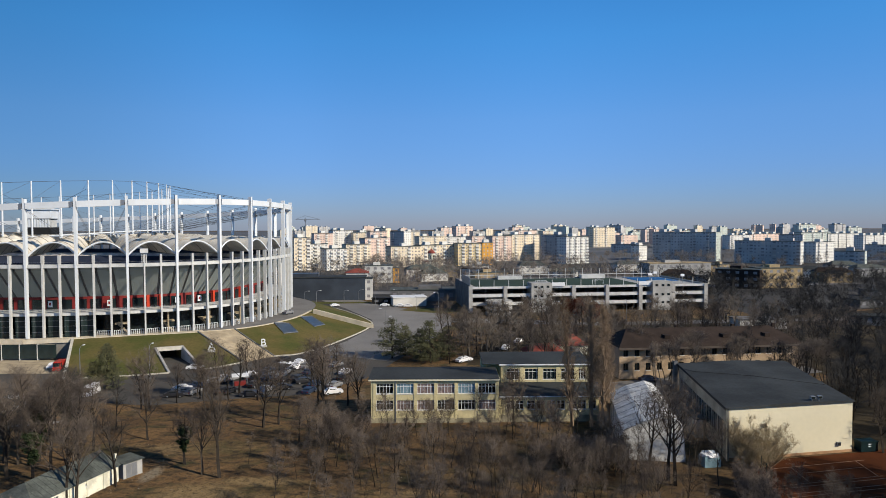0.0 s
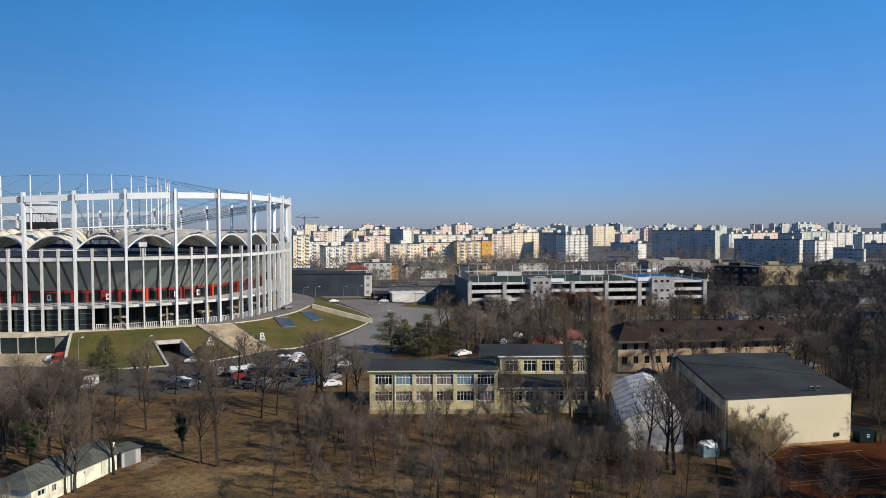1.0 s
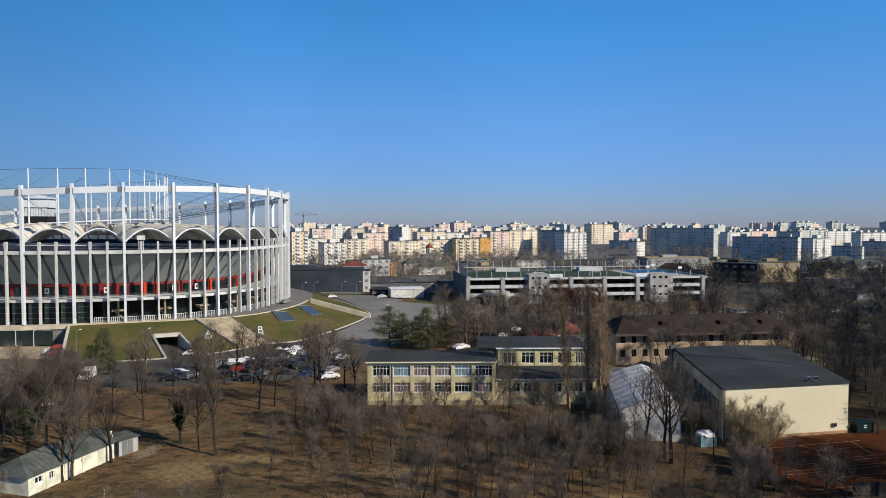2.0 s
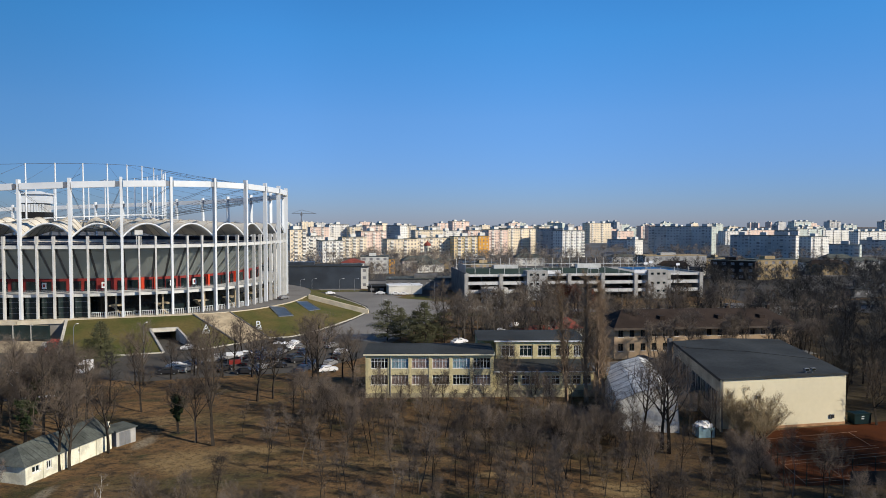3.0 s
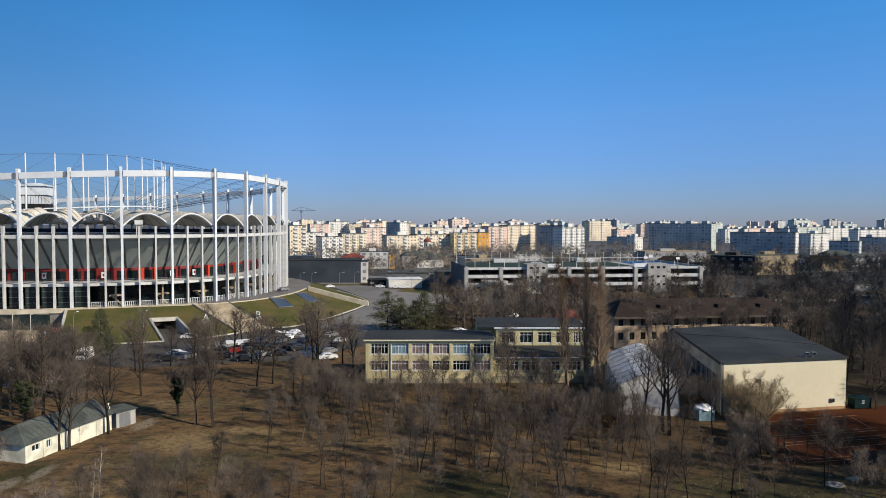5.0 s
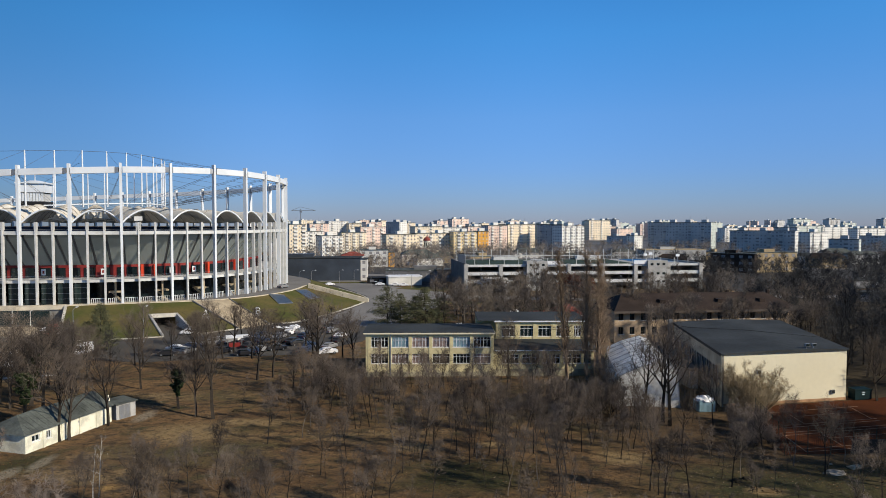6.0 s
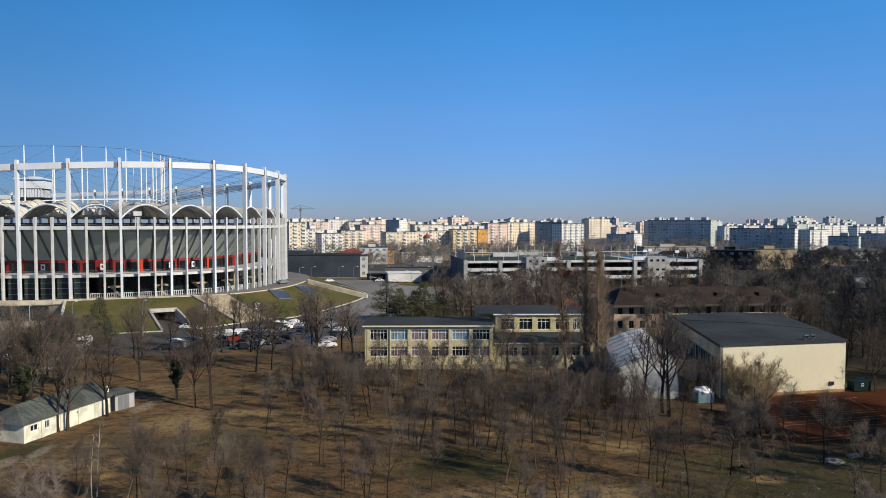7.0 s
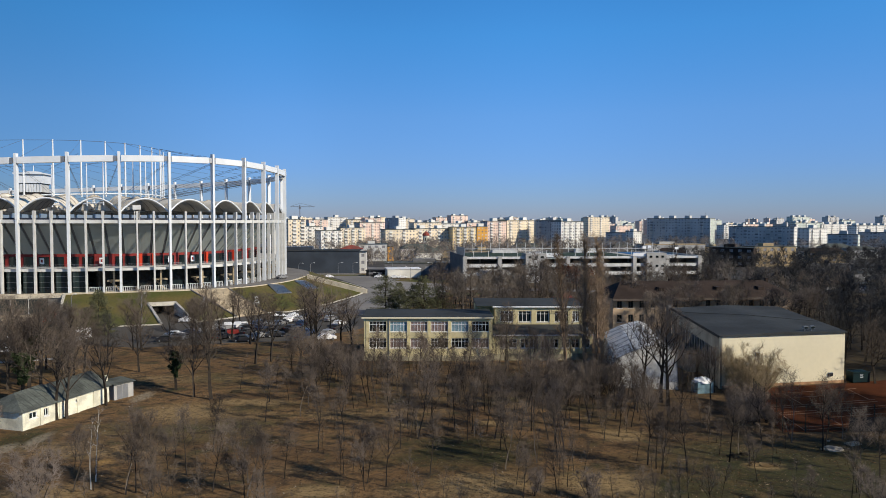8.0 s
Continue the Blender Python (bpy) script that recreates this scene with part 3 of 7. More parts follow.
# gallery details on the side towards the park
random.seed(4)
for i in range(-12, 33):
    k = i / 3
    m = rim_frame(k + 1 / 6)
    bm = bmesh.new()
    r = random.random()
    if i >= 4 and i % 3 != 0:
        quad_box(bm, -1.7, 0.3, -10.15, -9.95, 12.5, 15.5, m)
    else:
        quad_box(bm, -1.5, 1.5, -10.15, -9.95, 12.5, 15.5, m)
    part("gallery_door", bm, M_DGLASS, stadium)
    if r < 0.45 and i > 3:
        bm = bmesh.new()
        quad_box(bm, 0.6, 1.4, -10.1, -9.5, 12.5, 16.2, m)
        part("gallery_pillar", bm, M_ORANGE, stadium)
    if i in (0, 4, 9, 11):
        bm = bmesh.new()
        quad_box(bm, -0.6, 0.6, -8.9, -8.75, 13.4, 15.2, m)
        sg = part("sector_sign", bm, M_WHITE, stadium, "white sector sign board")
        bm = bmesh.new()
        quad_box(bm, -0.28, 0.28, -8.75, -8.70, 13.9, 14.75, m)
        part("sign_mark", bm, M_RED, sg)
    # gallery railing
    bm = bmesh.new()
    for zz in (12.9, 13.25, 13.6):
        quad_box(bm, -2.25, 2.25, -1.25, -1.18, zz, zz + 0.06, m)
    part("gallery_railing", bm, M_METAL, stadium)
    if i < 4:
        bm = bmesh.new()
        quad_box(bm, -1.85, 1.85, -1.6, -1.5, ZB, 11.7, m)
        gl = part("glazing", bm, M_GLAZ, stadium)
        bm = bmesh.new()
        for zz in (7.0, 8.6, 10.2):
            quad_box(bm, -1.85, 1.85, -1.49, -1.42, zz, zz + 0.08, m)
        part("glazing_bar", bm, M_METAL, gl)
    else:
        bm = bmesh.new()
        quad_box(bm, -1.8, 1.8, -1.0, -0.92, ZB + 1.55, ZB + 1.65, m)
        bal = part("balustrade", bm, M_WHITE, stadium)
        for j in range(7):
            bm = bmesh.new()
            quad_box(bm, -1.7 + j * 0.56, -1.58 + j * 0.56, -1.0, -0.92, ZB, ZB + 1.55, m)
            part("baluster", bm, M_WHITE, bal)
        if i % 3 == 2:
            bm = bmesh.new()
            for (za, zb, xa, xb) in ((ZB, 8.6, -1.6, 1.6),):
                n = 8
                for s in range(n):
                    x0 = xa + (xb - xa) * s / n
                    zc = za + (zb - za) * (s + 1) / n
                    quad_box(bm, min(x0, x0 + (xb - xa) / n), max(x0, x0 + (xb - xa) / n), -6.2, -4.8, zc - 0.4, zc, m)
            quad_box(bm, -1.9, 1.9, -6.6, -3.4, 8.35, 8.75, m)
            quad_box(bm, -0.25, 0.25, -3.2, -2.8, ZB, 11.7, m)
            part("stair_flight", bm, M_PAVE, stadium)

# floodlight box on the facade beam
m = rim_frame(2.33, 0.2)
bm = boxes()
quad_box(bm, -1.1, 1.1, -0.8, 0.6, 29.6, 30.9, m)
quad_box(bm, -0.7, -0.5, -0.3, 0.1, 26.6, 29.6, m)
quad_box(bm, 0.5, 0.7, -0.3, 0.1, 26.6, 29.6, m)
part("projector_box", bm, M_COL, stadium)

# hanging video cube over the pitch
cube = thing("video_cube", pose(-157.3, 266.0, 0.8, 0, 0, 12), "white hanging video cube with a broad flat roof under stadium cables", "scoreboard")
cube.scale = (0.84, 0.84, 1.0)
part("roof", slab(bmesh.new(), [(-6.4, -6.4), (6.4, -6.4), (6.4, 6.4), (-6.4, 6.4)], 43.2, 43.7), M_WHITE, cube)
part("roof_cap", tube(bmesh.new(), (0, 0, 43.7), (0, 0, 44.5), 6.0, 2.5, 12), M_WHITE, cube)
bm = bmesh.new()
slab(bm, [(-5.6, -5.6), (5.6, -5.6), (5.6, 5.6), (-5.6, 5.6)], 39.8, 43.2)
part("upper_band", bm, M_WHITE, cube)
bm = bmesh.new()
for i in range(9):
    quad_box(bm, -5.0 + i * 1.15, -4.25 + i * 1.15, -5.2, -4.9, 36.4, 39.6)
part("rib_screen", bm, M_WHITE, cube)
part("body", boxes((-4.9, 4.9, -4.9, 4.9, 36.4, 39.8)), M_COL, cube)
# black strip paints the shadow below the upper band
part("band_shadow_gap", boxes((-5.3, 5.3, -5.3, 5.3, 39.55, 39.8)), M_BLACK, cube)
part("dark_base", boxes((-5.6, 5.6, -5.6, 5.6, 33.6, 36.4)), M_BLACK, cube)
bm = bmesh.new()
for x, y in ((-5, -5), (5, -5), (5, 5), (-5, 5)):
    tube(bm, (x, y, 43.6), (x * 5, y * 4, 50.5), 0.06, 0.06, 4)
part("hanger_cable", bm, M_CABLE, cube)

# terrace, lawn bank, stairs
TOP = [(-106, 192.8), (-98, 195.8), (-87.5, 199.5), (-81.5, 201.5), (-74.4, 204.3), (-64.9, 209.6), (-57.5, 219), (-51.5, 236), (-50, 258), (-52, 275), (-58, 291), (-72, 310)]
BOT = [(-93.5, 165.7), (-82, 167.6), (-70, 171.6), (-62.9, 175.5), (-54.7, 184.8), (-48.5, 193.0), (-41.5, 197.5), (-33.7, 218), (-27.2, 247.6), (-30, 267), (-46.5, 301), (-62, 318)]


def smooth_line(pts, n):
    """A Catmull-Rom line through pts."""
    p = np.array([pts[0]] + list(pts) + [pts[-1]], float)
    out = []
    for i in range(1, len(p) - 2):
        for t in np.arange(n) / n:
            out.append(0.5 * (2 * p[i] + (p[i + 1] - p[i - 1]) * t + (2 * p[i - 1] - 5 * p[i] + 4 * p[i + 1] - p[i + 2]) * t * t + (3 * p[i] - p[i - 1] - 3 * p[i + 1] + p[i + 2]) * t ** 3))
    return np.array(out + [p[-1]])


TL, BL = smooth_line(TOP, 6), smooth_line(BOT, 6)
bm = bmesh.new()
outer = [Vector((-230, 190)), Vector((-150, 188.5)), Vector((-118, 189.5))] + [Vector(p) for p in TL] + [Vector((-110, 345)), Vector((-200, 345))]
slab(bm, [tuple(p) for p in outer], 0.0, ZB - 0.02)
me = mesh_from(bm, "terrace")
me.materials.append(M_PROM)
tagged(new("terrace", me), "grey concrete terrace that carries the stadium", "terrace", "", "structure")
# pale edge band along the terrace
bm = bmesh.new()
edge = [Vector((-230, 190)), Vector((-150, 188.5)), Vector((-118, 189.5))] + [Vector(p) for p in TL[:26]]
for a, b in zip(edge, edge[1:]):
    d = (b - a).normalized()
    q = Vector((d.y, -d.x))
    slab(bm, [tuple(a + q * 0.5), tuple(b + q * 0.5), tuple(b - q * 2.6), tuple(a - q * 2.6)], ZB - 0.9, ZB + 0.2)
me = mesh_from(bm, "terrace_edge")
me.materials.append(M_EDGE)
tagged(new("terrace_edge", me), "pale concrete edge band along the stadium terrace", "kerb", "", "structure")
bm = bmesh.new()
for p0, p1 in zip(TL[25:47], TL[26:48]):
    a, b = Vector(p0), Vector(p1)
    d = (b - a).normalized()
    q = Vector((d.y, -d.x))
    slab(bm, [tuple(a + q * 0.35), tuple(b + q * 0.35), tuple(b - q * 0.35), tuple(a - q * 0.35)], ZB - 0.5, ZB + 0.22)
me = mesh_from(bm, "terrace_kerb")
me.materials.append(M_EDGE)
tagged(new("terrace_kerb", me), "narrow pale kerb where the promenade meets the lawn", "kerb", "", "structure")
# recessed windows of the undercroft
for i in range(14):
    x = -111.5 - i * 4.9
    w = thing("undercroft_window", pose(x, 189.6 - min(1.1, max(0.0, (-112 - x) * 0.04)) - 0.15, 0, 0, 0, 0), "dark strip window in the concrete terrace wall", "window", "terrace windows")
    part("pane", boxes((-2.37, 2.37, -0.35, 0.6, 0.5, 4.4)), M_GLAZ, w)
    part("mullion", boxes((-2.52, -2.38, -0.5, 0.6, 0.0, 4.5)), M_COL, w)
sheet("forecourt", [(-170, 172), (-97, 171.5), (-104, 189), (-170, 188)], 0.07, M_PAVE, "beige paved forecourt before the terrace wall")


def bank(name, i0, i1, cut0=0.0, cut1=1.0, material=M_LAWN, lift=0.0, under=-0.2):
    """The grass bank between the terrace edge and the road, from one step of the two lines to another."""
    bm = bmesh.new()
    rows = []
    n = 6
    for i in range(i0, i1 + 1):
        row = []
        for j in range(n + 1):
            t = cut0 + (cut1 - cut0) * j / n
            p = TL[i] * (1 - t) + BL[i] * t
            z = (ZB - 0.05) * (1 - t) + 0.10 + lift
            row.append(bm.verts.new((p[0], p[1], z)))
        base = [bm.verts.new((v.co.x, v.co.y, under)) for v in row]
        rows.append((row, base))
    for (a, a0), (b, b0) in zip(rows, rows[1:]):
        for j in range(n):
            bm.faces.new((a[j], a[j + 1], b[j + 1], b[j]))
        bm.faces.new((a[n], a0[n], b0[n], b[n]))
    for (a, a0), fl in ((rows[0], False), (rows[-1], True)):
        for j in range(n):
            f = (a[j], a0[j], a0[j + 1], a[j + 1])
            bm.faces.new(f[::-1] if fl else f)
    me = mesh_from(bm, name)
    me.materials.append(material)
    return new(name, me)


def at_bank(i, t, lift=0.0):
    i0 = int(i)
    f = i - i0
    a = TL[i0] * (1 - f) + TL[i0 + 1] * f
    b = BL[i0] * (1 - f) + BL[i0 + 1] * f
    p = a * (1 - t) + b * t
    return Vector((p[0], p[1], (ZB - 0.05) * (1 - t) + 0.10 + lift))


tagged(bank("lawn_bank", 0, 12), "green-brown winter lawn on a sloping bank", "lawn", "lawn banks", "structure")
tagged(bank("lawn_bank", 12, 18, 0.0, 0.40, under=2.6), "green-brown winter lawn above the tunnel mouth", "lawn", "lawn banks", "structure")
tagged(bank("lawn_bank", 18, 24), "green-brown winter lawn beside a car park ramp", "lawn", "lawn banks", "structure")
tagged(bank("lawn_bank", 30, len(TL) - 1), "curved green-brown winter lawn with two skylights", "lawn", "lawn banks", "structure")
tagged(bank("bank_steps", 24, 30, material=M_PAVE, lift=0.06), "broad flight of sandy paved steps up the bank", "stairs", "", "structure")
# step edges
for j in range(26):
    bm = bmesh.new()
    t = (j + 0.5) / 26
    a, b = at_bank(24.05, t, 0.07), at_bank(29.9, t, 0.07)
    tube(bm, a, b, 0.10, 0.10, 4)
    me = mesh_from(bm, "step_edge")
    me.materials.append(M_PAVE)
    tagged(new("step_edge", me), "sandy stone step edge", "step", "step edges", "structure")
# kerbs
for name, i0, i1, t, mt in (("lawn_kerb", 0, 12, 1.0, M_KERB), ("lawn_kerb", 18, 24, 1.0, M_KERB), ("lawn_kerb", 30, len(TL) - 2, 1.0, M_KERB)):
    bm = bmesh.new()
    for i in range(i0, i1):
        a, b = Vector(BL[i]), Vector(BL[i + 1])
        d = (b - a).normalized()
        q = Vector((d.y, -d.x)) * 0.3
        slab(bm, [tuple(a + q), tuple(b + q), tuple(b - q * .6), tuple(a - q * .6)], -0.1, 0.3)
    me = mesh_from(bm, name)
    me.materials.append(mt)
    tagged(new(name, me), "pale stone kerb round the lawn bank", "kerb", "", "structure")


def bank_wall(i, label, t0=0.0, t1=1.0, wide=0.35, high=0.5, i2=None, material=M_KERB):
    bm = bmesh.new()
    pts = [(at_bank(i + ((i2 if i2 is not None else i) - i) * s / 10, t0 + (t1 - t0) * s / 10)) for s in range(11)]
    for a, b in zip(pts, pts[1:]):
        d = (b - a).to_2d().normalized()
        q = Vector((d.y, -d.x)) * wide
        slab(bm, [(a.x + q.x, a.y + q.y), (b.x + q.x, b.y + q.y), (b.x - q.x, b.y - q.y), (a.x - q.x, a.y - q.y)], [-0.1] * 4, [a.z + high, b.z + high, b.z + high, a.z + high])
    me = mesh_from(bm, "bank_wall")
    me.materials.append(material)
    tagged(new("bank_wall", me), label, "wall", "", "structure")


bank_wall(0.02, "pale concrete wall closing the lawn bank", high=0.25)
bank_wall(12.0, "concrete side wall of the tunnel ramp", 0.40, 1.0, 0.3, 0.4, material=M_CONC)
bank_wall(18.0, "concrete side wall of the tunnel ramp", 0.40, 1.0, 0.3, 0.4, material=M_CONC)
bank_wall(24.0, "low dark concrete wall beside the steps", 0.0, 1.0, 0.2, 0.3, material=M_DCONC)
bank_wall(30.0, "low dark concrete wall beside the steps", 0.0, 1.0, 0.2, 0.3, material=M_DCONC)
# pale ramp wall that falls from the promenade to the road
bm = bmesh.new()
a, b = Vector((-48.1, 250.4)), Vector((-25.7, 246.6))
q = Vector((-(b - a).y, (b - a).x)).normalized() * 0.5
for i in range(12):
    p0, p1 = a.lerp(b, i / 12), a.lerp(b, (i + 1) / 12)
    z0, z1 = 6.6 - 5.2 * i / 12, 6.6 - 5.2 * (i + 1) / 12
    slab(bm, [tuple(p0 - q), tuple(p1 - q), tuple(p1 + q), tuple(p0 + q)], -0.1, [z0, z1, z1, z0])
me = mesh_from(bm, "ramp_wall")
me.materials.append(M_EDGE)
tagged(new("ramp_wall", me), "pale concrete ramp wall across the lawn", "wall", "", "structure")
# tunnel mouth between the two ramp walls
tn = thing("tunnel_entrance", pose(0, 0, 0), "dark tunnel entrance with a pale lintel in the lawn bank", "tunnel")
c0, c1, c2, c3 = at_bank(12.15, 0.0), at_bank(17.85, 0.0), at_bank(17.85, 0.40), at_bank(12.15, 0.40)
part("roof_slab", slab(bmesh.new(), [tuple(c3.xy), tuple(c2.xy), tuple(c1.xy), tuple(c0.xy)], 2.5, [3.2, 3.2, 5.3, 5.3]), M_CONC, tn)
d3, d2 = at_bank(12.15, 0.44), at_bank(17.85, 0.44)
part("lintel", slab(bmesh.new(), [tuple(d3.xy), tuple(d2.xy), tuple(c2.xy), tuple(c3.xy)], 2.7, 3.7), M_KERB, tn)
# black slab gives the tunnel's dark depth by its colour
part("back_wall", slab(bmesh.new(), [tuple(c3.lerp(c0, .5).xy), tuple(c2.lerp(c1, .5).xy), tuple(c1.xy), tuple(c0.xy)], 0, 2.6), M_BLACK, tn)
# skylights in the bank
def bank_z(x, y):
    """The height of the grass bank at a place."""
    best = min(((at_bank(i / 4, t / 20) for i in range(4 * (len(TL) - 1)) for t in range(21))), key=lambda p: (p.x - x) ** 2 + (p.y - y) ** 2)
    return best.z


for e in (((-55.6, 222.1), (-51.5, 225.7), (-46.8, 217.4), (-50.3, 213.0)), ((-50.1, 237.7), (-47.4, 243.4), (-41.3, 235.4), (-43.8, 228.9))):
    sk = thing("skylight", pose(0, 0, 0), "blue-grey glazed skylight lying in the lawn", "skylight", "lawn skylights")
    e = [Vector((x, y, bank_z(x, y) + 0.22)) for x, y in e[::-1]]
    part("glass", slab(bmesh.new(), [tuple(p.xy) for p in e], [p.z - 1.2 for p in e], [p.z for p in e]), M_SKYL, sk)
    bm = bmesh.new()
    for a, b in zip(e, e[1:] + e[:1]):
        tube(bm, a, b, 0.16, 0.16, 4)
    part("frame", bm, M_METAL, sk)


def letter_sign(ch, p, label):
    s = thing("letter_sign", pose(p.x, p.y, p.z, 0, 0, 22), label, "sign", "gate letters")
    cu = bpy.data.curves.new("letter", 'FONT')
    cu.body, cu.size, cu.extrude, cu.align_x = ch, 2.9, 0.2, 'CENTER'
    tmp = new("tmp", cu)
    me = bpy.data.meshes.new_from_object(tmp.evaluated_get(bpy.context.evaluated_depsgraph_get()))
    bpy.data.objects.remove(tmp)
    me.materials.clear()
    me.materials.append(M_WHITE)
    o = new("letter", me)
    o.parent = s
    o.matrix_basis = pose(0, 0, 0.5, 90)
    part("foot", boxes((-1.0, 1.0, -0.3, 0.3, -0.2, 0.55)), M_CONC, s)


letter_sign("A", Vector((-65.2, 189.4, bank_z(-65.2, 189.4))), "white letter A standing on the lawn bank")
letter_sign("B", Vector((-53.1, 198.8, bank_z(-53.1, 198.8))), "white letter B standing on the lawn bank")


# ---- school ----
def window(parent, x0, x1, y, z0, z1, cols=4, curtain=None, transom=True, frames=M_FRAME):
    """A white-framed window set 12 cm back in its opening: pane, frame, bars."""
    w = part("window", boxes((x0, x1, y + 0.10, y + 0.16, z0, z1)), curtain or M_DGLASS, parent)
    bm = bmesh.new()
    t = 0.07
    quad_box(bm, x0, x1, y + 0.02, y + 0.10, z0, z0 + t)
    quad_box(bm, x0, x1, y + 0.02, y + 0.10, z1 - t, z1)
    for i in range(cols + 1):
        x = x0 + (x1 - x0 - t) * i / cols
        quad_box(bm, x, x + t, y + 0.02, y + 0.10, z0 + t, z1 - t)
    if transom:
        quad_box(bm, x0, x1, y + 0.015, y + 0.095, z1 - 0.62, z1 - 0.56)
    part("window_frame", bm, frames, w)
    part("window_sill", boxes((x0 - 0.1, x1 + 0.1, y - 0.16, y + 0.02, z0 - 0.1, z0 - 0.02)), M_FRAME, w)
    return w


def wall_with_openings(bm, x0, x1, y0, y1, z0, z1, openings):
    """A wall along x with rectangular openings (xa, xb, za, zb) cut right through it."""
    xs = sorted({x0, x1, *[o[0] for o in openings], *[o[1] for o in openings]})
    zs = sorted({z0, z1, *[o[2] for o in openings], *[o[3] for o in openings]})
    nx, nz = len(xs) - 1, len(zs) - 1

    def solid(i, k):
        return 0 <= i < nx and 0 <= k < nz and not any(o[0] <= xs[i] and xs[i + 1] <= o[1] and o[2] <= zs[k] and zs[k + 1] <= o[3] for o in openings)

    grid = {(i, j, k): bm.verts.new((xs[i], (y0, y1)[j], zs[k])) for i in range(nx + 1) for j in (0, 1) for k in range(nz + 1)}
    for i in range(nx):
        for k in range(nz):
            if not solid(i, k):
                continue
            a, b, d, e = [(i, k), (i + 1, k), (i + 1, k + 1), (i, k + 1)]
            bm.faces.new([grid[p[0], 0, p[1]] for p in (a, b, d, e)])
            bm.faces.new([grid[p[0], 1, p[1]] for p in (e, d, b, a)])
            for (di, dk), (p, q) in (((0, -1), (a, b)), ((1, 0), (b, d)), ((0, 1), (d, e)), ((-1, 0), (e, a))):
                if not solid(i + di, k + dk):
                    bm.faces.new((grid[q[0], 0, q[1]], grid[p[0], 0, p[1]], grid[p[0], 1, p[1]], grid[q[0], 1, q[1]]))
    for v in [v for v in bm.verts if not v.link_faces]:
        bm.verts.remove(v)
    return bm


random.seed(11)
school = thing("school", pose(-13.8, 127.5, 0, 0, 0, 0.4), "two-storey yellow school wing with white-framed windows and flat dark roof", "building")
op = []
for i in range(6):
    x = 1.0 + i * 3.88
    op += [(x, x + 3.25, 2.45, 4.3), (x, x + 3.25, 5.55, 7.5)]
part("front_wall", wall_with_openings(bmesh.new(), 0, 24.3, 0, 0.35, -0.1, 8.1, op), M_YELLOW, school)
part("side_wall", boxes((0, 0.35, 0.35, 9.2, -0.1, 8.1)), M_YELLOW, school)
part("side_wall", boxes((23.95, 24.3, 0.35, 9.2, -0.1, 8.1)), M_YELLOW, school)
part("back_wall", boxes((0, 24.3, 9.2, 9.5, -0.1, 8.1)), M_YELLOW, school)
part("floor_slab", boxes((0.35, 23.95, 0.35, 9.2, 4.6, 4.9)), M_CONC, school)
part("partition", boxes((0.35, 23.95, 4.0, 4.2, 0, 8.0)), M_DCONC, school)
part("plinth", boxes((-0.05, 24.35, -0.06, 0.0, -0.1, 0.9)), M_PLINTH, school, "grimy yellow plinth")
part("eave_board", boxes((-0.4, 24.5, -0.5, 9.8, 8.1, 8.38)), M_CREAM, school, "pale painted eaves board")
part("roof", slab(bmesh.new(), [(-0.5, -0.5), (24.4, -0.5), (24.4, 9.9), (-0.5, 9.9)], 8.38, [8.45, 8.45, 8.6, 8.6]), M_ROOFD, school)
for i, o in enumerate(op):
    window(school, *o[:2], 0.12, *o[2:], cols=5, curtain=M_CURT if i in (9, 3) else M_CURT2 if i in (5, 7, 2, 4, 10) else None)
for i in range(7):
    part("pilaster", boxes((0.35 + i * 3.88, 0.75 + i * 3.88, -0.07, 0.0, 0.7, 8.1)), M_YELLOW, school)
part("drain_pipe", tube(bmesh.new(), (4.7, -0.16, 0.2), (4.7, -0.16, 8.1), 0.08, 0.08, 6), M_METAL, school)

annex = thing("school_annex", pose(10.6, 128.0, 0, 0, 0, 0.4), "lower yellow school wing with a lean-to roof and set-back upper storey", "building")
lo = [(x - 10.6, x - 10.6 + 1.5, 2.35, 4.05) for x in (12.0, 13.7, 15.9, 17.7, 19.8, 21.6, 23.8, 25.6, 27.6)]
part("front_wall", wall_with_openings(bmesh.new(), 0, 19.0, 0, 0.35, -0.1, 4.8, lo), M_YELLOW, annex)
part("side_wall", boxes((18.65, 19.0, 0.35, 20.0, -0.1, 4.8)), M_YELLOW, annex)
part("plinth", boxes((0.0, 19.05, -0.06, 0.0, -0.1, 1.3)), M_PLINTH, annex, "grimy yellow plinth")
part("partition", boxes((0.2, 18.65, 4.0, 4.2, 0, 4.7)), M_DCONC, annex)
part("eave_board", boxes((0, 19.3, -0.5, 0.3, 4.8, 5.02)), M_FRAME, annex)
part("lean_to_roof", slab(bmesh.new(), [(0, -0.5), (19.4, -0.5), (19.4, 9.2), (0, 9.2)], [4.98, 4.98, 5.35, 5.35], [5.06, 5.06, 5.5, 5.5]), M_ROOFD, annex)
for o in lo:
    window(annex, *o[:2], 0.12, *o[2:], cols=2)
up = [(x - 10.6, x - 10.6 + 3.3, 6.0, 8.2) for x in (12.9, 16.6, 20.3, 24.0)] + [(17.0, 18.4, 6.0, 8.2)]
part("upper_wall", wall_with_openings(bmesh.new(), 1.2, 19.0, 9.0, 9.35, 5.3, 9.0, up), M_YELLOW, annex)
part("upper_side_wall", boxes((1.2, 1.55, 9.35, 20.0, 0, 9.0)), M_YELLOW, annex)
part("upper_partition", boxes((1.6, 18.6, 12.5, 12.7, 0, 8.9)), M_DCONC, annex)
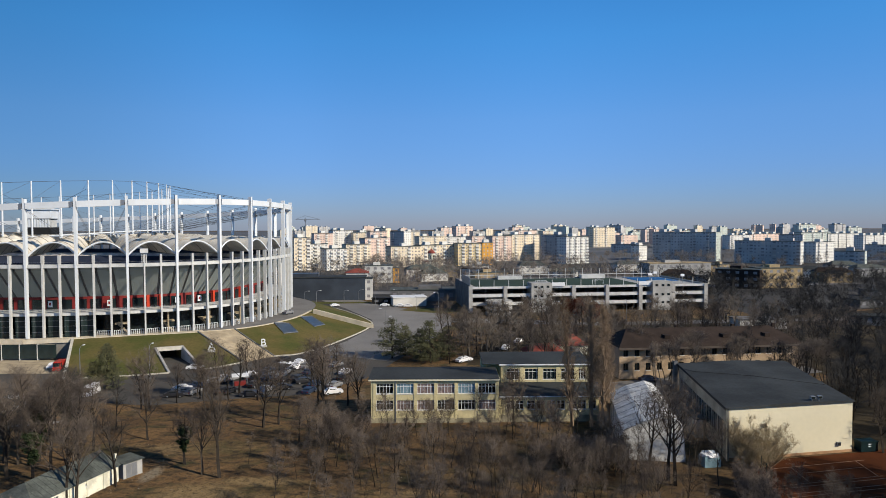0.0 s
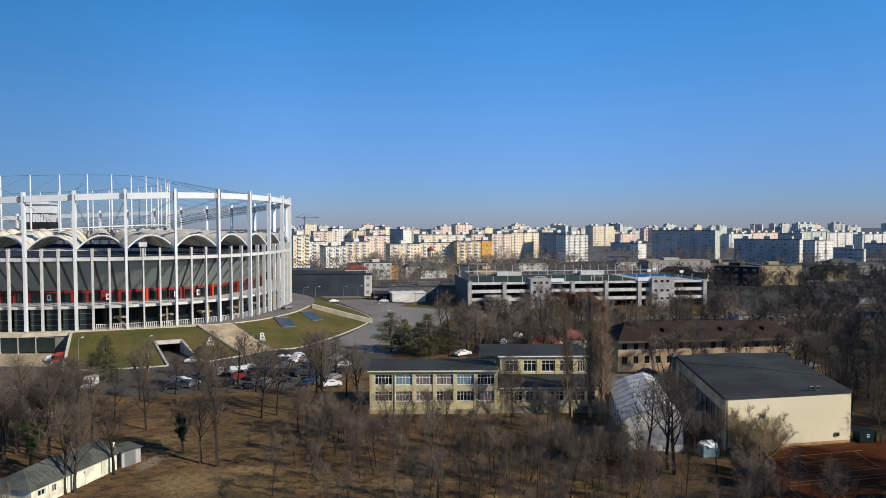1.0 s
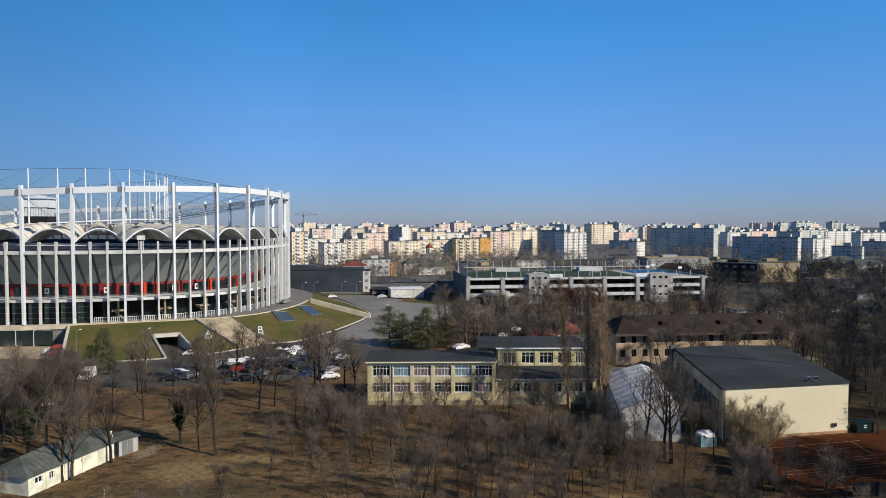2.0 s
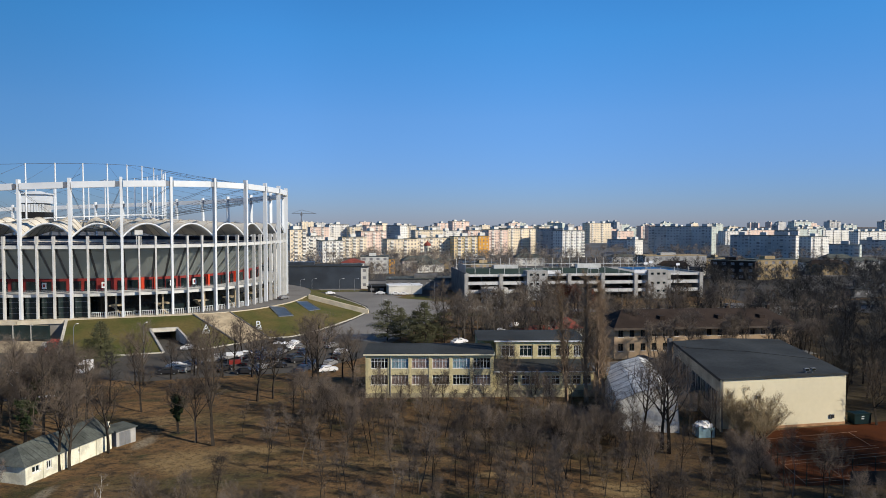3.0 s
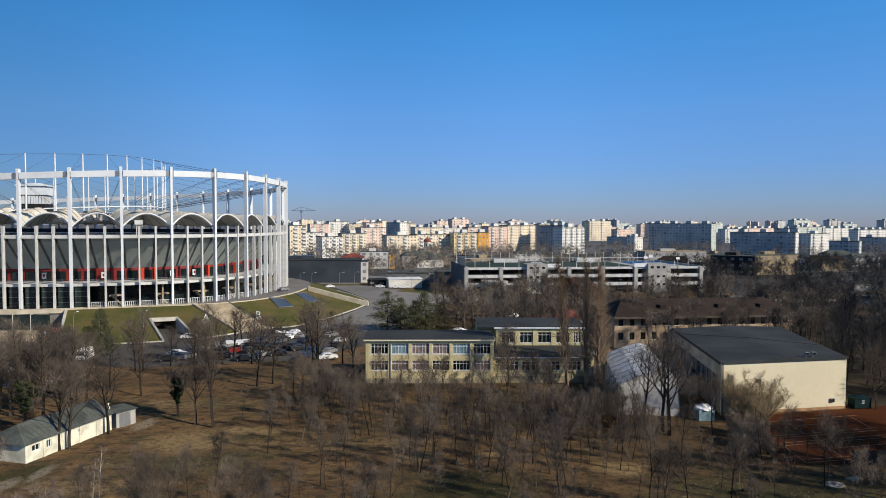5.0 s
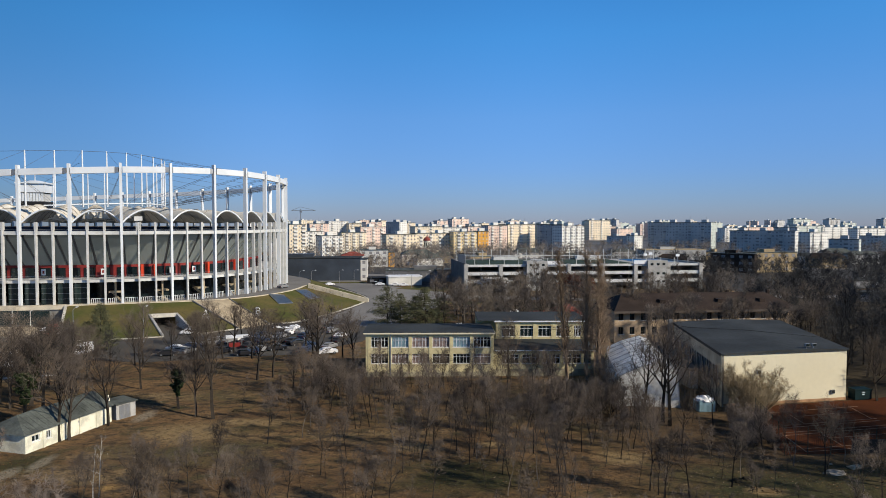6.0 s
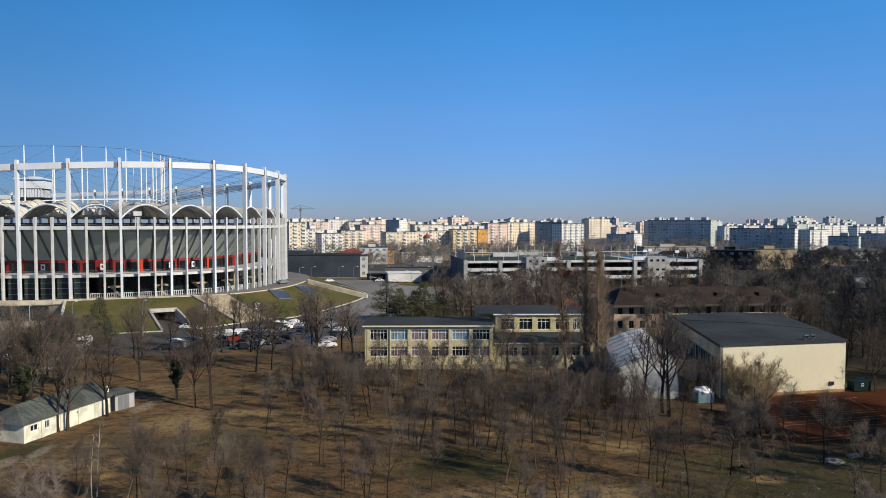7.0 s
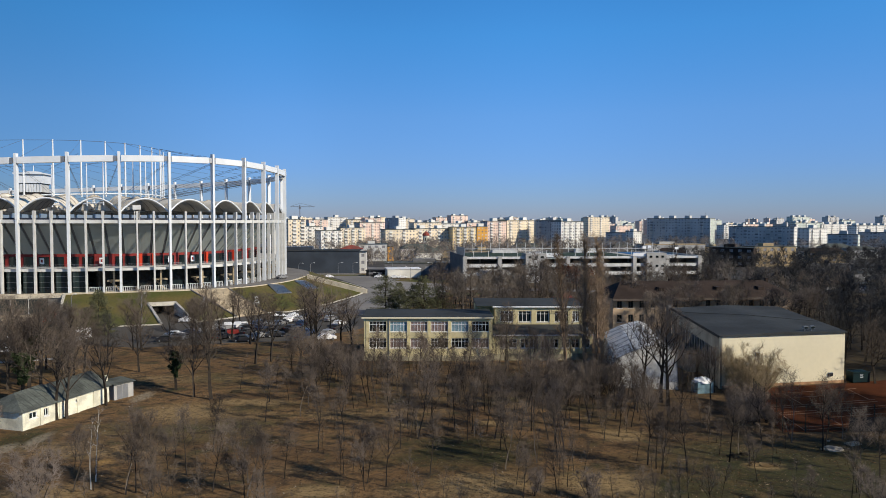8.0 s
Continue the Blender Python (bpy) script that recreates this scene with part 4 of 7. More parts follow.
part("upper_eave_board", boxes((0.7, 19.5, 8.5, 20.3, 9.0, 9.28)), M_FRAME, annex)
part("upper_roof", slab(bmesh.new(), [(-2.6, 8.5), (19.6, 8.5), (19.6, 20.6), (-2.6, 20.6)], 9.28, [9.36, 9.36, 9.55, 9.55]), M_ROOFD, annex)
part("back_block_wall", boxes((-2.4, 1.2, 14.0, 20.2, -0.1, 9.28)), M_YELLOW, annex)
for o in up:
    window(annex, *o[:2], 9.12, *o[2:], cols=4)
for i in range(5):
    part("pilaster", boxes((1.2 + i * 3.72, 1.9 + i * 3.72, 8.92, 9.0, 5.5, 9.0)), M_YELLOW, annex)

# ---- sports hall ----
GC = [(44.8, 106.1), (67.1, 110.3), (72.0, 142.4), (48.9, 140.0)]
GZ = 8.45
gym = thing("sports_hall", pose(0, 0, 0), "plain cream sports hall with a broad dark bitumen roof", "building")


def wall_between(bm, a, b, z0, z1, t=0.3):
    a, b = Vector(a), Vector(b)
    d = (b - a).normalized()
    q = Vector((-d.y, d.x)) * t
    return slab(bm, [tuple(a), tuple(b), tuple(b + q), tuple(a + q)], z0, z1)


part("front_wall", wall_between(bmesh.new(), GC[0], GC[1], -0.2, GZ - 0.1), M_CREAM, gym)
part("plinth", wall_between(bmesh.new(), GC[1], GC[0], -0.1, 0.45, 0.02), M_SPLASH, gym, "reddish stained plinth")
part("right_wall", wall_between(bmesh.new(), GC[1], GC[2], -0.2, GZ - 0.1), M_CREAM, gym)
part("back_wall", wall_between(bmesh.new(), GC[2], GC[3], -0.2, GZ - 0.1), M_CREAM, gym)
# left wall faces away from the sun; its shade is put into the colour
part("left_wall", wall_between(bmesh.new(), GC[3], GC[0], -0.2, GZ - 0.1), M_SIDE_SHADE, gym, "beige side wall with shade put into its colour")
ridge0, ridge1 = Vector(GC[0]).lerp(Vector(GC[1]), 0.5), Vector(GC[3]).lerp(Vector(GC[2]), 0.5)
bm = bmesh.new()
o = 0.25
rl = [(GC[0][0] - o, GC[0][1] - o), (GC[1][0] + o, GC[1][1] - o), (GC[2][0] + o, GC[2][1] + o), (GC[3][0] - o, GC[3][1] + o)]
lowv = [bm.verts.new((x, y, GZ - 0.12)) for x, y in rl]
upv = [bm.verts.new((x, y, GZ + 0.06)) for x, y in rl]
r0, r1 = bm.verts.new((ridge0.x, ridge0.y - o, GZ + 0.32)), bm.verts.new((ridge1.x, ridge1.y + o, GZ + 0.45))
bm.faces.new((upv[0], r0, r1, upv[3]))
bm.faces.new((r0, upv[1], upv[2], r1))
bm.faces.new((lowv[0], lowv[1], upv[1], r0, upv[0]))
bm.faces.new((lowv[2], lowv[3], upv[3], r1, upv[2]))
bm.faces.new((lowv[1], lowv[2], upv[2], upv[1]))
bm.faces.new((lowv[3], lowv[0], upv[0], upv[3]))
bm.faces.new(lowv[::-1])
part("roof", bm, M_ROOFD, gym)
bm = bmesh.new()
a, b = Vector(GC[0]), Vector(GC[1])
d = (b - a).normalized()
q = Vector((d.y, -d.x))
slab(bm, [tuple(a + q * .30), tuple(b + q * .30), tuple(b + q * .02), tuple(a + q * .02)], GZ - 0.16, GZ - 0.03)
part("front_coping", bm, M_ROOFD, gym, "grey metal coping")
# side glazing under the eaves
a, b = Vector(GC[0]), Vector(GC[3])
d = (b - a).normalized()
q = Vector((-d.y, d.x))
for i in range(9):
    p0, p1 = a + d * (2.2 + i * 3.4), a + d * (5.0 + i * 3.4)
    gw = part("side_window", slab(bmesh.new(), [tuple(p1 + q * .05), tuple(p0 + q * .05), tuple(p0), tuple(p1)], 3.0, 5.9), M_DGLASS, gym)
    bm = bmesh.new()
    for s in (0.0, 0.33, 0.66, 1.0):
        e = p0.lerp(p1, s)
        slab(bm, [tuple(e + q * .1 + d * .05), tuple(e + q * .1 - d * .05), tuple(e - d * .05), tuple(e + d * .05)], 2.95, 5.95)
    part("side_frame", bm, M_METAL, gw)
# the roof crease's faint shade, drawn as a thin black line
part("roof_joint", pipe(bmesh.new(), [Vector(p) for p in ((47.9, 134.9, 8.56), (49.1, 132.1, 8.60), (58.3, 126.9, 8.88), (68.6, 121.0, 8.56))], 0.03, 4), M_BLACK, gym, "thin dark line drawn for the shaded roof crease")
part("eave_flashing", wall_between(bmesh.new(), (Vector(GC[0]) - Vector((.26, 0))), (Vector(GC[3]) - Vector((.26, 0))), GZ - 0.35, GZ + 0.1, 0.06), M_BLACK, gym, "dark metal eaves edge")
part("end_pier", slab(bmesh.new(), [(48.0, 140.2), (48.8, 140.3), (48.7, 141.0), (47.9, 140.9)], 0, 9.0), M_DCONC, gym)
# two floodlights on the roof edge
for s in (0.68, 0.735):
    p = Vector(GC[0]).lerp(Vector(GC[1]), s)
    fl = thing("floodlight", pose(p.x, p.y + 0.5, GZ + 0.1, 0, 0, 10), "small grey floodlight on the roof edge", "floodlight", "roof floodlights")
    part("bracket", boxes((-0.06, 0.06, -0.06, 0.06, 0, 0.55)), M_METAL, fl)
    part("lamp_head", boxes((-0.38, 0.38, -0.32, 0.1, 0.5, 0.95)), M_METAL, fl)
    part("lens", boxes((-0.32, 0.32, -0.36, -0.325, 0.55, 0.9)), M_DGLASS, fl)
# wall boxes
for s, z in ((0.285, 5.0), (0.885, 1.2)):
    p = Vector(GC[0]).lerp(Vector(GC[1]), s)
    wb = thing("wall_box", pose(p.x, p.y, z, 0, 0, 10.7), "small dark metal box on the cream wall", "box", "wall boxes")
    part("casing", boxes((-0.35, 0.35, -0.25, 0.0, 0, 0.6)), M_METAL, wb)
    part("front_cover", boxes((-0.3, 0.3, -0.28, -0.25, 0.05, 0.55)), M_BLACK, wb)
# low annex roof between hall and tent
low = thing("low_annex", pose(0, 0, 0), "low grey annex with a flat roof beside the sports hall", "building")
part("wall", slab(bmesh.new(), [(44.2, 118), (45.6, 118), (48.4, 141), (43.0, 141)], 0, 3.2), M_CONC, low)
part("roof", slab(bmesh.new(), [(44.0, 117.8), (45.8, 117.8), (48.5, 141.2), (42.8, 141.2)], 3.2, 3.4), M_ROOFG, low)

M_GREENW = mat("dark_green_wire", (0.02, 0.035, 0.028), 0.6, 0.2)
# ---- clay court ----
court = [(43.6, 84.0), (58.0, 84.6), (65.5, 88.5), (79.0, 113), (67.5, 109.8), (47.8, 105.6), (46.3, 96)]
sheet("clay_court", court, 0.03, M_CLAY, "red clay tennis court with pale lines")
for x0, y0, x1, y1 in ((48.5, 102.1, 66.5, 106.2), (53.7, 100.6, 64.6, 103.1), (47.6, 95.6, 65.2, 99.5), (47.4, 94.6, 65.0, 98.5), (48.5, 102.1, 47.4, 94.6), (53.4, 103.2, 53.0, 96.8), (65.0, 105.8, 64.4, 99.3), (47.4, 92.6, 65.5, 96.5), (47.3, 91.5, 65.4, 95.4), (47.4, 92.6, 46.8, 84.8), (46.8, 84.9, 57.5, 87.0), (46.9, 86.0, 60.0, 88.6), (53.2, 93.6, 52.8, 87.4), (53.0, 90.4, 62.5, 92.4)):
    a, b = Vector((x0, y0)), Vector((x1, y1))
    d = (b - a).normalized() * 0.05
    q = Vector((-d.y, d.x))
    me = mesh_from(slab(bmesh.new(), [tuple(a - d - q), tuple(b + d - q), tuple(b + d + q), tuple(a - d + q)], 0.0, 0.045), "court_line")
    me.materials.append(M_LINE)
    tagged(new("court_line", me), "pale painted court line", "line", "court lines", "structure")

# tall wire fence on the park side of the court
fence = thing("court_fence", pose(0, 0, 0), "tall dark wire fence along the clay court", "fence")
FP = [Vector((46.4, 98.0)), Vector((43.4, 83.7)), Vector((58.2, 84.3)), Vector((66.0, 88.3))]
for a, b in zip(FP, FP[1:]):
    n = max(2, round((b - a).length / 3.0))
    for i in range(n):
        p, q = a.lerp(b, i / n), a.lerp(b, (i + 1) / n)
        part("post", tube(bmesh.new(), (p.x, p.y, 0), (p.x, p.y, 3.6), 0.05, 0.05, 6), M_GREENW, fence)
        bm = bmesh.new()
        for j in range(13):
            z = 0.1 + j * 0.28
            tube(bm, (p.x, p.y, z), (q.x, q.y, z), 0.008, 0.008, 3)
        for j in range(12):
            e = p.lerp(q, (j + .5) / 12)
            tube(bm, (e.x, e.y, 0.05), (e.x, e.y, 3.5), 0.008, 0.008, 3)
        tagged(part("wire_mesh", bm, M_GREENW, fence), kind="stuff")

for i in range(4):
    p, q = FP[2].lerp(FP[1], .42 - i * .14), FP[2].lerp(FP[1], .42 - (i + 1) * .14)
    part("wind_screen", slab(bmesh.new(), [(p.x, p.y - .05), (q.x, q.y - .05), (q.x, q.y - .03), (p.x, p.y - .03)], 0.1, 1.9), M_BLACK, fence, "dark cloth screen")

# ---- membrane tent ----
tent = thing("membrane_tent", pose(0, 0, 0), "silver-grey membrane tent hall with a ridged roof", "tent")
tx, ty = Vector((35.0, 106.0)), Vector((38.8, 130.5))
td = (ty - tx).normalized()
tq = Vector((td.y, -td.x))
NB = 8


def tent_pt(i, u, z):
    p = tx.lerp(ty, i / NB) + tq * u
    return Vector((p.x, p.y, z))


def tent_prof(i):
    sag = 0.0 if i == int(i) else -0.07
    return [(-6.6, 0), (-6.5, 4.65), (-3.3, 6.2 + sag), (0, 7.25 + sag * .4), (1.5, 6.75 + sag), (2.7, 5.6), (3.1, 0)]


for side, bay in [(i, j) for i in range(6) for j in range(NB)]:
    bm = bmesh.new()
    rows = []
    for i2 in range(3):
        pr = tent_prof(bay + i2 / 2)
        rows.append([bm.verts.new(tent_pt(bay + i2 / 2, *pr[j])) for j in (side, side + 1)])
    for r, s in zip(rows, rows[1:]):
        bm.faces.new((r[0], r[1], s[1], s[0]))
    part("side_sheet" if side in (0, 5) else "roof_sheet", bm, M_TENT, tent)
for i in (0, NB):
    bm = bmesh.new()
    bm.faces.new([bm.verts.new(tent_pt(i, u, z)) for u, z in tent_prof(i)])
    part("gable_sheet", bm, M_TENT, tent)
for i in range(NB + 1):
    bm = bmesh.new()
    pr = tent_prof(i)
    for (u0, z0), (u1, z1) in zip(pr, pr[1:]):
        tube(bm, tent_pt(i, u0, z0), tent_pt(i, u1, z1), 0.06, 0.06, 5)
    part("arch_rib", bm, M_METAL, tent)

# small covered shelter and blue bin by the tent
sh = thing("covered_pile", pose(41.3, 104.2, 0, 0, 0, 8), "pile under a crumpled white tarpaulin", "tarpaulin")
bm = bmesh.new()
bmesh.ops.create_icosphere(bm, subdivisions=3, radius=1.0)
for v in bm.verts:
    n = noise.noise(v.co * 2.2) * 0.22
    v.co = Vector((v.co.x * (1.5 + n), v.co.y * (1.2 + n), max(0, v.co.z) * (0.75 + n * 1.6) + 1.55 + n * .5))
part("tarpaulin", bm, M_FRAME, sh)
part("crate_base", boxes((-1.3, 1.3, -1.0, 1.0, 0, 1.65)), M_CURT, sh, "faded turquoise crate")
skip = thing("waste_skip", pose(69.6, 110.6, 0, 0, 0, 8), "dark green metal waste skip beside the hall", "skip")
M_GREEN = mat("dark_green_paint", (0.005, 0.020, 0.020), 0.5, 0.3, 0.6)
part("body", slab(bmesh.new(), [(-1.5, -0.8), (1.5, -0.8), (1.5, 0.8), (-1.5, 0.8)], 0.15, 1.85), M_GREEN, skip)
part("rim", boxes((-1.6, 1.6, -0.9, -0.8, 1.7, 1.9), (-1.6, 1.6, 0.8, 0.9, 1.7, 1.9)), M_GREEN, skip)
part("label_plate", boxes((-0.25, 0.25, -0.83, -0.8, 1.3, 1.42), (-0.25, 0.25, -0.83, -0.8, 0.95, 1.07)), M_FRAME, skip)

# ---- whitewashed shed ----
shed = thing("shed", pose(-52.0, 84.6, 0, 0, 0, 73.8), "long whitewashed shed with a grey hipped sheet roof", "shed")
SL, SW = 14.6, 6.4
op = [(1.0, 2.2, 1.2, 2.0), (3.2, 4.0, 1.0, 2.0), (8.4, 8.9, 1.5, 1.9)]
part("front_wall", wall_with_openings(bmesh.new(), 0, SL, 0, 0.3, -0.1, 2.45, op), M_WREND, shed)
part("end_wall", boxes((0, 0.3, 0.3, SW, -0.1, 2.45)), M_WREND, shed)
part("end_wall", boxes((SL - 0.3, SL, 0.3, SW, -0.1, 2.45)), M_WREND, shed)
part("back_wall", boxes((0, SL, SW, SW + 0.3, -0.1, 2.45)), M_WREND, shed)
for o in op:
    window(shed, *o[:2], 0.1, *o[2:], cols=2, transom=False)
bm = bmesh.new()
for (xa, xb, hip) in ((-0.4, 6.2, True), (6.2, SL + 0.2, False)):
    e = [bm.verts.new(p) for p in ((xa, -0.4, 2.42), (xb, -0.4, 2.42), (xb, SW + 0.6, 2.42), (xa, SW + 0.6, 2.42))]
    r = [bm.verts.new(p) for p in ((xa + (2.2 if hip else 0.2), SW / 2 + .1, 4.2), (xb - 0.1, SW / 2 + .1, 4.4))]
    bm.faces.new((e[0], e[1], r[1], r[0]))
    bm.faces.new((e[2], e[3], r[0], r[1]))
    bm.faces.new((e[3], e[0], r[0]))
    bm.faces.new((e[1], e[2], r[1]))
    bm.faces.new(e[::-1])
part("roof", bm, M_ROOFG, shed)
bm = bmesh.new()
for i in range(17):
    x = 0.1 + i * 0.83
    quad_box(bm, x, x + 0.02, -0.38, SW / 2, 2.43, 2.455, Matrix.Translation((0, 0, 0)) @ Matrix(((1, 0, 0, 0), (0, 1, 0, 0), (0, 0.53, 1, 0.24), (0, 0, 0, 1))))
part("roof_seam", bm, M_ROOFG, shed)
for i in range(4):
    part("buttress", boxes((2.6 + i * 3.0, 3.0 + i * 3.0, -0.12, 0.0, 0, 2.4)), M_WREND, shed)
kiosk = thing("garden_store", pose(-47.5, 99.2, 0, 0, 0, 60), "small grey store with metal doors at the end of the shed", "shed")
part("body", boxes((0, 3.2, 0, 3.0, -0.1, 2.3)), M_CONC, kiosk)
part("roof", slab(bmesh.new(), [(-0.2, -0.3), (3.4, -0.3), (3.4, 3.2), (-0.2, 3.2)], 2.3, [2.4, 2.4, 2.6, 2.6]), M_ROOFG, kiosk)
part("door", boxes((0.5, 1.35, -0.05, 0.0, 0.05, 2.05), (1.42, 2.3, -0.05, 0.0, 0.05, 2.05)), M_METAL, kiosk)
part("chimney", boxes((0.2, 0.5, 2.2, 2.5, 2.4, 3.4)), M_WREND, kiosk)


# ---- heaps and scraps on the grass beside the court ----
def heap(name, x, y, wx, wy, h, material, label, category, seed):
    """A low uneven mound of loose pieces."""
    t = thing(name, pose(x, y, 0), label, category)
    r = random.Random(seed)
    bm = bmesh.new()
    bmesh.ops.create_icosphere(bm, subdivisions=3, radius=1.0)
    for v in bm.verts:
        k = 1 + 0.35 * noise.noise(v.co * 2.4 + Vector((x, y, 0)))
        v.co = Vector((v.co.x * wx * k, v.co.y * wy * k, max(-0.05, v.co.z * h * k)))
    part("mound", bm, material, t)
    for i in range(14):
        a, d = r.uniform(0, 6.28), r.uniform(.3, 1.15)
        bm = bmesh.new()
        s = r.uniform(.08, .22)
        quad_box(bm, -s, s, -s * .7, s * .7, -.04, s * .8, pose(math.cos(a) * wx * d, math.sin(a) * wy * d, max(0, h * (1 - d)) * .8, r.uniform(-20, 20), r.uniform(-20, 20), r.uniform(0, 90)))
        part("lump", bm, material, t)
    return t


heap("rubble_heap", 46.2, 77.6, 1.1, 0.8, 0.35, M_RUBBLE, "low heap of pale grey rubble on grass", "rubble", 1)
heap("soil_heap", 35.7, 72.6, 1.5, 0.7, 0.2, M_SAND, "low scraped heap of sandy soil on grass", "soil", 2)
heap("brush_heap", 33.6, 75.2, 0.5, 0.4, 0.35, M_MOULD_SHADE, "small dark heap of brushwood under young trees", "brushwood", 3)
heap("brush_heap", 35.0, 75.8, 0.5, 0.35, 0.3, M_MOULD_SHADE, "small dark heap of brushwood under young trees", "brushwood", 4)
heap("soil_heap", -31, 104, 0.9, 0.4, 0.3, M_MOULD_SHADE, "low dark heap of soil and leaves in the park", "soil", 5)
planks = thing("plank_stack", pose(49.6, 79.4, 0, 0, 0, 20), "small stack of pale boards lying on grass", "planks")
for i in range(5):
    part("plank", boxes((-0.9 + .05 * i, 0.9 - .07 * i, -0.5 + (i % 3) * .34, -0.2 + (i % 3) * .34, .02 + .16 * (i // 3), .16 + .16 * (i // 3))), M_PLANK, planks)
bag = thing("white_sack", pose(47.3, 80.4, 0), "crumpled white sack lying on grass", "sack")
bm = bmesh.new()
bmesh.ops.create_icosphere(bm, subdivisions=2, radius=1.0)
for v in bm.verts:
    k = 1 + 0.3 * noise.noise(v.co * 2)
    v.co = Vector((v.co.x * .2 * k, v.co.y * .14 * k, max(-.09, v.co.z * .12 * k) + .09))
part("cloth", bm, M_RUBBLE, bag)
# white booth beside the path
booth = thing("white_booth", pose(-88.5, 136.0, 0, 0, 0, 20), "small white booth with open bays beside the path", "booth")
part("roof", boxes((-3.2, 3.2, -0.2, 2.4, 2.7, 2.9)), M_FRAME, booth)
part("back_wall", boxes((-3.1, 3.1, 2.0, 2.2, 0, 2.7)), M_DCONC, booth)
part("front_board", boxes((-3.1, 3.1, 0.0, 0.1, 0, 1.1)), M_FRAME, booth)
for i in range(5):
    part("post", boxes((-3.1 + 1.5 * i, -2.9 + 1.5 * i, -0.05, 0.15, 1.1, 2.7)), M_FRAME, booth)


# ---- parking garage with a sports deck ----
garage = thing("parking_garage", pose(11.6, 286.8, 0, 0, 0, 6.6), "grey open parking garage with sports pitches on its roof", "building")
GW, GD, LV = 105.0, 46.0, 3.55
for i in range(4):
    z = i * LV
    if i:
        part("deck", boxes((0, GW, 0.3, GD, z - 0.35, z)), M_CONC, garage)
    for j in range(7):
        x0, x1 = j * GW / 7 + 0.8, (j + 1) * GW / 7 - 0.8
        if i:
            part("parapet", boxes((x0, x1, 0.0, 0.3, z - 0.45, z + (0.95 if i < 3 else 0.55))), M_COL, garage)
for j in range(8):
    x = j * GW / 7
    part("pier", boxes((x - 0.8, x + 0.8, -0.5, 1.8, 0, 3 * LV + 0.6)), M_CONC, garage)
for j in range(6):
    part("inner_column", boxes((8 + j * 17, 8.6 + j * 17, 10, 10.6, 0, 3 * LV - 0.4)), M_CONC, garage)
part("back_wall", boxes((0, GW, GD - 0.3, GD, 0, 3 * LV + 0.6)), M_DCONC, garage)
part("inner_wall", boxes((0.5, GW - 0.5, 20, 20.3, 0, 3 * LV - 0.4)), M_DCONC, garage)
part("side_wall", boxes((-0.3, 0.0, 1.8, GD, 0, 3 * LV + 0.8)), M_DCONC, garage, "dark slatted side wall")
part("side_wall", boxes((GW, GW + 0.3, 1.8, GD, 0, 3 * LV + 0.8)), M_CONC, garage)
for u in (26.0, 80.0):
    core = part("stair_core", boxes((u, u + 9, -1.6, 6, 0, 3 * LV + 1.9)), M_CONC, garage)
    part("roof_sign", boxes((u + 9.2, u + 15.0, -0.7, -0.4, 3 * LV + 0.4, 3 * LV + 2.0)) if u < 50 else boxes((u - 6, u - 0.2, -0.7, -0.4, 3 * LV + 0.4, 3 * LV + 2.0)), M_FRAME, garage, "blank white board")
    for zz in (3.0, 6.5, 10.5):
        for du in (1.2, 4.0, 6.6):
            part("core_window", boxes((u + du, u + du + 1.2, -1.68, -1.6, zz, zz + 0.9)), M_DGLASS, core)
part("turf_pitch", boxes((3, 78, 3, GD - 2, 3 * LV, 3 * LV + 0.12)), M_TURF, garage)
part("blue_court", boxes((84, 103, 22, GD - 2, 3 * LV, 3 * LV + 0.12)), M_BLUE, garage)
for j in range(24):
    u = 2 + j * 4.4
    part("fence_post", boxes((u, u + 0.2, GD - 1.2, GD - 1.0, 3 * LV, 3 * LV + 5.0)), M_COL, garage)
for j in range(16):
    u = 4 + j * 6.4
    part("fence_post", boxes((u, u + 0.2, 2.0, 2.2, 3 * LV, 3 * LV + 3.0)), M_COL, garage)
part("fence_rail", boxes((2, 103, GD - 1.16, GD - 1.1, 3 * LV + 1.9, 3 * LV + 2.15)), M_COL, garage)
part("corner_screen", boxes((0, 0.2, 2, GD * 0.55, 3 * LV + 0.8, 3 * LV + 4.2)), M_METAL, garage, "pale mesh ball screen")
for u in (30, 56):
    part("goal_frame", boxes((u, u + 0.15, 8, 8.15, 3 * LV, 3 * LV + 2.1), (u + 5, u + 5.15, 8, 8.15, 3 * LV, 3 * LV + 2.1), (u, u + 5.15, 8, 8.15, 3 * LV + 2.0, 3 * LV + 2.15)), M_FRAME, garage)
part("deck_hut", boxes((20, 32, GD - 5, GD - 1.6, 3 * LV, 3 * LV + 1.7)), M_COL, garage)
part("deck_hut", boxes((62, 74, GD - 5, GD - 1.6, 3 * LV, 3 * LV + 2.0)), M_COL, garage)
for u, v in ((88, 20), (95, 30), (100, 12)):
    hp = part("hoop_post", boxes((u, u + 0.2, v, v + 0.2, 3 * LV, 3 * LV + 3.2)), M_METAL, garage)
    part("backboard", boxes((u - 0.8, u + 1.0, v - 0.1, v, 3 * LV + 2.9, 3 * LV + 4.0)), M_FRAME, hp)

bm = bmesh.new()
for z0, z1 in ((0.0, 1.1), (2.4, 3.6), (4.9, 6.0)):
    tube(bm, (11.0, -6.0, z0), (11.0, -6.0, z1), 5.6, 5.6, 20)
tube(bm, (11.0, -6.0, 0), (11.0, -6.0, 5.8), 3.2, 3.2, 12)
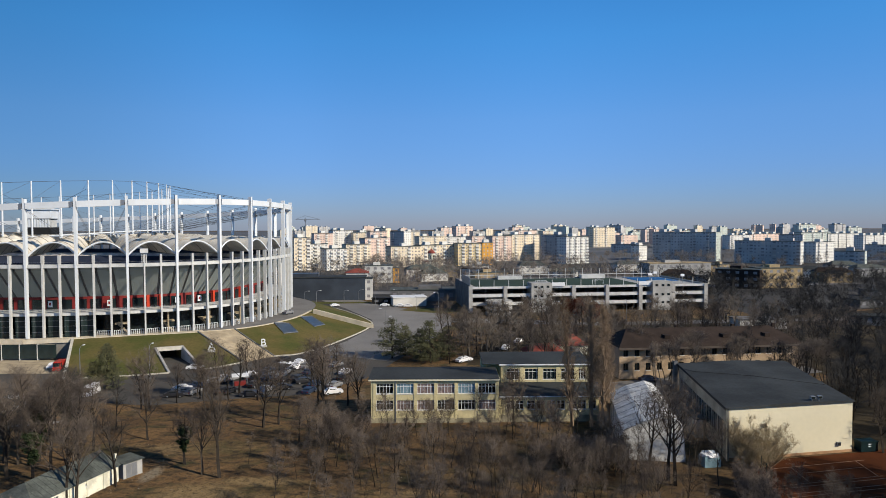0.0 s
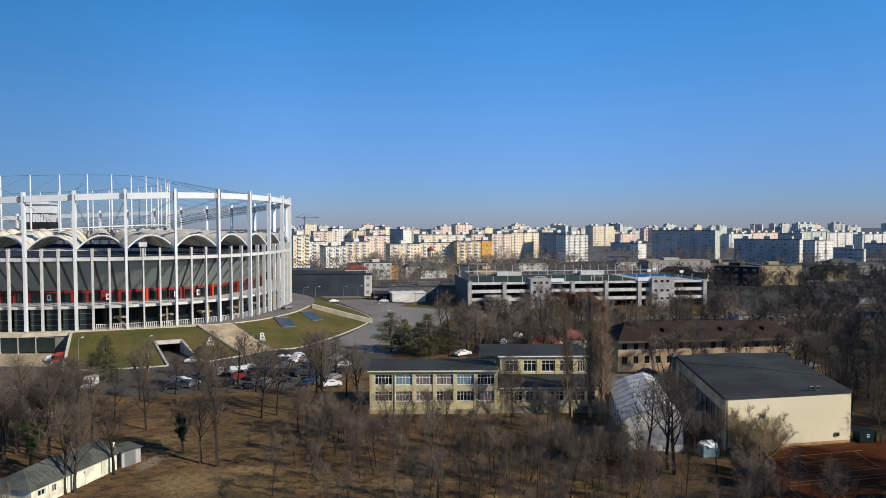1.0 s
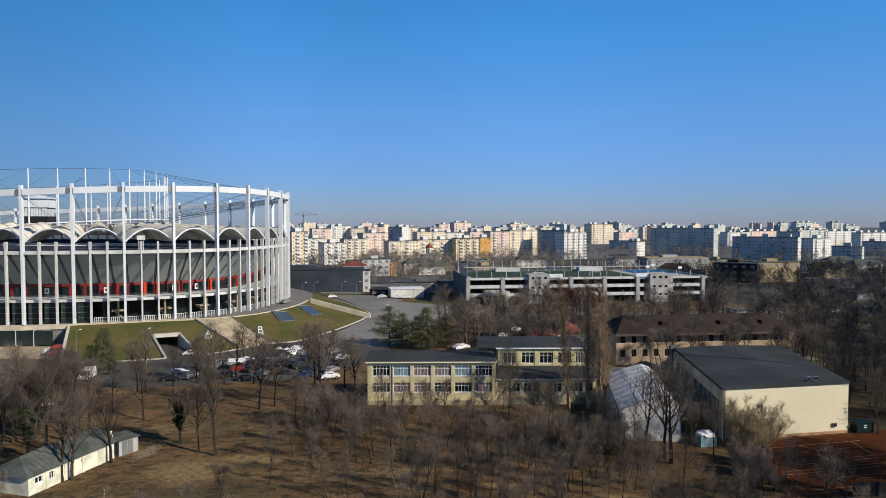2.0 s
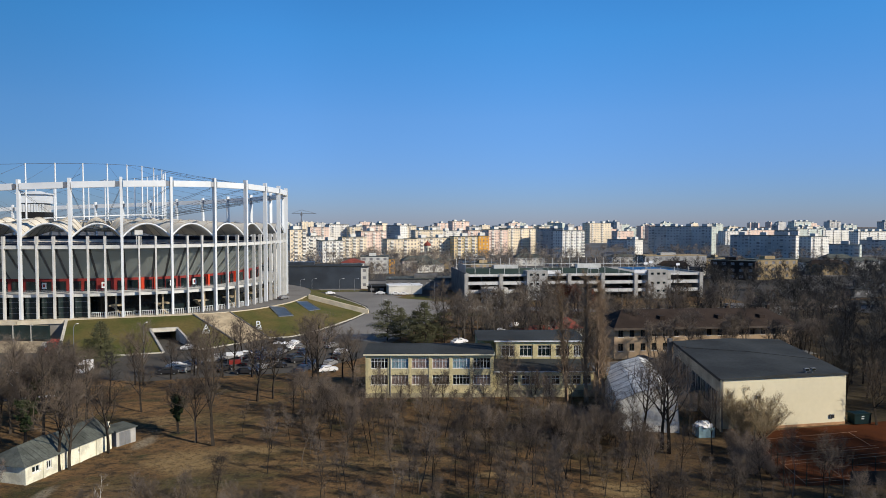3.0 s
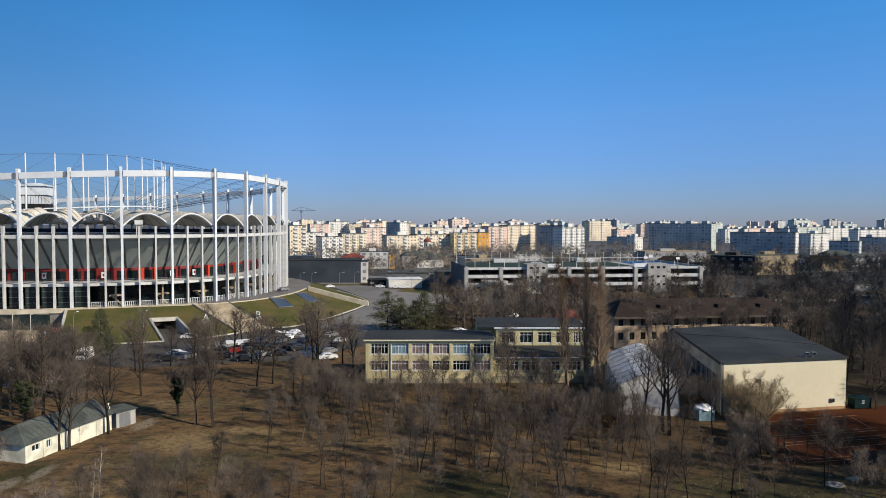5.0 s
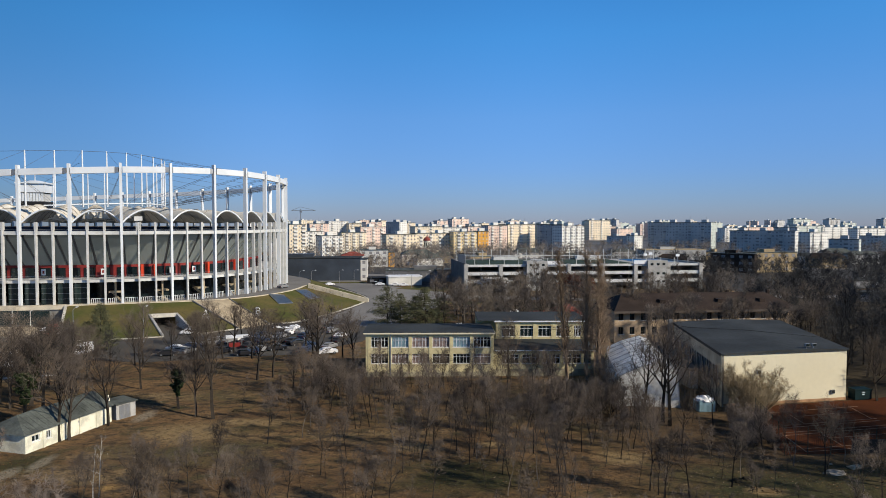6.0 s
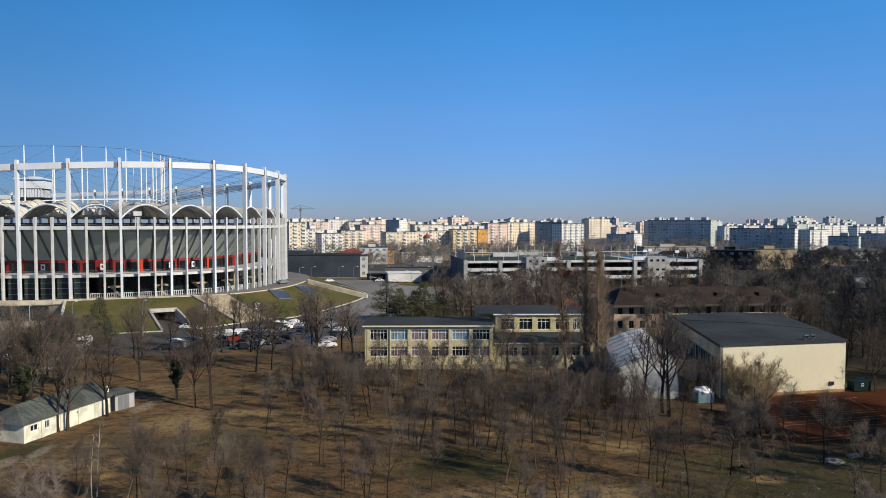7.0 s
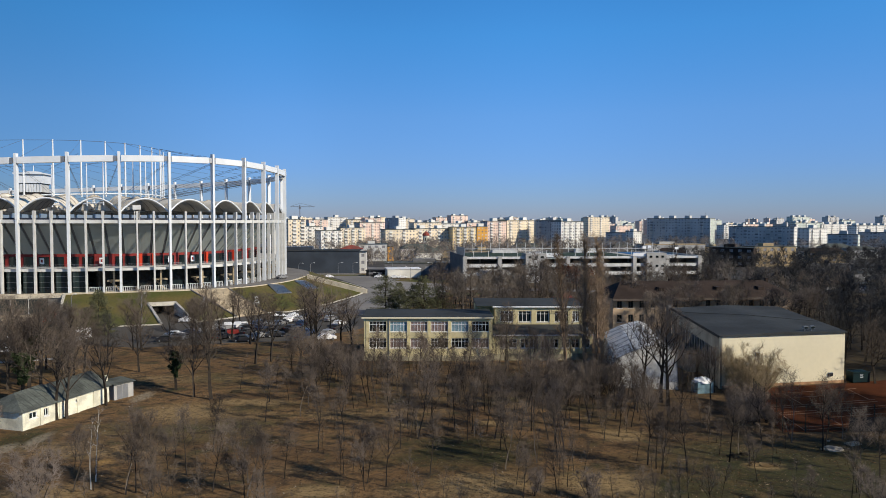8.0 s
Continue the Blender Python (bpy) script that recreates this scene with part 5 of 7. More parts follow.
part("spiral_ramp", bm, M_CONC, garage, "curved concrete car ramp")

# ---- middle distance ----
longb = thing("barracks_building", pose(42.6, 163.2, 0, 0, 0, 6.0), "long two-storey ochre-brown building with a brown tiled roof", "building")
LB = 46.0
op = []
for i in range(16):
    x = 1.0 + i * 2.82
    op += [(x, x + 1.25, 2.0, 3.8), (x, x + 1.25, 5.4, 7.1)]
part("front_wall", wall_with_openings(bmesh.new(), 0, LB, 0, 0.35, -0.1, 8.0, op), M_BARR, longb)
part("end_wall", boxes((0, 0.35, 0.35, 12, -0.1, 8.0)), M_BARR, longb)
part("end_wall", boxes((LB - 0.35, LB, 0.35, 12, -0.1, 8.0)), M_BARR, longb)
# painted black to give the rooms' darkness behind the openings
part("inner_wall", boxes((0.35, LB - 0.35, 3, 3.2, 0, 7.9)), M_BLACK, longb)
for o in op:
    window(longb, *o[:2], 0.12, *o[2:], cols=2, transom=False, frames=M_DFRAME)
bm = bmesh.new()
e = [bm.verts.new(p) for p in ((-0.8, -1.9, 7.9), (LB + 0.8, -1.9, 7.9), (LB + 0.8, 12.9, 7.9), (-0.8, 12.9, 7.9))]
r = [bm.verts.new(p) for p in ((4, 6, 11.4), (LB - 4, 6, 11.4))]
for fc in ((e[0], e[1], r[1], r[0]), (e[2], e[3], r[0], r[1]), (e[3], e[0], r[0]), (e[1], e[2], r[1]), e[::-1]):
    bm.faces.new(fc)
part("roof", bm, M_ROOFB, longb)
# added dark strip that thickens the eaves' shadow band
part("fascia_board", boxes((-0.8, LB + 0.8, -1.88, -1.7, 7.35, 7.9)), M_DFRAME, longb, "dark strip painting the shadow under the eaves")
for u in (12, 27, 38):
    part("dormer", boxes((u, u + 1.4, 1.2, 4.5, 8.9, 10.2)), M_ROOFB, longb)
    part("chimney", boxes((u + 5, u + 5.7, 6.2, 6.9, 10.8, 11.9)), M_ROOFB, longb)


def house(x, y, turn, w, d, h, wall, roof, rise, label, rows=1, category="building"):
    """A plain house: walls with real openings in front, and a pitched or flat roof."""
    b = thing("house", pose(x, y, 0, 0, 0, turn), label, category)
    n = max(1, int(w / 4.2))
    op = []
    for r in range(rows):
        z = h / rows * r + h / rows * 0.35
        op += [(w / n * (i + .28), w / n * (i + .72), z, z + h / rows * 0.42) for i in range(n)]
    part("front_wall", wall_with_openings(bmesh.new(), 0, w, 0, 0.3, -0.1, h, op), wall, b)
    part("side_wall", boxes((0, 0.3, 0.3, d, -0.1, h)), wall, b)
    part("side_wall", boxes((w - 0.3, w, 0.3, d, -0.1, h)), wall, b)
    part("back_wall", boxes((0.3, w - 0.3, d - 0.3, d, -0.1, h)), wall, b)
    for o in op:
        part("window", boxes((o[0], o[1], 0.14, 0.2, o[2], o[3])), M_FARWIN, b)
    if rise > 0:
        bm = bmesh.new()
        e = [bm.verts.new(p) for p in ((-0.5, -0.5, h), (w + 0.5, -0.5, h), (w + 0.5, d + 0.5, h), (-0.5, d + 0.5, h))]
        i = min(w, d) * 0.4
        r = [bm.verts.new(p) for p in ((i, d / 2, h + rise), (w - i, d / 2, h + rise))]
        for fc in ((e[0], e[1], r[1], r[0]), (e[2], e[3], r[0], r[1]), (e[3], e[0], r[0]), (e[1], e[2], r[1]), e[::-1]):
            bm.faces.new(fc)
        part("roof", bm, roof, b)
    else:
        part("roof", boxes((-0.3, w + 0.3, -0.3, d + 0.3, h, h + 0.35)), roof, b)
        if w > 17 or d > 10.5:
            part("roof_hut", boxes((w * .3, w * .55, d * .3, d * .7, h + .35, h + 2.0)), wall, b)
    return b


house(-23.0, 311.0, 12, 15.5, 9, 4.0, M_HOUSE, M_FRAME, 0, "low cream shop pavilion with a flat white roof", 0, "shop")
house(-26, 332, 2, 46, 14, 5.4, M_DCONC, M_ROOFG, 0, "long dark low market hall with a flat roof")
house(-34, 322, -5, 9, 5, 2.6, M_BLACK, M_BLACK, 0, "small black kiosk beside the road", 1, "kiosk")
house(-92, 335.5, 4, 53, 16, 11.2, M_DARKW, M_ROOFD, 0, "long dark blue-grey depot building", 0)
house(-39.2, 339.5, 4, 3.4, 10, 10.6, M_HOUSE, M_ROOFD, 0, "narrow pale stair tower at the end of the depot", 3)
house(-57, 396, 6, 13, 14, 9.6, M_HOUSE, M_ROOFR, 2.2, "white house with a red roof", 2)
house(-51, 440, 4, 18, 12, 11.0, M_HOUSE, M_ROOFG, 0, "white flat-roofed house in the city", 3)
house(-32.6, 441, 4, 4, 10, 9.5, TONES["orange"], M_ROOFG, 0, "narrow orange house beside a white one", 3)
# shaded side of the ochre block, its shade given by dark brown walls
house(160, 398, -34, 24, 14, 11.0, M_ROOFB, M_ROOFG, 0, "three-storey block side with shade put into its brown walls", 3)
house(184, 392, 10, 27, 12, 11.5, M_OCHRE, M_ROOFG, 0, "ochre three-storey block lit by the sun", 3)
house(146, 480, 6, 46, 16, 9.5, M_CONC, M_OCHRE, 0, "long grey hall with a bright ochre roof edge", 2)
random.seed(21)
for i in range(26):
    x = random.uniform(-40, 330)
    y = random.uniform(400, 540)
    wl = random.choice((M_HOUSE, M_HOUSE, M_HOUSE, M_CONC, M_OCHRE))
    house(x, y, random.uniform(-30, 25), random.uniform(10, 22), random.uniform(8, 13), random.uniform(4, 8.5), wl, random.choice((M_ROOFG, M_ROOFD, M_ROOFB, M_ROOFG, M_ROOFG)), random.choice((0, 2.4, 3.0)), "small town house with pale walls", 2)
house(105.1, 238.9, 4, 17, 8, 3.4, M_HOUSE, M_DCONC, 0, "low white row of garages among bare trees", 1)
for x, y, a in ((150, 250, -20), (185, 300, 12), (172, 225, 8), (215, 345, -14)):
    house(x, y, a, 14, 9, 3.2, M_DCONC, M_ROOFD, 0, "low dark workshop among bare trees", 1)

# church with a red dome
ch = thing("church", pose(-9, 560, 0, 0, 0, 15), "white church tower with a red dome roof", "church")
ch.scale = (0.75, 0.75, 0.8)
part("nave", boxes((-7, 7, 0, 20, 0, 9)), M_WREND, ch)
part("nave_roof", slab(bmesh.new(), [(-7.5, -0.5), (7.5, -0.5), (7.5, 20.5), (-7.5, 20.5)], 9, [9.2, 9.2, 9.2, 9.2]), M_ROOFR, ch)
part("tower", tube(bmesh.new(), (0, 4, 9), (0, 4, 17.5), 3.6, 3.6, 8), M_WREND, ch)
bm = bmesh.new()
for i, (r0, z0, r1, z1) in enumerate(((4.4, 17.5, 4.2, 18.4), (4.2, 18.4, 3.0, 20.2), (3.0, 20.2, 1.0, 21.4), (1.0, 21.4, 0.1, 23.0))):
    tube(bm, (0, 4, z0), (0, 4, z1), r0, r1, 10)
part("dome", bm, M_ROOFR, ch)
for i in range(8):
    t = math.pi * (i + .5) / 4
    bm = bmesh.new()
    quad_box(bm, -0.5, 0.5, -3.55, -3.3, 11.5, 15.5, Matrix.Translation((0, 4, 0)) @ Matrix.Rotation(t, 4, 'Z'))
    part("tower_window", bm, M_DGLASS, ch)

# ---- apartment blocks ----
WORDS = {"cream": "cream", "white": "white", "pink": "pinkish", "yellow": "yellow", "orange": "orange", "grey": "grey concrete", "green": "pale green"}


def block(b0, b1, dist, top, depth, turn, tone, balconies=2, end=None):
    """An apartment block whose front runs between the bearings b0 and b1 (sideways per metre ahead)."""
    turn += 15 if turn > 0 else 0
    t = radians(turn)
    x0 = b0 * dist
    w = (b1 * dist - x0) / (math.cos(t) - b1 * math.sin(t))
    floors = max(3, round(top / 2.9))
    fh = top / floors
    ob = thing("apartment_block", pose(x0, dist, 0, 0, 0, turn), "%s apartment block with %d storeys and balconies" % (WORDS[tone], floors), "building", "apartment blocks")
    part("wall", boxes((0, w, 0, depth, -0.1, top)), TONES[tone], ob)
    if end:
        part("end_wall", boxes((w, w + 0.3, 0.0, depth, 0, top + 0.2)), TONES[end], ob)
    bm = bmesh.new()
    quad_box(bm, -0.3, w + 0.3, -0.3, depth + 0.3, top, top + 0.5)
    part("roof", bm, M_ROOFG, ob)
    n = max(2, round(w / (3.3 if dist < 1400 else 6.0)))
    win, bal = bmesh.new(), bmesh.new()
    hw = 0.62 if dist < 1400 else 1.1
    pitch = w / n
    stacks = set(range(1, n, max(2, n // max(1, balconies)))) if balconies else set()
    for fl in range(floors):
        z = fl * fh + fh * 0.34
        for i in range(n):
            x = (i + 0.5) * pitch
            if i in stacks:
                quad_box(bal, x - pitch * .46, x + pitch * .46, -1.3, -0.02, fl * fh + 0.1, fl * fh + fh * 0.42)
                quad_box(win, x - pitch * .42, x + pitch * .42, -0.06, 0.0, fl * fh + fh * .45, fl * fh + fh * .92)
            else:
                quad_box(win, x - hw, x + hw, -0.06, 0.0, z, z + fh * 0.44)
        m = max(1, round(depth / 4)) if dist < 1400 else 0
        for i in range(m):
            y = (i + 0.5) * depth / m
            e = 0.3 if end else 0.0
            quad_box(win, w + e, w + e + 0.06, y - 0.7, y + 0.7, z, z + fh * 0.48)
            quad_box(win, -0.06, 0, y - 0.7, y + 0.7, z, z + fh * 0.48)
    tagged(part("window_panes", win, M_FARWIN, ob), "dark window panes", kind="stuff")
    if stacks:
        tagged(part("balcony_front", bal, TONES["grey" if tone == "grey" else "white"], ob), "pale balcony fronts", kind="stuff")
    k = max(1, int(w / 16))
    for i in range(k):
        x = (i + 0.5) * w / k
        part("stair_head", boxes((x - 2.6, x + 2.6, depth * .3, depth * .75, top + .5, top + 3.2)), TONES["white" if tone != "grey" else "grey"], ob)
        if random.random() < 0.35:
            part("antenna", boxes((x + 1, x + 1.15, depth * .5, depth * .5 + .15, top + 3.2, top + 7)), M_METAL, ob)
    return ob


random.seed(8)


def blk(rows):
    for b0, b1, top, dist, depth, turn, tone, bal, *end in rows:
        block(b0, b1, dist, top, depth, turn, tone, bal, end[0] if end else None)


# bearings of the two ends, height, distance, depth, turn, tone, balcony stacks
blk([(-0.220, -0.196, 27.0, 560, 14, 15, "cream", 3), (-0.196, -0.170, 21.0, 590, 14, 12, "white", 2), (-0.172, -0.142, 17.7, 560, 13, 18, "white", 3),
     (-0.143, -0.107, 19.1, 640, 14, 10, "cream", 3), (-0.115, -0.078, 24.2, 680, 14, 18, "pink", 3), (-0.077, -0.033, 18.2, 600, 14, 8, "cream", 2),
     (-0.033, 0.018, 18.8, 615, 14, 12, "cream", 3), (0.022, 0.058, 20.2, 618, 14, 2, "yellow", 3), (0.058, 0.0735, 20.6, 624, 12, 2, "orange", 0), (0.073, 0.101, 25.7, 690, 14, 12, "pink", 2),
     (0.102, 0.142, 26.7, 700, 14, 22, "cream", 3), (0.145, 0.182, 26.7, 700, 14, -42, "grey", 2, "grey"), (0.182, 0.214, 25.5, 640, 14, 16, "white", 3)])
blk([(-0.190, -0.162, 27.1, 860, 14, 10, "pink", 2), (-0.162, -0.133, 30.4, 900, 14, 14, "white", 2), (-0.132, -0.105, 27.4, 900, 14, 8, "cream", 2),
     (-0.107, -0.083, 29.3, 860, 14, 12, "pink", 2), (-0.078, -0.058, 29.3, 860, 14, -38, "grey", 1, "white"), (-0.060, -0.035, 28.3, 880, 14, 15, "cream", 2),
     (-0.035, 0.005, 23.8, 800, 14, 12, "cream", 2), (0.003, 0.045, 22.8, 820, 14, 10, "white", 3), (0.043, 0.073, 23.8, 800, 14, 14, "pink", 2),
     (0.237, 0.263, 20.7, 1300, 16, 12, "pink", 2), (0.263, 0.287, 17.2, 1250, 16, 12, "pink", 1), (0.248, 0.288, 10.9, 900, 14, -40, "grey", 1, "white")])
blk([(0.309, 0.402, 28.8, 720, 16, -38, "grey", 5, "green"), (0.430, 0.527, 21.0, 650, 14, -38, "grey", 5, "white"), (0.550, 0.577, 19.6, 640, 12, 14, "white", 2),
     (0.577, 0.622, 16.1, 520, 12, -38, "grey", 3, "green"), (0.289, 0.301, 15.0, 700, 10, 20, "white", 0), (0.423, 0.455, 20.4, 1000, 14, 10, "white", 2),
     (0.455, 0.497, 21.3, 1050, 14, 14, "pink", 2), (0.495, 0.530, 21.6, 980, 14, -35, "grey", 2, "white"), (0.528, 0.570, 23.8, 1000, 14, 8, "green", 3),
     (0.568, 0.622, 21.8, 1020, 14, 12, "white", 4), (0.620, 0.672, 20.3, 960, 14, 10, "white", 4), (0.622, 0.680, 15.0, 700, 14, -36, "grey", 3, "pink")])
# farthest blocks: greyer tones stand in for the distance haze
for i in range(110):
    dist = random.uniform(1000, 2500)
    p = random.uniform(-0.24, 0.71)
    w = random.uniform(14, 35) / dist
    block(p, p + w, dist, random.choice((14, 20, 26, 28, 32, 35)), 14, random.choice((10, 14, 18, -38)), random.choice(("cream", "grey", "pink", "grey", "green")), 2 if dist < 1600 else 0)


# red-roofed pavilion behind the school, among the trees
house(22.5, 182.5, 4, 11, 8, 2.4, M_WREND, M_ROOFR, 2.4, "low pavilion with a faded red roof", 1)
house(33.5, 193.5, 4, 8, 9, 2.8, M_WREND, M_ROOFR, 2.6, "small pavilion with a faded red roof among trees", 1)
# tower crane on the skyline
crane = thing("tower_crane", pose(-205, 1010, 0), "thin grey tower crane on the skyline", "crane")
part("mast", boxes((-0.5, 0.5, -0.5, 0.5, 0, 49)), M_METAL, crane)
part("jib", boxes((-14, 22, -0.3, 0.3, 46.2, 46.9)), M_METAL, crane)
part("cab", boxes((-1.5, 1.5, -1.5, 1.5, 43.5, 46)), M_METAL, crane)
part("tie_bar", tube(tube(bmesh.new(), (0, 0, 52), (20, 0, 47), .2, .2, 4), (0, 0, 52), (-13, 0, 47), .2, .2, 4), M_METAL, crane)


def street_lamp(x, y, turn, h=8.0):
    o = thing("street_lamp", pose(x, y, 0, 0, 0, turn), "grey street lamp post with a curved arm", "street lamp", "street lamps")
    part("pole", tube(bmesh.new(), (0, 0, 0), (0, 0, h), 0.11, 0.07, 6), M_METAL, o)
    part("arm", tube(tube(bmesh.new(), (0, 0, h), (0.7, 0, h + .5), 0.06, 0.05, 5), (0.7, 0, h + .5), (1.6, 0, h + .6), 0.05, 0.05, 5), M_METAL, o)
    part("lamp_head", boxes((1.5, 2.3, -0.16, 0.16, h + .5, h + .66)), M_FRAME, o)


for x, y, a in ((-66, 322, 20), (-61, 325, 20), (-48, 327, 0), (-41, 328, 0), (-22, 330, 180), (-12, 300, 180), (-2, 290, 180), (-30, 300, 180), (-88, 163, 90), (-72, 165, 90), (-120, 165, 90), (-20, 235, 180), (-15, 215, 180), (70, 258, 90), (110, 262, 90)):
    street_lamp(x, y, a, 5.6 if y > 295 else 8.0)


def parasol(x, y):
    o = thing("parasol", pose(x, y, 0), "open white parasol at the edge of the car park", "parasol", "parasols")
    part("pole", tube(bmesh.new(), (0, 0, 0), (0, 0, 2.7), 0.03, 0.03, 6), M_METAL, o)
    part("canopy", tube(bmesh.new(), (0, 0, 2.25), (0, 0, 2.75), 1.15, 0.06, 8), M_FRAME, o)
    part("base", tube(bmesh.new(), (0, 0, 0.04), (0, 0, 0.16), 0.35, 0.3, 8), M_CONC, o)


for x, y in ((-39.4, 172.8), (-37.1, 175.6), (-41.5, 173.5)):
    parasol(x, y)
stand = thing("market_stand", pose(-47.9, 158.4, 0.04, 0, 0, 20), "small red and white market stand on asphalt", "stand")
part("counter", boxes((-1.3, 1.3, -0.7, 0.7, 0, 0.9)), M_RED, stand)
part("canopy", slab(bmesh.new(), [(-1.9, -1.3), (1.9, -1.3), (1.9, 1.2), (-1.9, 1.2)], [2.2, 2.2, 2.5, 2.5], [2.28, 2.28, 2.58, 2.58]), M_FRAME, stand)
for x, y in ((-1.6, -1.0), (1.6, -1.0), (1.6, 1.0), (-1.6, 1.0)):
    part("post", tube(bmesh.new(), (x, y, 0), (x, y, 2.3), 0.04, 0.04, 5), M_METAL, stand)


# ---- trees ----
class Sticks:
    """Collects tapered three-sided sticks into one mesh."""

    def __init__(self):
        self.v, self.f = [], []

    def add(self, a, b, r0, r1):
        d = b - a
        if d.length < 1e-4:
            return
        x = d.orthogonal().normalized()
        y = d.normalized().cross(x)
        n = len(self.v)
        for t in (0.0, 2.094, 4.189):
            o = x * math.cos(t) + y * math.sin(t)
            self.v += [a + o * r0, b + o * r1]
        for i in range(3):
            j = (i + 1) % 3
            self.f.append((n + 2 * i, n + 2 * j, n + 2 * j + 1, n + 2 * i + 1))

    def spike(self, a, b, r):
        d = b - a
        x = d.orthogonal().normalized() * r
        y = d.normalized().cross(x)
        n = len(self.v)
        self.v += [a + x, a - x * 0.5 + y * 0.87, a - x * 0.5 - y * 0.87, b]
        self.f += [(n, n + 1, n + 3), (n + 1, n + 2, n + 3), (n + 2, n, n + 3)]

    def leaf(self, p, n1, n2):
        n = len(self.v)
        self.v += [p - n1, p + n2, p + n1, p - n2]
        self.f.append((n, n + 1, n + 2, n + 3))

    def mesh(self, name, material):
        me = bpy.data.meshes.new(name)
        me.from_pydata([tuple(p) for p in self.v], [], self.f)
        me.materials.append(material)
        return me


def rvec(r):
    while True:
        v = Vector((r.uniform(-1, 1), r.uniform(-1, 1), r.uniform(-1, 1)))
        if 0.01 < v.length < 1:
            return v.normalized()


def grow(seed, h, r0, clear=0.3, limbs=12, spread=0.75, subs=6, twigs=5, twig_len=0.9, twig_r=0.014, lift=0.5, fork=1, plain=False, wide=0.3, sway=0.10):
    """A bare broadleaved tree: leader, limbs, branches (trunk mesh) and twigs (crown mesh)."""
    r = random.Random(seed)
    wood, crown = Sticks(), Sticks()
    for fk in range(fork):
        p = Vector((0, 0, -0.15))
        d = Vector((r.uniform(-.06, .06), r.uniform(-.06, .06), 1)) if fork == 1 else Vector((r.uniform(-wide, wide), r.uniform(-wide, wide), 1))
        n = 9
        line = [(p, r0)]
        for i in range(n):
            d = (d + rvec(r) * sway + Vector((0, 0, 0.06))).normalized()
            q = p + d * (h * 0.9 / n)
            ra, rb = r0 * (1 - i / n * 0.9), r0 * (1 - (i + 1) / n * 0.9)
            wood.add(p, q, ra, rb)
            p = q
            line.append((p, rb))
        for k in range(limbs):
            s = clear + (1 - clear) * (k + r.random()) / limbs
            i = min(n - 1, int(s * n))
            a = line[i][0].lerp(line[i + 1][0], s * n - i)
            ang = k * 2.4 + r.uniform(-.5, .5)
            ln = h * spread * (0.55 * (1 - s) + 0.16) * r.uniform(.7, 1.25)
            dd = Vector((math.cos(ang), math.sin(ang), lift + r.uniform(-.2, .5) + s * .5)).normalized()
            rr = max(0.014, line[i][1] * 0.5)
            pts = [a]
            for j in range(4):
                dd = (dd + rvec(r) * 0.22 + Vector((0, 0, 0.10))).normalized()
                pts.append(pts[-1] + dd * ln / 4)
                wood.add(pts[-2], pts[-1], rr * (1 - j * .22), rr * (1 - (j + 1) * .22) + 0.004)
            for m in range(subs):
                t = 0.25 + 0.75 * (m + r.random()) / subs
                j = min(3, int(t * 4))
                b = pts[j].lerp(pts[j + 1], t * 4 - j)
                sd = (dd * 0.6 + rvec(r) * 0.8 + Vector((0, 0, 0.25))).normalized()
                sl = ln * 0.42 * r.uniform(.6, 1.2)
                mid = b + sd * sl * .5
                sd2 = (sd + rvec(r) * .3 + Vector((0, 0, .15))).normalized()
                tip = mid + sd2 * sl * .5
                if plain:
                    crown.spike(b, tip, twig_r)
                else:
                    crown.add(b, mid, max(0.009, rr * .35), max(0.007, rr * .25))
                    crown.spike(mid, tip, max(0.007, rr * .25))
                for w in range(twigs):
                    c = b.lerp(mid, r.random()) if r.random() < .4 else mid.lerp(tip, r.random())
                    td = (sd2 * .8 + rvec(r) * .8 + Vector((0, 0, .2))).normalized()
                    crown.spike(c, c + td * twig_len * r.uniform(.5, 1.2), twig_r)
    return wood, crown


def tree_kind(name, seed, bark, twig, label, extra=None, **kw):
    wood, crown = grow(seed, **kw)
    t = thing(name, pose(0, 0, -60), label, "tree")
    o = new("trunk", wood.mesh("trunk", bark))
    o.parent = t
    o = new("crown", crown.mesh("crown", twig))
    o.parent = t
    if name == "sapling":
        for c in t.children:
            tagged(c, kind="stuff")
    if extra:
        extra(t, kw)
    return t


def ivy(t, kw):
    r = random.Random(5)
    s = Sticks()
    clumps = [(r.uniform(0, 6.283), r.uniform(.34, .70) * kw["h"], r.uniform(.4, .95)) for i in range(18)]
    for i in range(3600):
        if i % 2:
            a, z, rad = r.choice(clumps)
            p = Vector((math.cos(a) * rad * 1.1, math.sin(a) * rad * 1.1, z)) + rvec(r) * r.uniform(.1, .7) * rad
        else:
            z = kw["h"] * (0.24 + 0.46 * r.random())
            a = r.uniform(0, 6.283)
            rad = r.uniform(0.2, 0.5) * (0.8 + 0.5 * math.sin(z * 2.1 + a * 2))
            p = Vector((math.cos(a) * rad, math.sin(a) * rad, z))
        n1 = rvec(r) * 0.13
        s.leaf(p, n1, n1.orthogonal().normalized() * 0.12)
    o = new("ivy", s.mesh("ivy", M_IVY))
    o.parent = t
    tagged(o, "dark green ivy round the trunk")


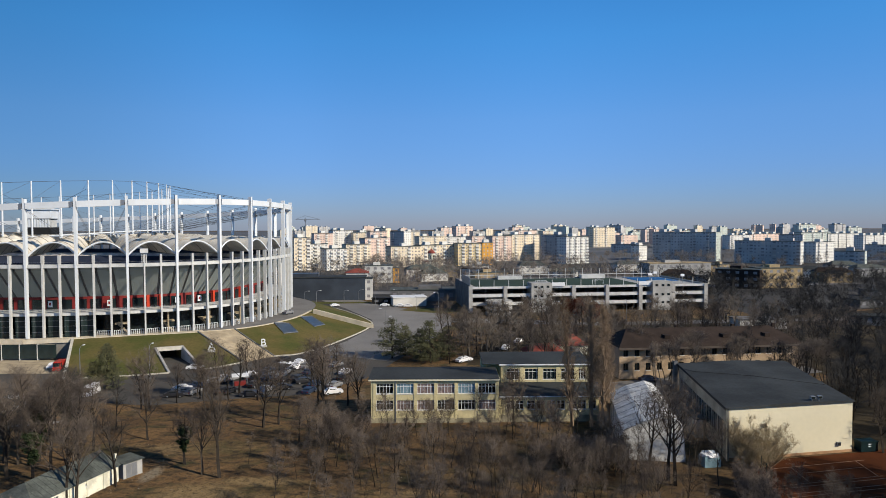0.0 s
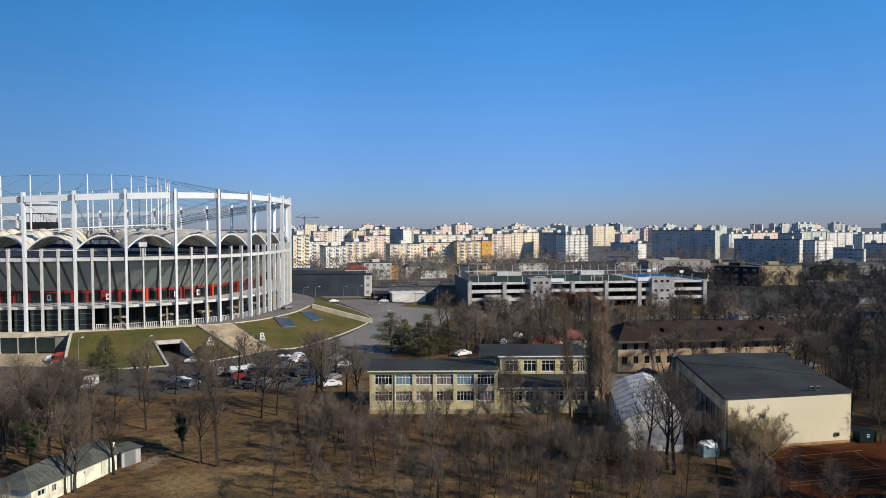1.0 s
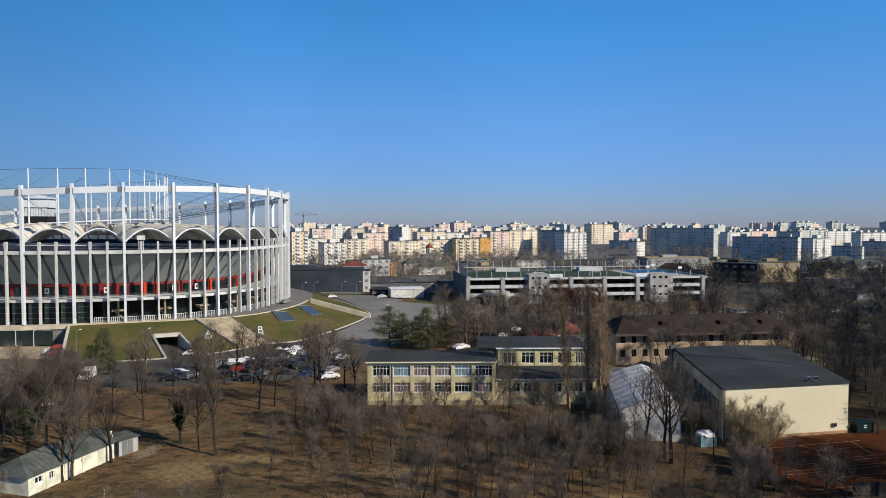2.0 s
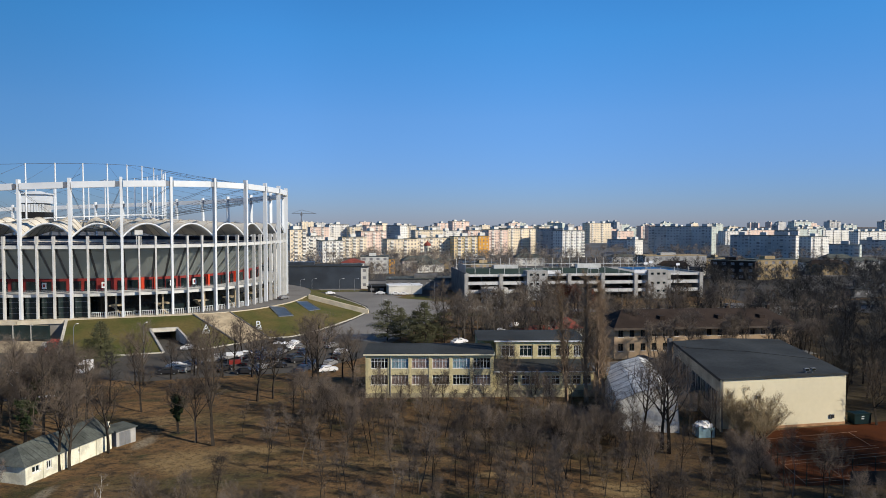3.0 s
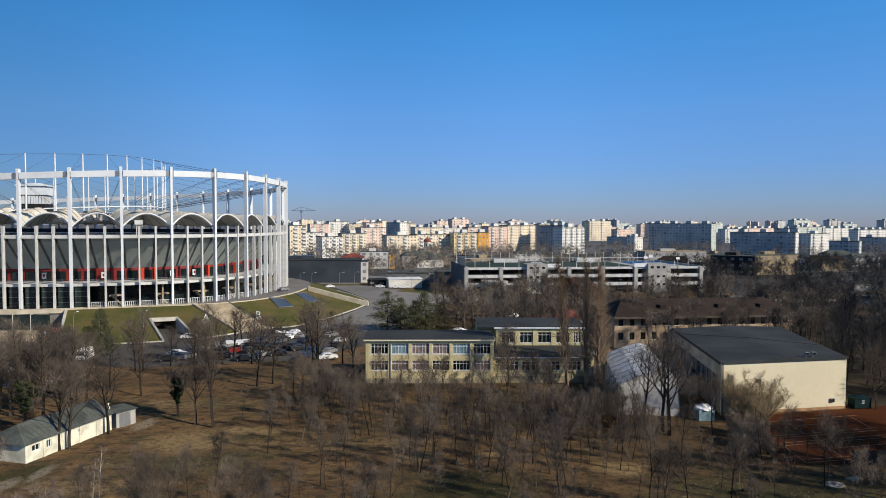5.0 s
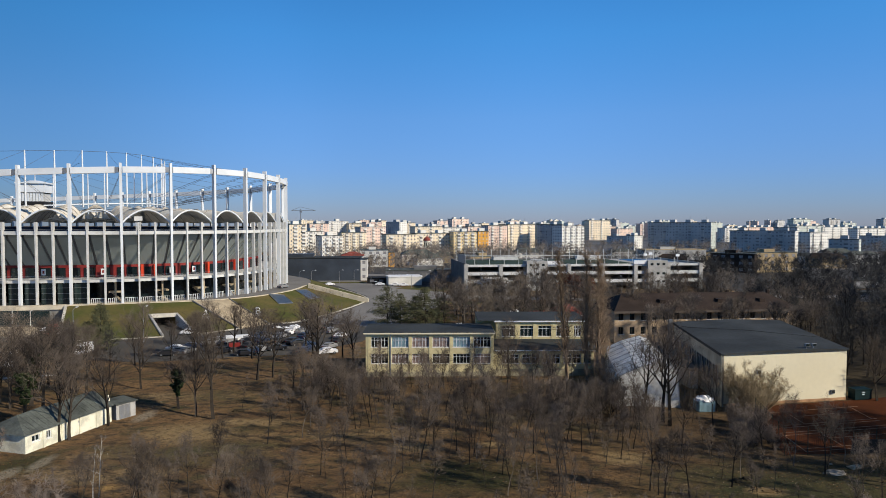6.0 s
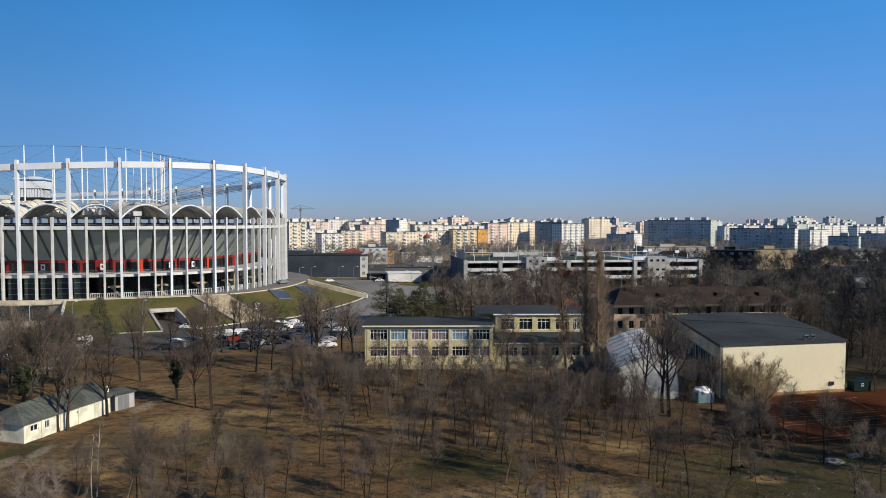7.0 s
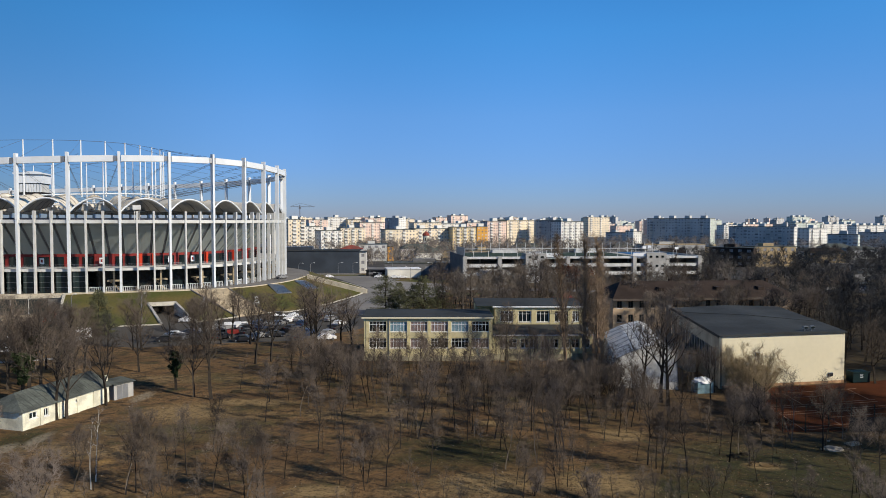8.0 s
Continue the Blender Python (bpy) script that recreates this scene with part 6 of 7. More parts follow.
YOUNG = [tree_kind("young_tree", 100 + i, M_BARK, M_TWIG, "slender bare young tree in the park", h=5.9 + i * .6, r0=0.075 + .010 * i, clear=0.40, limbs=15, spread=0.86, subs=7, twigs=9, twig_len=0.85, twig_r=0.0075, lift=0.85) for i in range(5)]
PALE = [tree_kind("young_tree", 120 + i, M_PALEB, M_TWIG, "slender bare young tree with a pale grey trunk", h=6.4 + i * .8, r0=0.08, clear=0.46, limbs=13, spread=0.8, subs=7, twigs=8, twig_len=0.85, twig_r=0.0075, lift=0.8, sway=0.16) for i in range(3)]
TALL = [tree_kind("bare_tree", 200 + i, M_BARK, M_TWIG, "tall bare broadleaved tree with a spreading crown", h=10.5 + i, r0=0.25 + .02 * i, clear=0.30, limbs=17, spread=0.92, subs=9, twigs=10, twig_len=1.3, twig_r=0.012, lift=0.95) for i in range(4)]
IVYT = tree_kind("ivy_tree", 300, M_BARK, M_TWIG, "bare tree with an ivy-covered trunk", ivy, h=9.0, r0=0.3, clear=0.35, limbs=12, spread=0.9, subs=8, twigs=9, twig_len=1.2, twig_r=0.019, lift=0.5)
BUSH = [tree_kind("bare_shrub", 320 + i, M_BARK, M_SHRUB, "many-stemmed bare shrub with fine twigs", h=3.4 + i, r0=0.045, clear=0.12, limbs=6, spread=0.6, subs=4, twigs=9, twig_len=0.8, twig_r=0.010, lift=0.8, fork=7, wide=0.65) for i in range(2)]
POPLAR = [tree_kind("poplar", 340 + i, M_TWIGR, M_TWIGR, "tall narrow bare poplar with reddish twigs", h=22.0 + 1.5 * i, r0=0.36, clear=0.12, limbs=52, spread=0.27, subs=6, twigs=8, twig_len=1.5, twig_r=0.015, lift=2.3, sway=0.02) for i in range(2)]
TAN = tree_kind("bare_shrub", 330, M_TANT, M_TANT, "broad many-stemmed bare shrub lit by the sun", h=7.4, r0=0.075, clear=0.12, limbs=8, spread=0.62, subs=6, twigs=8, twig_len=0.85, twig_r=0.009, lift=0.75, fork=14, wide=0.95)
SAPLING = [tree_kind("sapling", 400 + i, M_BARK, M_TWIG, "thin upright sapling on the park floor", h=3.2 + i * .6, r0=0.030 + .004 * i, clear=0.3, limbs=9, spread=0.55, subs=4, twigs=4, twig_len=0.6, twig_r=0.007, lift=1.2) for i in range(4)]
BIRCH = tree_kind("birch", 360, M_BIRCH, M_TWIG, "thin white-stemmed birch in the park", h=8.2, r0=0.085, sway=0.04, clear=0.4, limbs=9, spread=0.36, subs=4, twigs=5, twig_len=0.6, twig_r=0.011, lift=0.9)
DARKT = [tree_kind("bare_tree", 370 + i, M_BARK, M_DARKTW, "tall bare tree with twigs darkened for shade", h=11 + i * 1.5, r0=0.24, clear=0.3, limbs=12, spread=0.7, subs=6, twigs=5, twig_len=1.6, twig_r=0.03, lift=1.2) for i in range(2)]
FAR = [tree_kind("bare_tree", 380 + i, M_BARK, M_MIDTW, "bare tree among the gardens and streets", h=9 + i * 1.3, r0=0.2, clear=0.2, limbs=12, spread=0.9, subs=6, twigs=5, twig_len=1.7, twig_r=0.034, lift=0.8) for i in range(3)]

CLEAR = [tree_kind("bare_tree", 386 + i, M_BARK, M_MIDTW, "tall bare tree with a long clear trunk", h=11.0 + i, r0=0.19, clear=0.52, limbs=11, spread=0.75, subs=6, twigs=6, twig_len=1.4, twig_r=0.02, lift=1.0, sway=0.14) for i in range(2)]

LOW = [tree_kind("bare_tree", 390 + i, M_BARK, M_TWIG, "bare tree in the far gardens", h=8.5 + i * 1.2, r0=0.2, clear=0.15, limbs=9, spread=0.95, subs=5, twigs=4, twig_len=1.9, twig_r=0.06, lift=0.9, plain=True) for i in range(3)]

MINI = [tree_kind("bare_tree", 395 + i, M_BARK, M_TWIG, "bare tree in the far gardens", h=9.0 + i * 1.3, r0=0.2, clear=0.12, limbs=9, spread=0.95, subs=4, twigs=4, twig_len=2.2, twig_r=0.055, lift=0.9, plain=True) for i in range(3)]


def pine(seed, h, wide, label, bare=0.12):
    """A conifer: leader, drooping whorls of boughs, many small needle tufts."""
    r = random.Random(seed)
    wood, nd = Sticks(), Sticks()
    wood.add(Vector((0, 0, -.1)), Vector((0, 0, h * .96)), 0.22, 0.03)
    lv = int(h * 2.2)
    for k in range(lv):
        s = bare + (0.98 - bare) * k / lv
        full = wide * (1 - ((s - 0.3) / 0.7) ** 1.3 if s > 0.3 else 0.65 + s) ** 0.85
        if r.random() < 0.22:
            continue
        for j in range(6):
            a = j * 1.047 + k * .9 + r.uniform(-.4, .4)
            ln = full * r.uniform(.45, 1.2) + 0.2
            d = Vector((math.cos(a), math.sin(a), r.uniform(-.15, .3)))
            p = Vector((0, 0, s * h))
            e = p + d * ln
            wood.add(p, e, 0.05, 0.012)
            for q in range(int(9 + ln * 16)):
                c = p.lerp(e, 0.3 + 0.75 * r.random()) + rvec(r) * 0.35
                n1 = rvec(r) * r.uniform(.12, .24)
                nd.leaf(c, n1, n1.orthogonal().normalized() * 0.06)
    t = thing("pine_tree", pose(0, 0, -60), label, "tree")
    for nm, me in (("trunk", wood.mesh("trunk", M_BARK)), ("crown", nd.mesh("crown", M_NEEDLE))):
        o = new(nm, me)
        o.parent = t
    return t




def dry_leaves(t, kw):
    r = random.Random(6)
    s = Sticks()
    for i in range(5200):
        d = rvec(r) * (r.random() ** .4)
        p = Vector((d.x * 3.0, d.y * 3.0, kw["h"] * .62 + d.z * kw["h"] * .36))
        if noise.noise(p * .7) < -.05:
            continue
        n1 = rvec(r) * 0.16
        s.leaf(p, n1, n1.orthogonal().normalized() * 0.14)
    o = new("dry_foliage", s.mesh("dry_foliage", M_RUSSET))
    o.parent = t
    tagged(o, "rust-red withered leaves")


RUSSET = tree_kind("russet_tree", 410, M_BARK, M_TWIG, "tree that keeps its rust-red withered leaves", dry_leaves, h=10.0, r0=0.25, clear=0.25, limbs=12, spread=0.7, subs=6, twigs=5, twig_len=1.2, twig_r=0.02, lift=0.9)
PINES = [pine(1, 9.5, 3.0, "dark green pine beside the lawn bank"), pine(2, 9.8, 4.6, "broad olive-green pine behind the school", 0.08)]

rt = random.Random(77)
TEMPLATES = [*PALE, *CLEAR, TAN, RUSSET, *SAPLING, *YOUNG, *DARKT, *TALL, IVYT, *BUSH, *POPLAR, BIRCH, *FAR, *LOW, *MINI, *PINES]


def plant(t, x, y, size=1.0, group=""):
    m = pose(x, y, 0, rt.uniform(-3, 3), rt.uniform(-3, 3), rt.uniform(0, 360))
    o = copy_thing(t, m)
    o.scale = (size, size, size * rt.uniform(.92, 1.08))
    if group:
        tagged(o, group=group)
    return o


PARK = [(-12.9, 91.1), (-13.7, 77.5), (-18.5, 91.1), (-18.3, 96.2), (-7.4, 68.0), (-7.0, 67.7), (-11.4, 82.9), (-4.2, 77.9), (-0.6, 69.8), (-5.0, 66.8), (-3.1, 81.6), (-2.2, 81.6), (-15.6, 68.9), (-18.2, 64.4), (-16.4, 64.1), (-5.3, 81.2), (-5.0, 96.2), (-8.7, 97.4), (7.4, 77.5), (8.0, 74.1), (8.7, 73.1), (7.4, 71.4), (11.1, 73.4), (13.5, 71.4), (14.7, 76.7)]
PARK += [(13.6, 74.8), (14.0, 79.0), (12.0, 84.6), (22.5, 82.4), (24.1, 90.0), (25.2, 95.5), (3.5, 96.8), (4.5, 84.7), (23.0, 72.7), (23.6, 71.5), (23.7, 70.1), (26.6, 70.5), (32.4, 73.6), (34.6, 76.3), (39.4, 80.8), (44.7, 77.0), (42.6, 80.0), (49.4, 81.2), (43.7, 68.3), (46.0, 68.9), (39.3, 95.8), (-21.9, 65.5), (-27.2, 64.4), (-30.1, 64.9), (-35.5, 65.5)]
PARK += [(4.7, 82.6), (2.3, 85.6), (-2.3, 82.2), (-27.8, 65.6), (-26.7, 67.0), (-26.1, 70.1), (-25.6, 77.0), (-21.0, 70.8), (-19.0, 67.7), (-37.4, 69.3), (-30.0, 64.8), (-29.2, 65.2), (46.1, 79.0), (43.4, 82.0)]
for x, y in PARK:
    plant(rt.choice(YOUNG + PALE), x, y, rt.uniform(.85, 1.1), "young park trees")
for i in range(140):
    x, y = rt.uniform(-26, 31), rt.uniform(80, 123)
    if x < -12 and y < 100 and rt.random() < .6:
        continue
    plant(rt.choice(YOUNG), x, y, rt.uniform(.75, 1.1), "young park trees")
for i in range(230):
    x, y = rt.uniform(-34, 44), 58 + 62 * rt.random() ** 1.2
    if x < -14 and 80 < y < 104:
        continue
    plant(rt.choice(SAPLING), x, y, rt.uniform(.7, 1.25), "saplings")
# thickets before the tent, beside the court and beside the school
for i in range(16):
    plant(rt.choice(BUSH), rt.uniform(18, 28), rt.uniform(97, 106), rt.uniform(1.0, 1.35), "thicket shrubs")
for i in range(16):
    y = rt.uniform(86, 98)
    plant(rt.choice(BUSH), 43.4 + (y - 84) * .2 + rt.uniform(-4.2, -.2), y, rt.uniform(.6, 1.0), "thicket shrubs")
for i in range(9):
    plant(rt.choice(BUSH), rt.uniform(-20, -8), rt.uniform(110, 124), rt.uniform(.8, 1.3), "thicket shrubs")
plant(BUSH[1], -38.6, 64.8, 1.3, "thicket shrubs")
plant(BUSH[0], 9.5, 64.4, .8, "thicket shrubs")
for x, y in ((-55.5, 84.0), (-54.6, 80.6), (-56.5, 78.6)):
    plant(BUSH[1], x, y, .8, "thicket shrubs")
for i in range(22):
    x, y = rt.uniform(-30, 45), rt.uniform(52, 68)
    plant(rt.choice(YOUNG), x, y, rt.uniform(.55, .8), "young park trees")
for x, y in ((-36.6, 101.2), (-33.5, 99.9), (-50.6, 89.6), (-33.6, 124.9), (-31.2, 126.9), (-22.6, 126.9), (13.0, 125.6), (31.8, 103.4), (32.9, 97.9), (33.2, 96.1), (-57.8, 105.6), (-59.8, 102.2), (-62.2, 138.0), (-59.9, 136.8), (-45, 130), (-52, 118), (-26, 139), (-20, 140), (-17, 134), (-72, 128), (-66, 118), (-78, 112)):
    plant(rt.choice(TALL), x, y, rt.uniform(.88, 1.15), "tall park trees")
for x, y, s in ((-47.4, 96.6, 1.0), (-49.6, 90.2, 1.05), (-66.0, 101.0, 1.15), (-58.5, 112.0, 1.1), (-72, 116, 1.2)):
    plant(TALL[1], x, y, s, "tall park trees")
plant(TALL[0], 71.8, 109.6, .95, "tall park trees")
for i in range(13):
    plant(rt.choice(DARKT), rt.uniform(-84, -60), rt.uniform(98, 126), rt.uniform(.75, 1.0), "dark park trees")
for x, y, s in ((-61, 99.5, 1.1), (-40.8, 105.6, .95), (-66.9, 119.2, 1.25), (-64.7, 107.1, 1.2)):
    plant(IVYT, x, y, s, "ivy trees")
for x, y, s in ((48.2, 103.2, 1.1), (51.0, 104.2, .85), (46.9, 103.9, .8)):
    plant(TAN, x, y, s, "shrubs by the court")
for x, y in ((14.5, 63.5), (-36, 60), (40, 60), (24, 101), (20, 104), (27, 99), (30, 94)):
    plant(rt.choice(BUSH), x, y, rt.uniform(.8, 1.2), "bare shrubs")
for x, y, s in ((46.6, 102.9, 1.25), (48.3, 101.9, 1.3), (50.0, 102.8, 1.2), (47.4, 104.4, 1.4)):
    plant(TAN, x, y, s * .55, "shrubs by the court")
# unseen trees added right of the view to cast shade on the court
for x, y in ((66, 87), (68, 90), (71, 93), (74, 97), (70, 86), (75, 91), (77, 95), (73, 88.5)):
    plant(rt.choice(TALL), x, y, rt.uniform(.95, 1.15), "right trees")
plant(BIRCH, -34.0, 66.1, 1.0, "birches")
plant(BIRCH, -34.6, 68.1, 1.05, "birches")
for x, y, s in ((23.9, 124.6, 1.10), (27.4, 124.6, 1.13), (29.2, 123.6, 1.17), (30.9, 125.6, 1.02)):
    plant(rt.choice(POPLAR), x, y, s, "poplars")
plant(PINES[0], -77.5, 155.0, 1.2)
plant(PINES[1], -80.0, 154.0, .75)
plant(PINES[1], -75.8, 154.4, .6)
for x, y, s in ((46.5, 252, 1.15), (51.5, 256, 1.05), (55.5, 251, .9)):
    plant(RUSSET, x, y, s, "russet trees")
for x, y, s in ((38.8, 103.9, .95), (40.6, 104.6, .9), (42.9, 103.4, 1.0), (37.6, 103.2, .85)):
    plant(rt.choice(YOUNG[3:]), x, y, s * .92, "trees before the tent")
for x, y, s in ((-14.5, 190, 1.15), (-11.0, 193, .95), (-3.5, 183, 1.2), (1.0, 187, .95), (-6.5, 186, .9)):
    plant(PINES[1], x, y, s, "pines")
for i in range(34):
    plant(rt.choice(CLEAR), rt.uniform(47, 92), rt.uniform(148, 161), rt.uniform(.8, 1.1), "barracks trees")
# trees round the school, hall and barracks
for i in range(30):
    x, y = rt.uniform(-4, 42), rt.uniform(165, 235)
    plant(rt.choice(TALL[:1] + FAR), x, y, rt.uniform(.9, 1.35), "mid trees")
for i in range(60):
    x, y = rt.uniform(40, 140), rt.uniform(150, 260)
    if y > 160 + (x - 42) * .33 or y < 152 + (x - 42) * .2:
        plant(rt.choice(TALL[:1] + FAR), x, y, rt.uniform(.8, 1.2), "mid trees")
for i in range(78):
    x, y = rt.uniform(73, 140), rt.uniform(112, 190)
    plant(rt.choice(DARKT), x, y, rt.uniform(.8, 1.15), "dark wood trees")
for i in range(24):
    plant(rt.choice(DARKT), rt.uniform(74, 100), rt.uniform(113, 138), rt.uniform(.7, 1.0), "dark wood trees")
# more trees added just outside the view, only their shadows reach into it
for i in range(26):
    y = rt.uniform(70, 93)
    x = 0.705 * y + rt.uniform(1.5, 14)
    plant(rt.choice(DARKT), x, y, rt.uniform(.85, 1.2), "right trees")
for i in range(16):
    x, y = rt.uniform(-60, -22), rt.uniform(140, 166)
    if y < 150 or rt.random() < .5:
        plant(rt.choice(TALL), x, y, rt.uniform(.7, .95), "street trees")
for i in range(20):
    plant(rt.choice(TALL[:2] + FAR[:1]), rt.uniform(-100, -58), rt.uniform(92, 134), rt.uniform(.7, 1.0), "left trees")
# far woods and street trees as one mass of bare crowns
masses = {"far_trees": ([], []), "wood_trees": ([], []), "right_wood": ([], [])}
MASS = {"far_trees": (M_FARTWIG, "mass of bare winter trees between the far houses"), "wood_trees": (M_NEARTW, "dense bare winter wood beside the garage"), "right_wood": (M_DARKTW, "bare winter wood in the far park, darkened for shade")}
src = [[(np.array([v.co[:] for v in c.data.vertices]), [tuple(p.vertices) for p in c.data.polygons]) for c in sorted(t.children, key=lambda o: o.name, reverse=True)] for t in LOW]
src2 = [[(np.array([v.co[:] for v in c.data.vertices]), [tuple(p.vertices) for p in c.data.polygons]) for c in t.children if c.name.startswith("crown")] for t in MINI]
rf = random.Random(9)
STRETCHES = [((-330, 800), (640, 1000))] * 2 + [((-70, 110), (350, 600))] * 3 + [((-130, 420), (345, 720))] * 6 + [((105, 330), (175, 430))] * 6 + [((4, 60), (180, 250)), ((40, 150), (195, 255))]
for i in range(1750):
    (xa, xb), (ya, yb) = STRETCHES[i % len(STRETCHES)]
    x, y = rf.uniform(xa, xb), rf.uniform(ya, yb)
    if abs(x / y) > 0.70 or 5 < x < 122 and 272 < y < 345 or 36 < x < 104 and y < 200 or -75 < x < 0 and y < 345 or x < -40 and y < 384:
        continue
    if y < 270 and x < 125 and i % 2:
        continue
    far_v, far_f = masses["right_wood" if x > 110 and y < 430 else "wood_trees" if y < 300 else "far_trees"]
    s, a = rf.uniform(.75, 1.15) if y < 270 and x < 125 else rf.uniform(.7, 1.15), rf.uniform(0, 6.28)
    ca_, sa_ = math.cos(a) * s, math.sin(a) * s
    for vv, ff in (src[rf.randrange(3)] if y < 270 and x < 130 else src2[rf.randrange(3)]):
        n = len(far_v)
        far_v += [(x + p[0] * ca_ - p[1] * sa_, y + p[0] * sa_ + p[1] * ca_, p[2] * s) for p in vv]
        far_f += [tuple(n + j for j in q) for q in ff]
for nm, (far_v, far_f) in masses.items():
    me = bpy.data.meshes.new(nm)
    me.from_pydata(far_v, [], far_f)
    me.materials.append(MASS[nm][0])
    tagged(new(nm, me), MASS[nm][1], "trees", "", "stuff")
for t in TEMPLATES:
    for o in (*t.children_recursive, t):
        bpy.data.objects.remove(o)


# ---- vehicles ----
def car(colour, label, l=4.3, w=1.75, h=1.45, van=False):
    """Body with a cabin, glass, four wheels with rims, head and tail lamps."""
    t = thing("van" if van else "car", pose(0, 0, -80), label, "van" if van else "car", "parked vehicles")
    prof = [(0, .35), (l, .35), (l, .85), (l * .97, .95), (l * .80, 1.0), (l * .66, h), (l * .28, h), (l * .12, 1.0), (0, .92)]
    if van:
        prof = [(0, .4), (l, .4), (l, 1.0), (l * .93, 1.15), (l * .80, h), (0.05, h), (0, 1.2)]
    bm = bmesh.new()
    a = [bm.verts.new((x - l / 2, -w / 2 * (0.86 if z > 1.02 else 1), z)) for x, z in prof]
    b = [bm.verts.new((x - l / 2, w / 2 * (0.86 if z > 1.02 else 1), z)) for x, z in prof]
    bm.faces.new(a)
    bm.faces.new(b[::-1])
    n = len(prof)
    for i in range(n):
        j = (i + 1) % n
        bm.faces.new((a[j], a[i], b[i], b[j]))
    part("body", bm, colour, t)
    bm = bmesh.new()
    zt, zb = h - .12, 1.05
    if van:
        quad_box(bm, l * .22, l * .34, -w / 2 - .0, w / 2 + .0, zb + .1, zt - .15)
        quad_box(bm, l * .36, l * .42, -w * .36, w * .36, zb + .12, zt - .2)
    else:
        quad_box(bm, -l * .2, l * .14, -w / 2 * .95, w / 2 * .95, zb, zt)
        quad_box(bm, l * .15, l * .235, -w * .38, w * .38, zb, zt - .1)
        quad_box(bm, -l * .33, -l * .25, -w * .38, w * .38, zb, zt - .1)
    part("window_glass", bm, M_DGLASS, t)
    for x in (-l * .31, l * .31):
        for y in (-w / 2 + .1, w / 2 - .1):
            wh = part("wheel", tube(bmesh.new(), (x, y - .11, .31), (x, y + .11, .31), .31, .31, 12), M_BLACK, t)
            part("rim", tube(bmesh.new(), (x, y - .12, .31), (x, y + .12, .31), .18, .18, 8), M_METAL, wh)
    for y in (-w * .36, w * .36):
        part("headlight", boxes((l / 2 - .02, l / 2 + .02, y - .15, y + .15, .66, .82)), M_FRAME, t)
        part("tail_light", boxes((-l / 2 - .02, -l / 2 + .02, y - .15, y + .15, .66, .84)), M_RED, t)
    return t


PAINT = [mat("white_car_paint", (0.72, 0.72, 0.72), 0.4, 0.05, spec=0.3), mat("black_car_paint", (0.03, 0.03, 0.033), 0.4, 0.1, spec=0.25), mat("blue_car_paint", (0.025, 0.04, 0.075), 0.4, 0.1, spec=0.25), mat("silver_car_paint", (0.22, 0.22, 0.22), 0.45, 0.1, spec=0.3), mat("red_car_paint", (0.38, 0.03, 0.02), 0.4, 0.1)]
CARS = [car(PAINT[0], "white hatchback car parked on asphalt"), car(PAINT[1], "black car parked on asphalt"), car(PAINT[2], "dark blue car parked on asphalt"), car(PAINT[3], "silver car parked on asphalt"), car(PAINT[4], "red car parked on asphalt")]
VAN = car(PAINT[0], "white delivery van on the asphalt", 5.4, 2.0, 2.4, True)
REDT = car(PAINT[4], "red box van by the terrace wall", 5.2, 2.0, 2.5, True)
rc = random.Random(3)
for x, y, k, a in ((-59.5, 153, 0, 10), (-57, 156, 2, 15), (-59, 147.5, 1, 8), (-38.6, 175, 0, 70), (-36, 177, 3, 68), (-44.2, 186, 1, 75), (-32.4, 171.6, 1, 70), (-28.4, 178.4, 3, 60), (-47.6, 166.7, 0, 30), (-44.7, 171.8, 2, 60), (-36.9, 153.9, 1, 15), (-42.5, 147.8, 1, 5), (-57.6, 150, 3, 12), (-64.8, 175.6, 0, 5), (5.8, 185, 0, 20), (-39.6, 171.7, 1, 70), (-39, 182, 0, 75), (-50.2, 312, 0, 20), (-56.4, 245.4, 3, 62), (-24.6, 149.5, 0, 20), (-33, 160, 1, 20), (-42, 166, 3, 60), (-34.5, 182, 2, 70), (-31, 185, 1, 72), (-54, 160, 3, 20)):
    copy_thing(CARS[k], pose(x, y, 5.42 if (x, y) == (-56.4, 245.4) else 0.05, 0, 0, a + rc.uniform(-6, 6)))
for i in range(26):
    x, y = rc.uniform(-58, -26), rc.choice((150.5, 156.5, 163, 169))
    copy_thing(CARS[rc.choice((1, 1, 1, 2, 2, 3, 3, 0))], pose(x + (y - 150) * .3, y + rc.uniform(-1, 1), 0.05, 0, 0, 72 + rc.uniform(-8, 8)))
for x, y, a in ((-19.8, 318, 0), (-16, 317, 5), (-27, 320, 0)):
    copy_thing(CARS[0], pose(x, y - 8, 0.05, 0, 0, a))
copy_thing(VAN, pose(-78.2, 149.2, 0.05, 0, 0, -84))
copy_thing(CARS[2], pose(48.8, 160.4, 0.05, 0, 0, 8))
for x, y, a in ((5.3, 184.1, 40), (18.7, 202.6, 70), (23.9, 214.2, 66)):
    copy_thing(CARS[0], pose(x, y, 0.05, 0, 0, a))
copy_thing(REDT, pose(-100.1, 175.5, 0.08, 0, 0, -78))
copy_thing(CARS[0], pose(-103.5, 178.5, 0.08, 0, 0, -80))
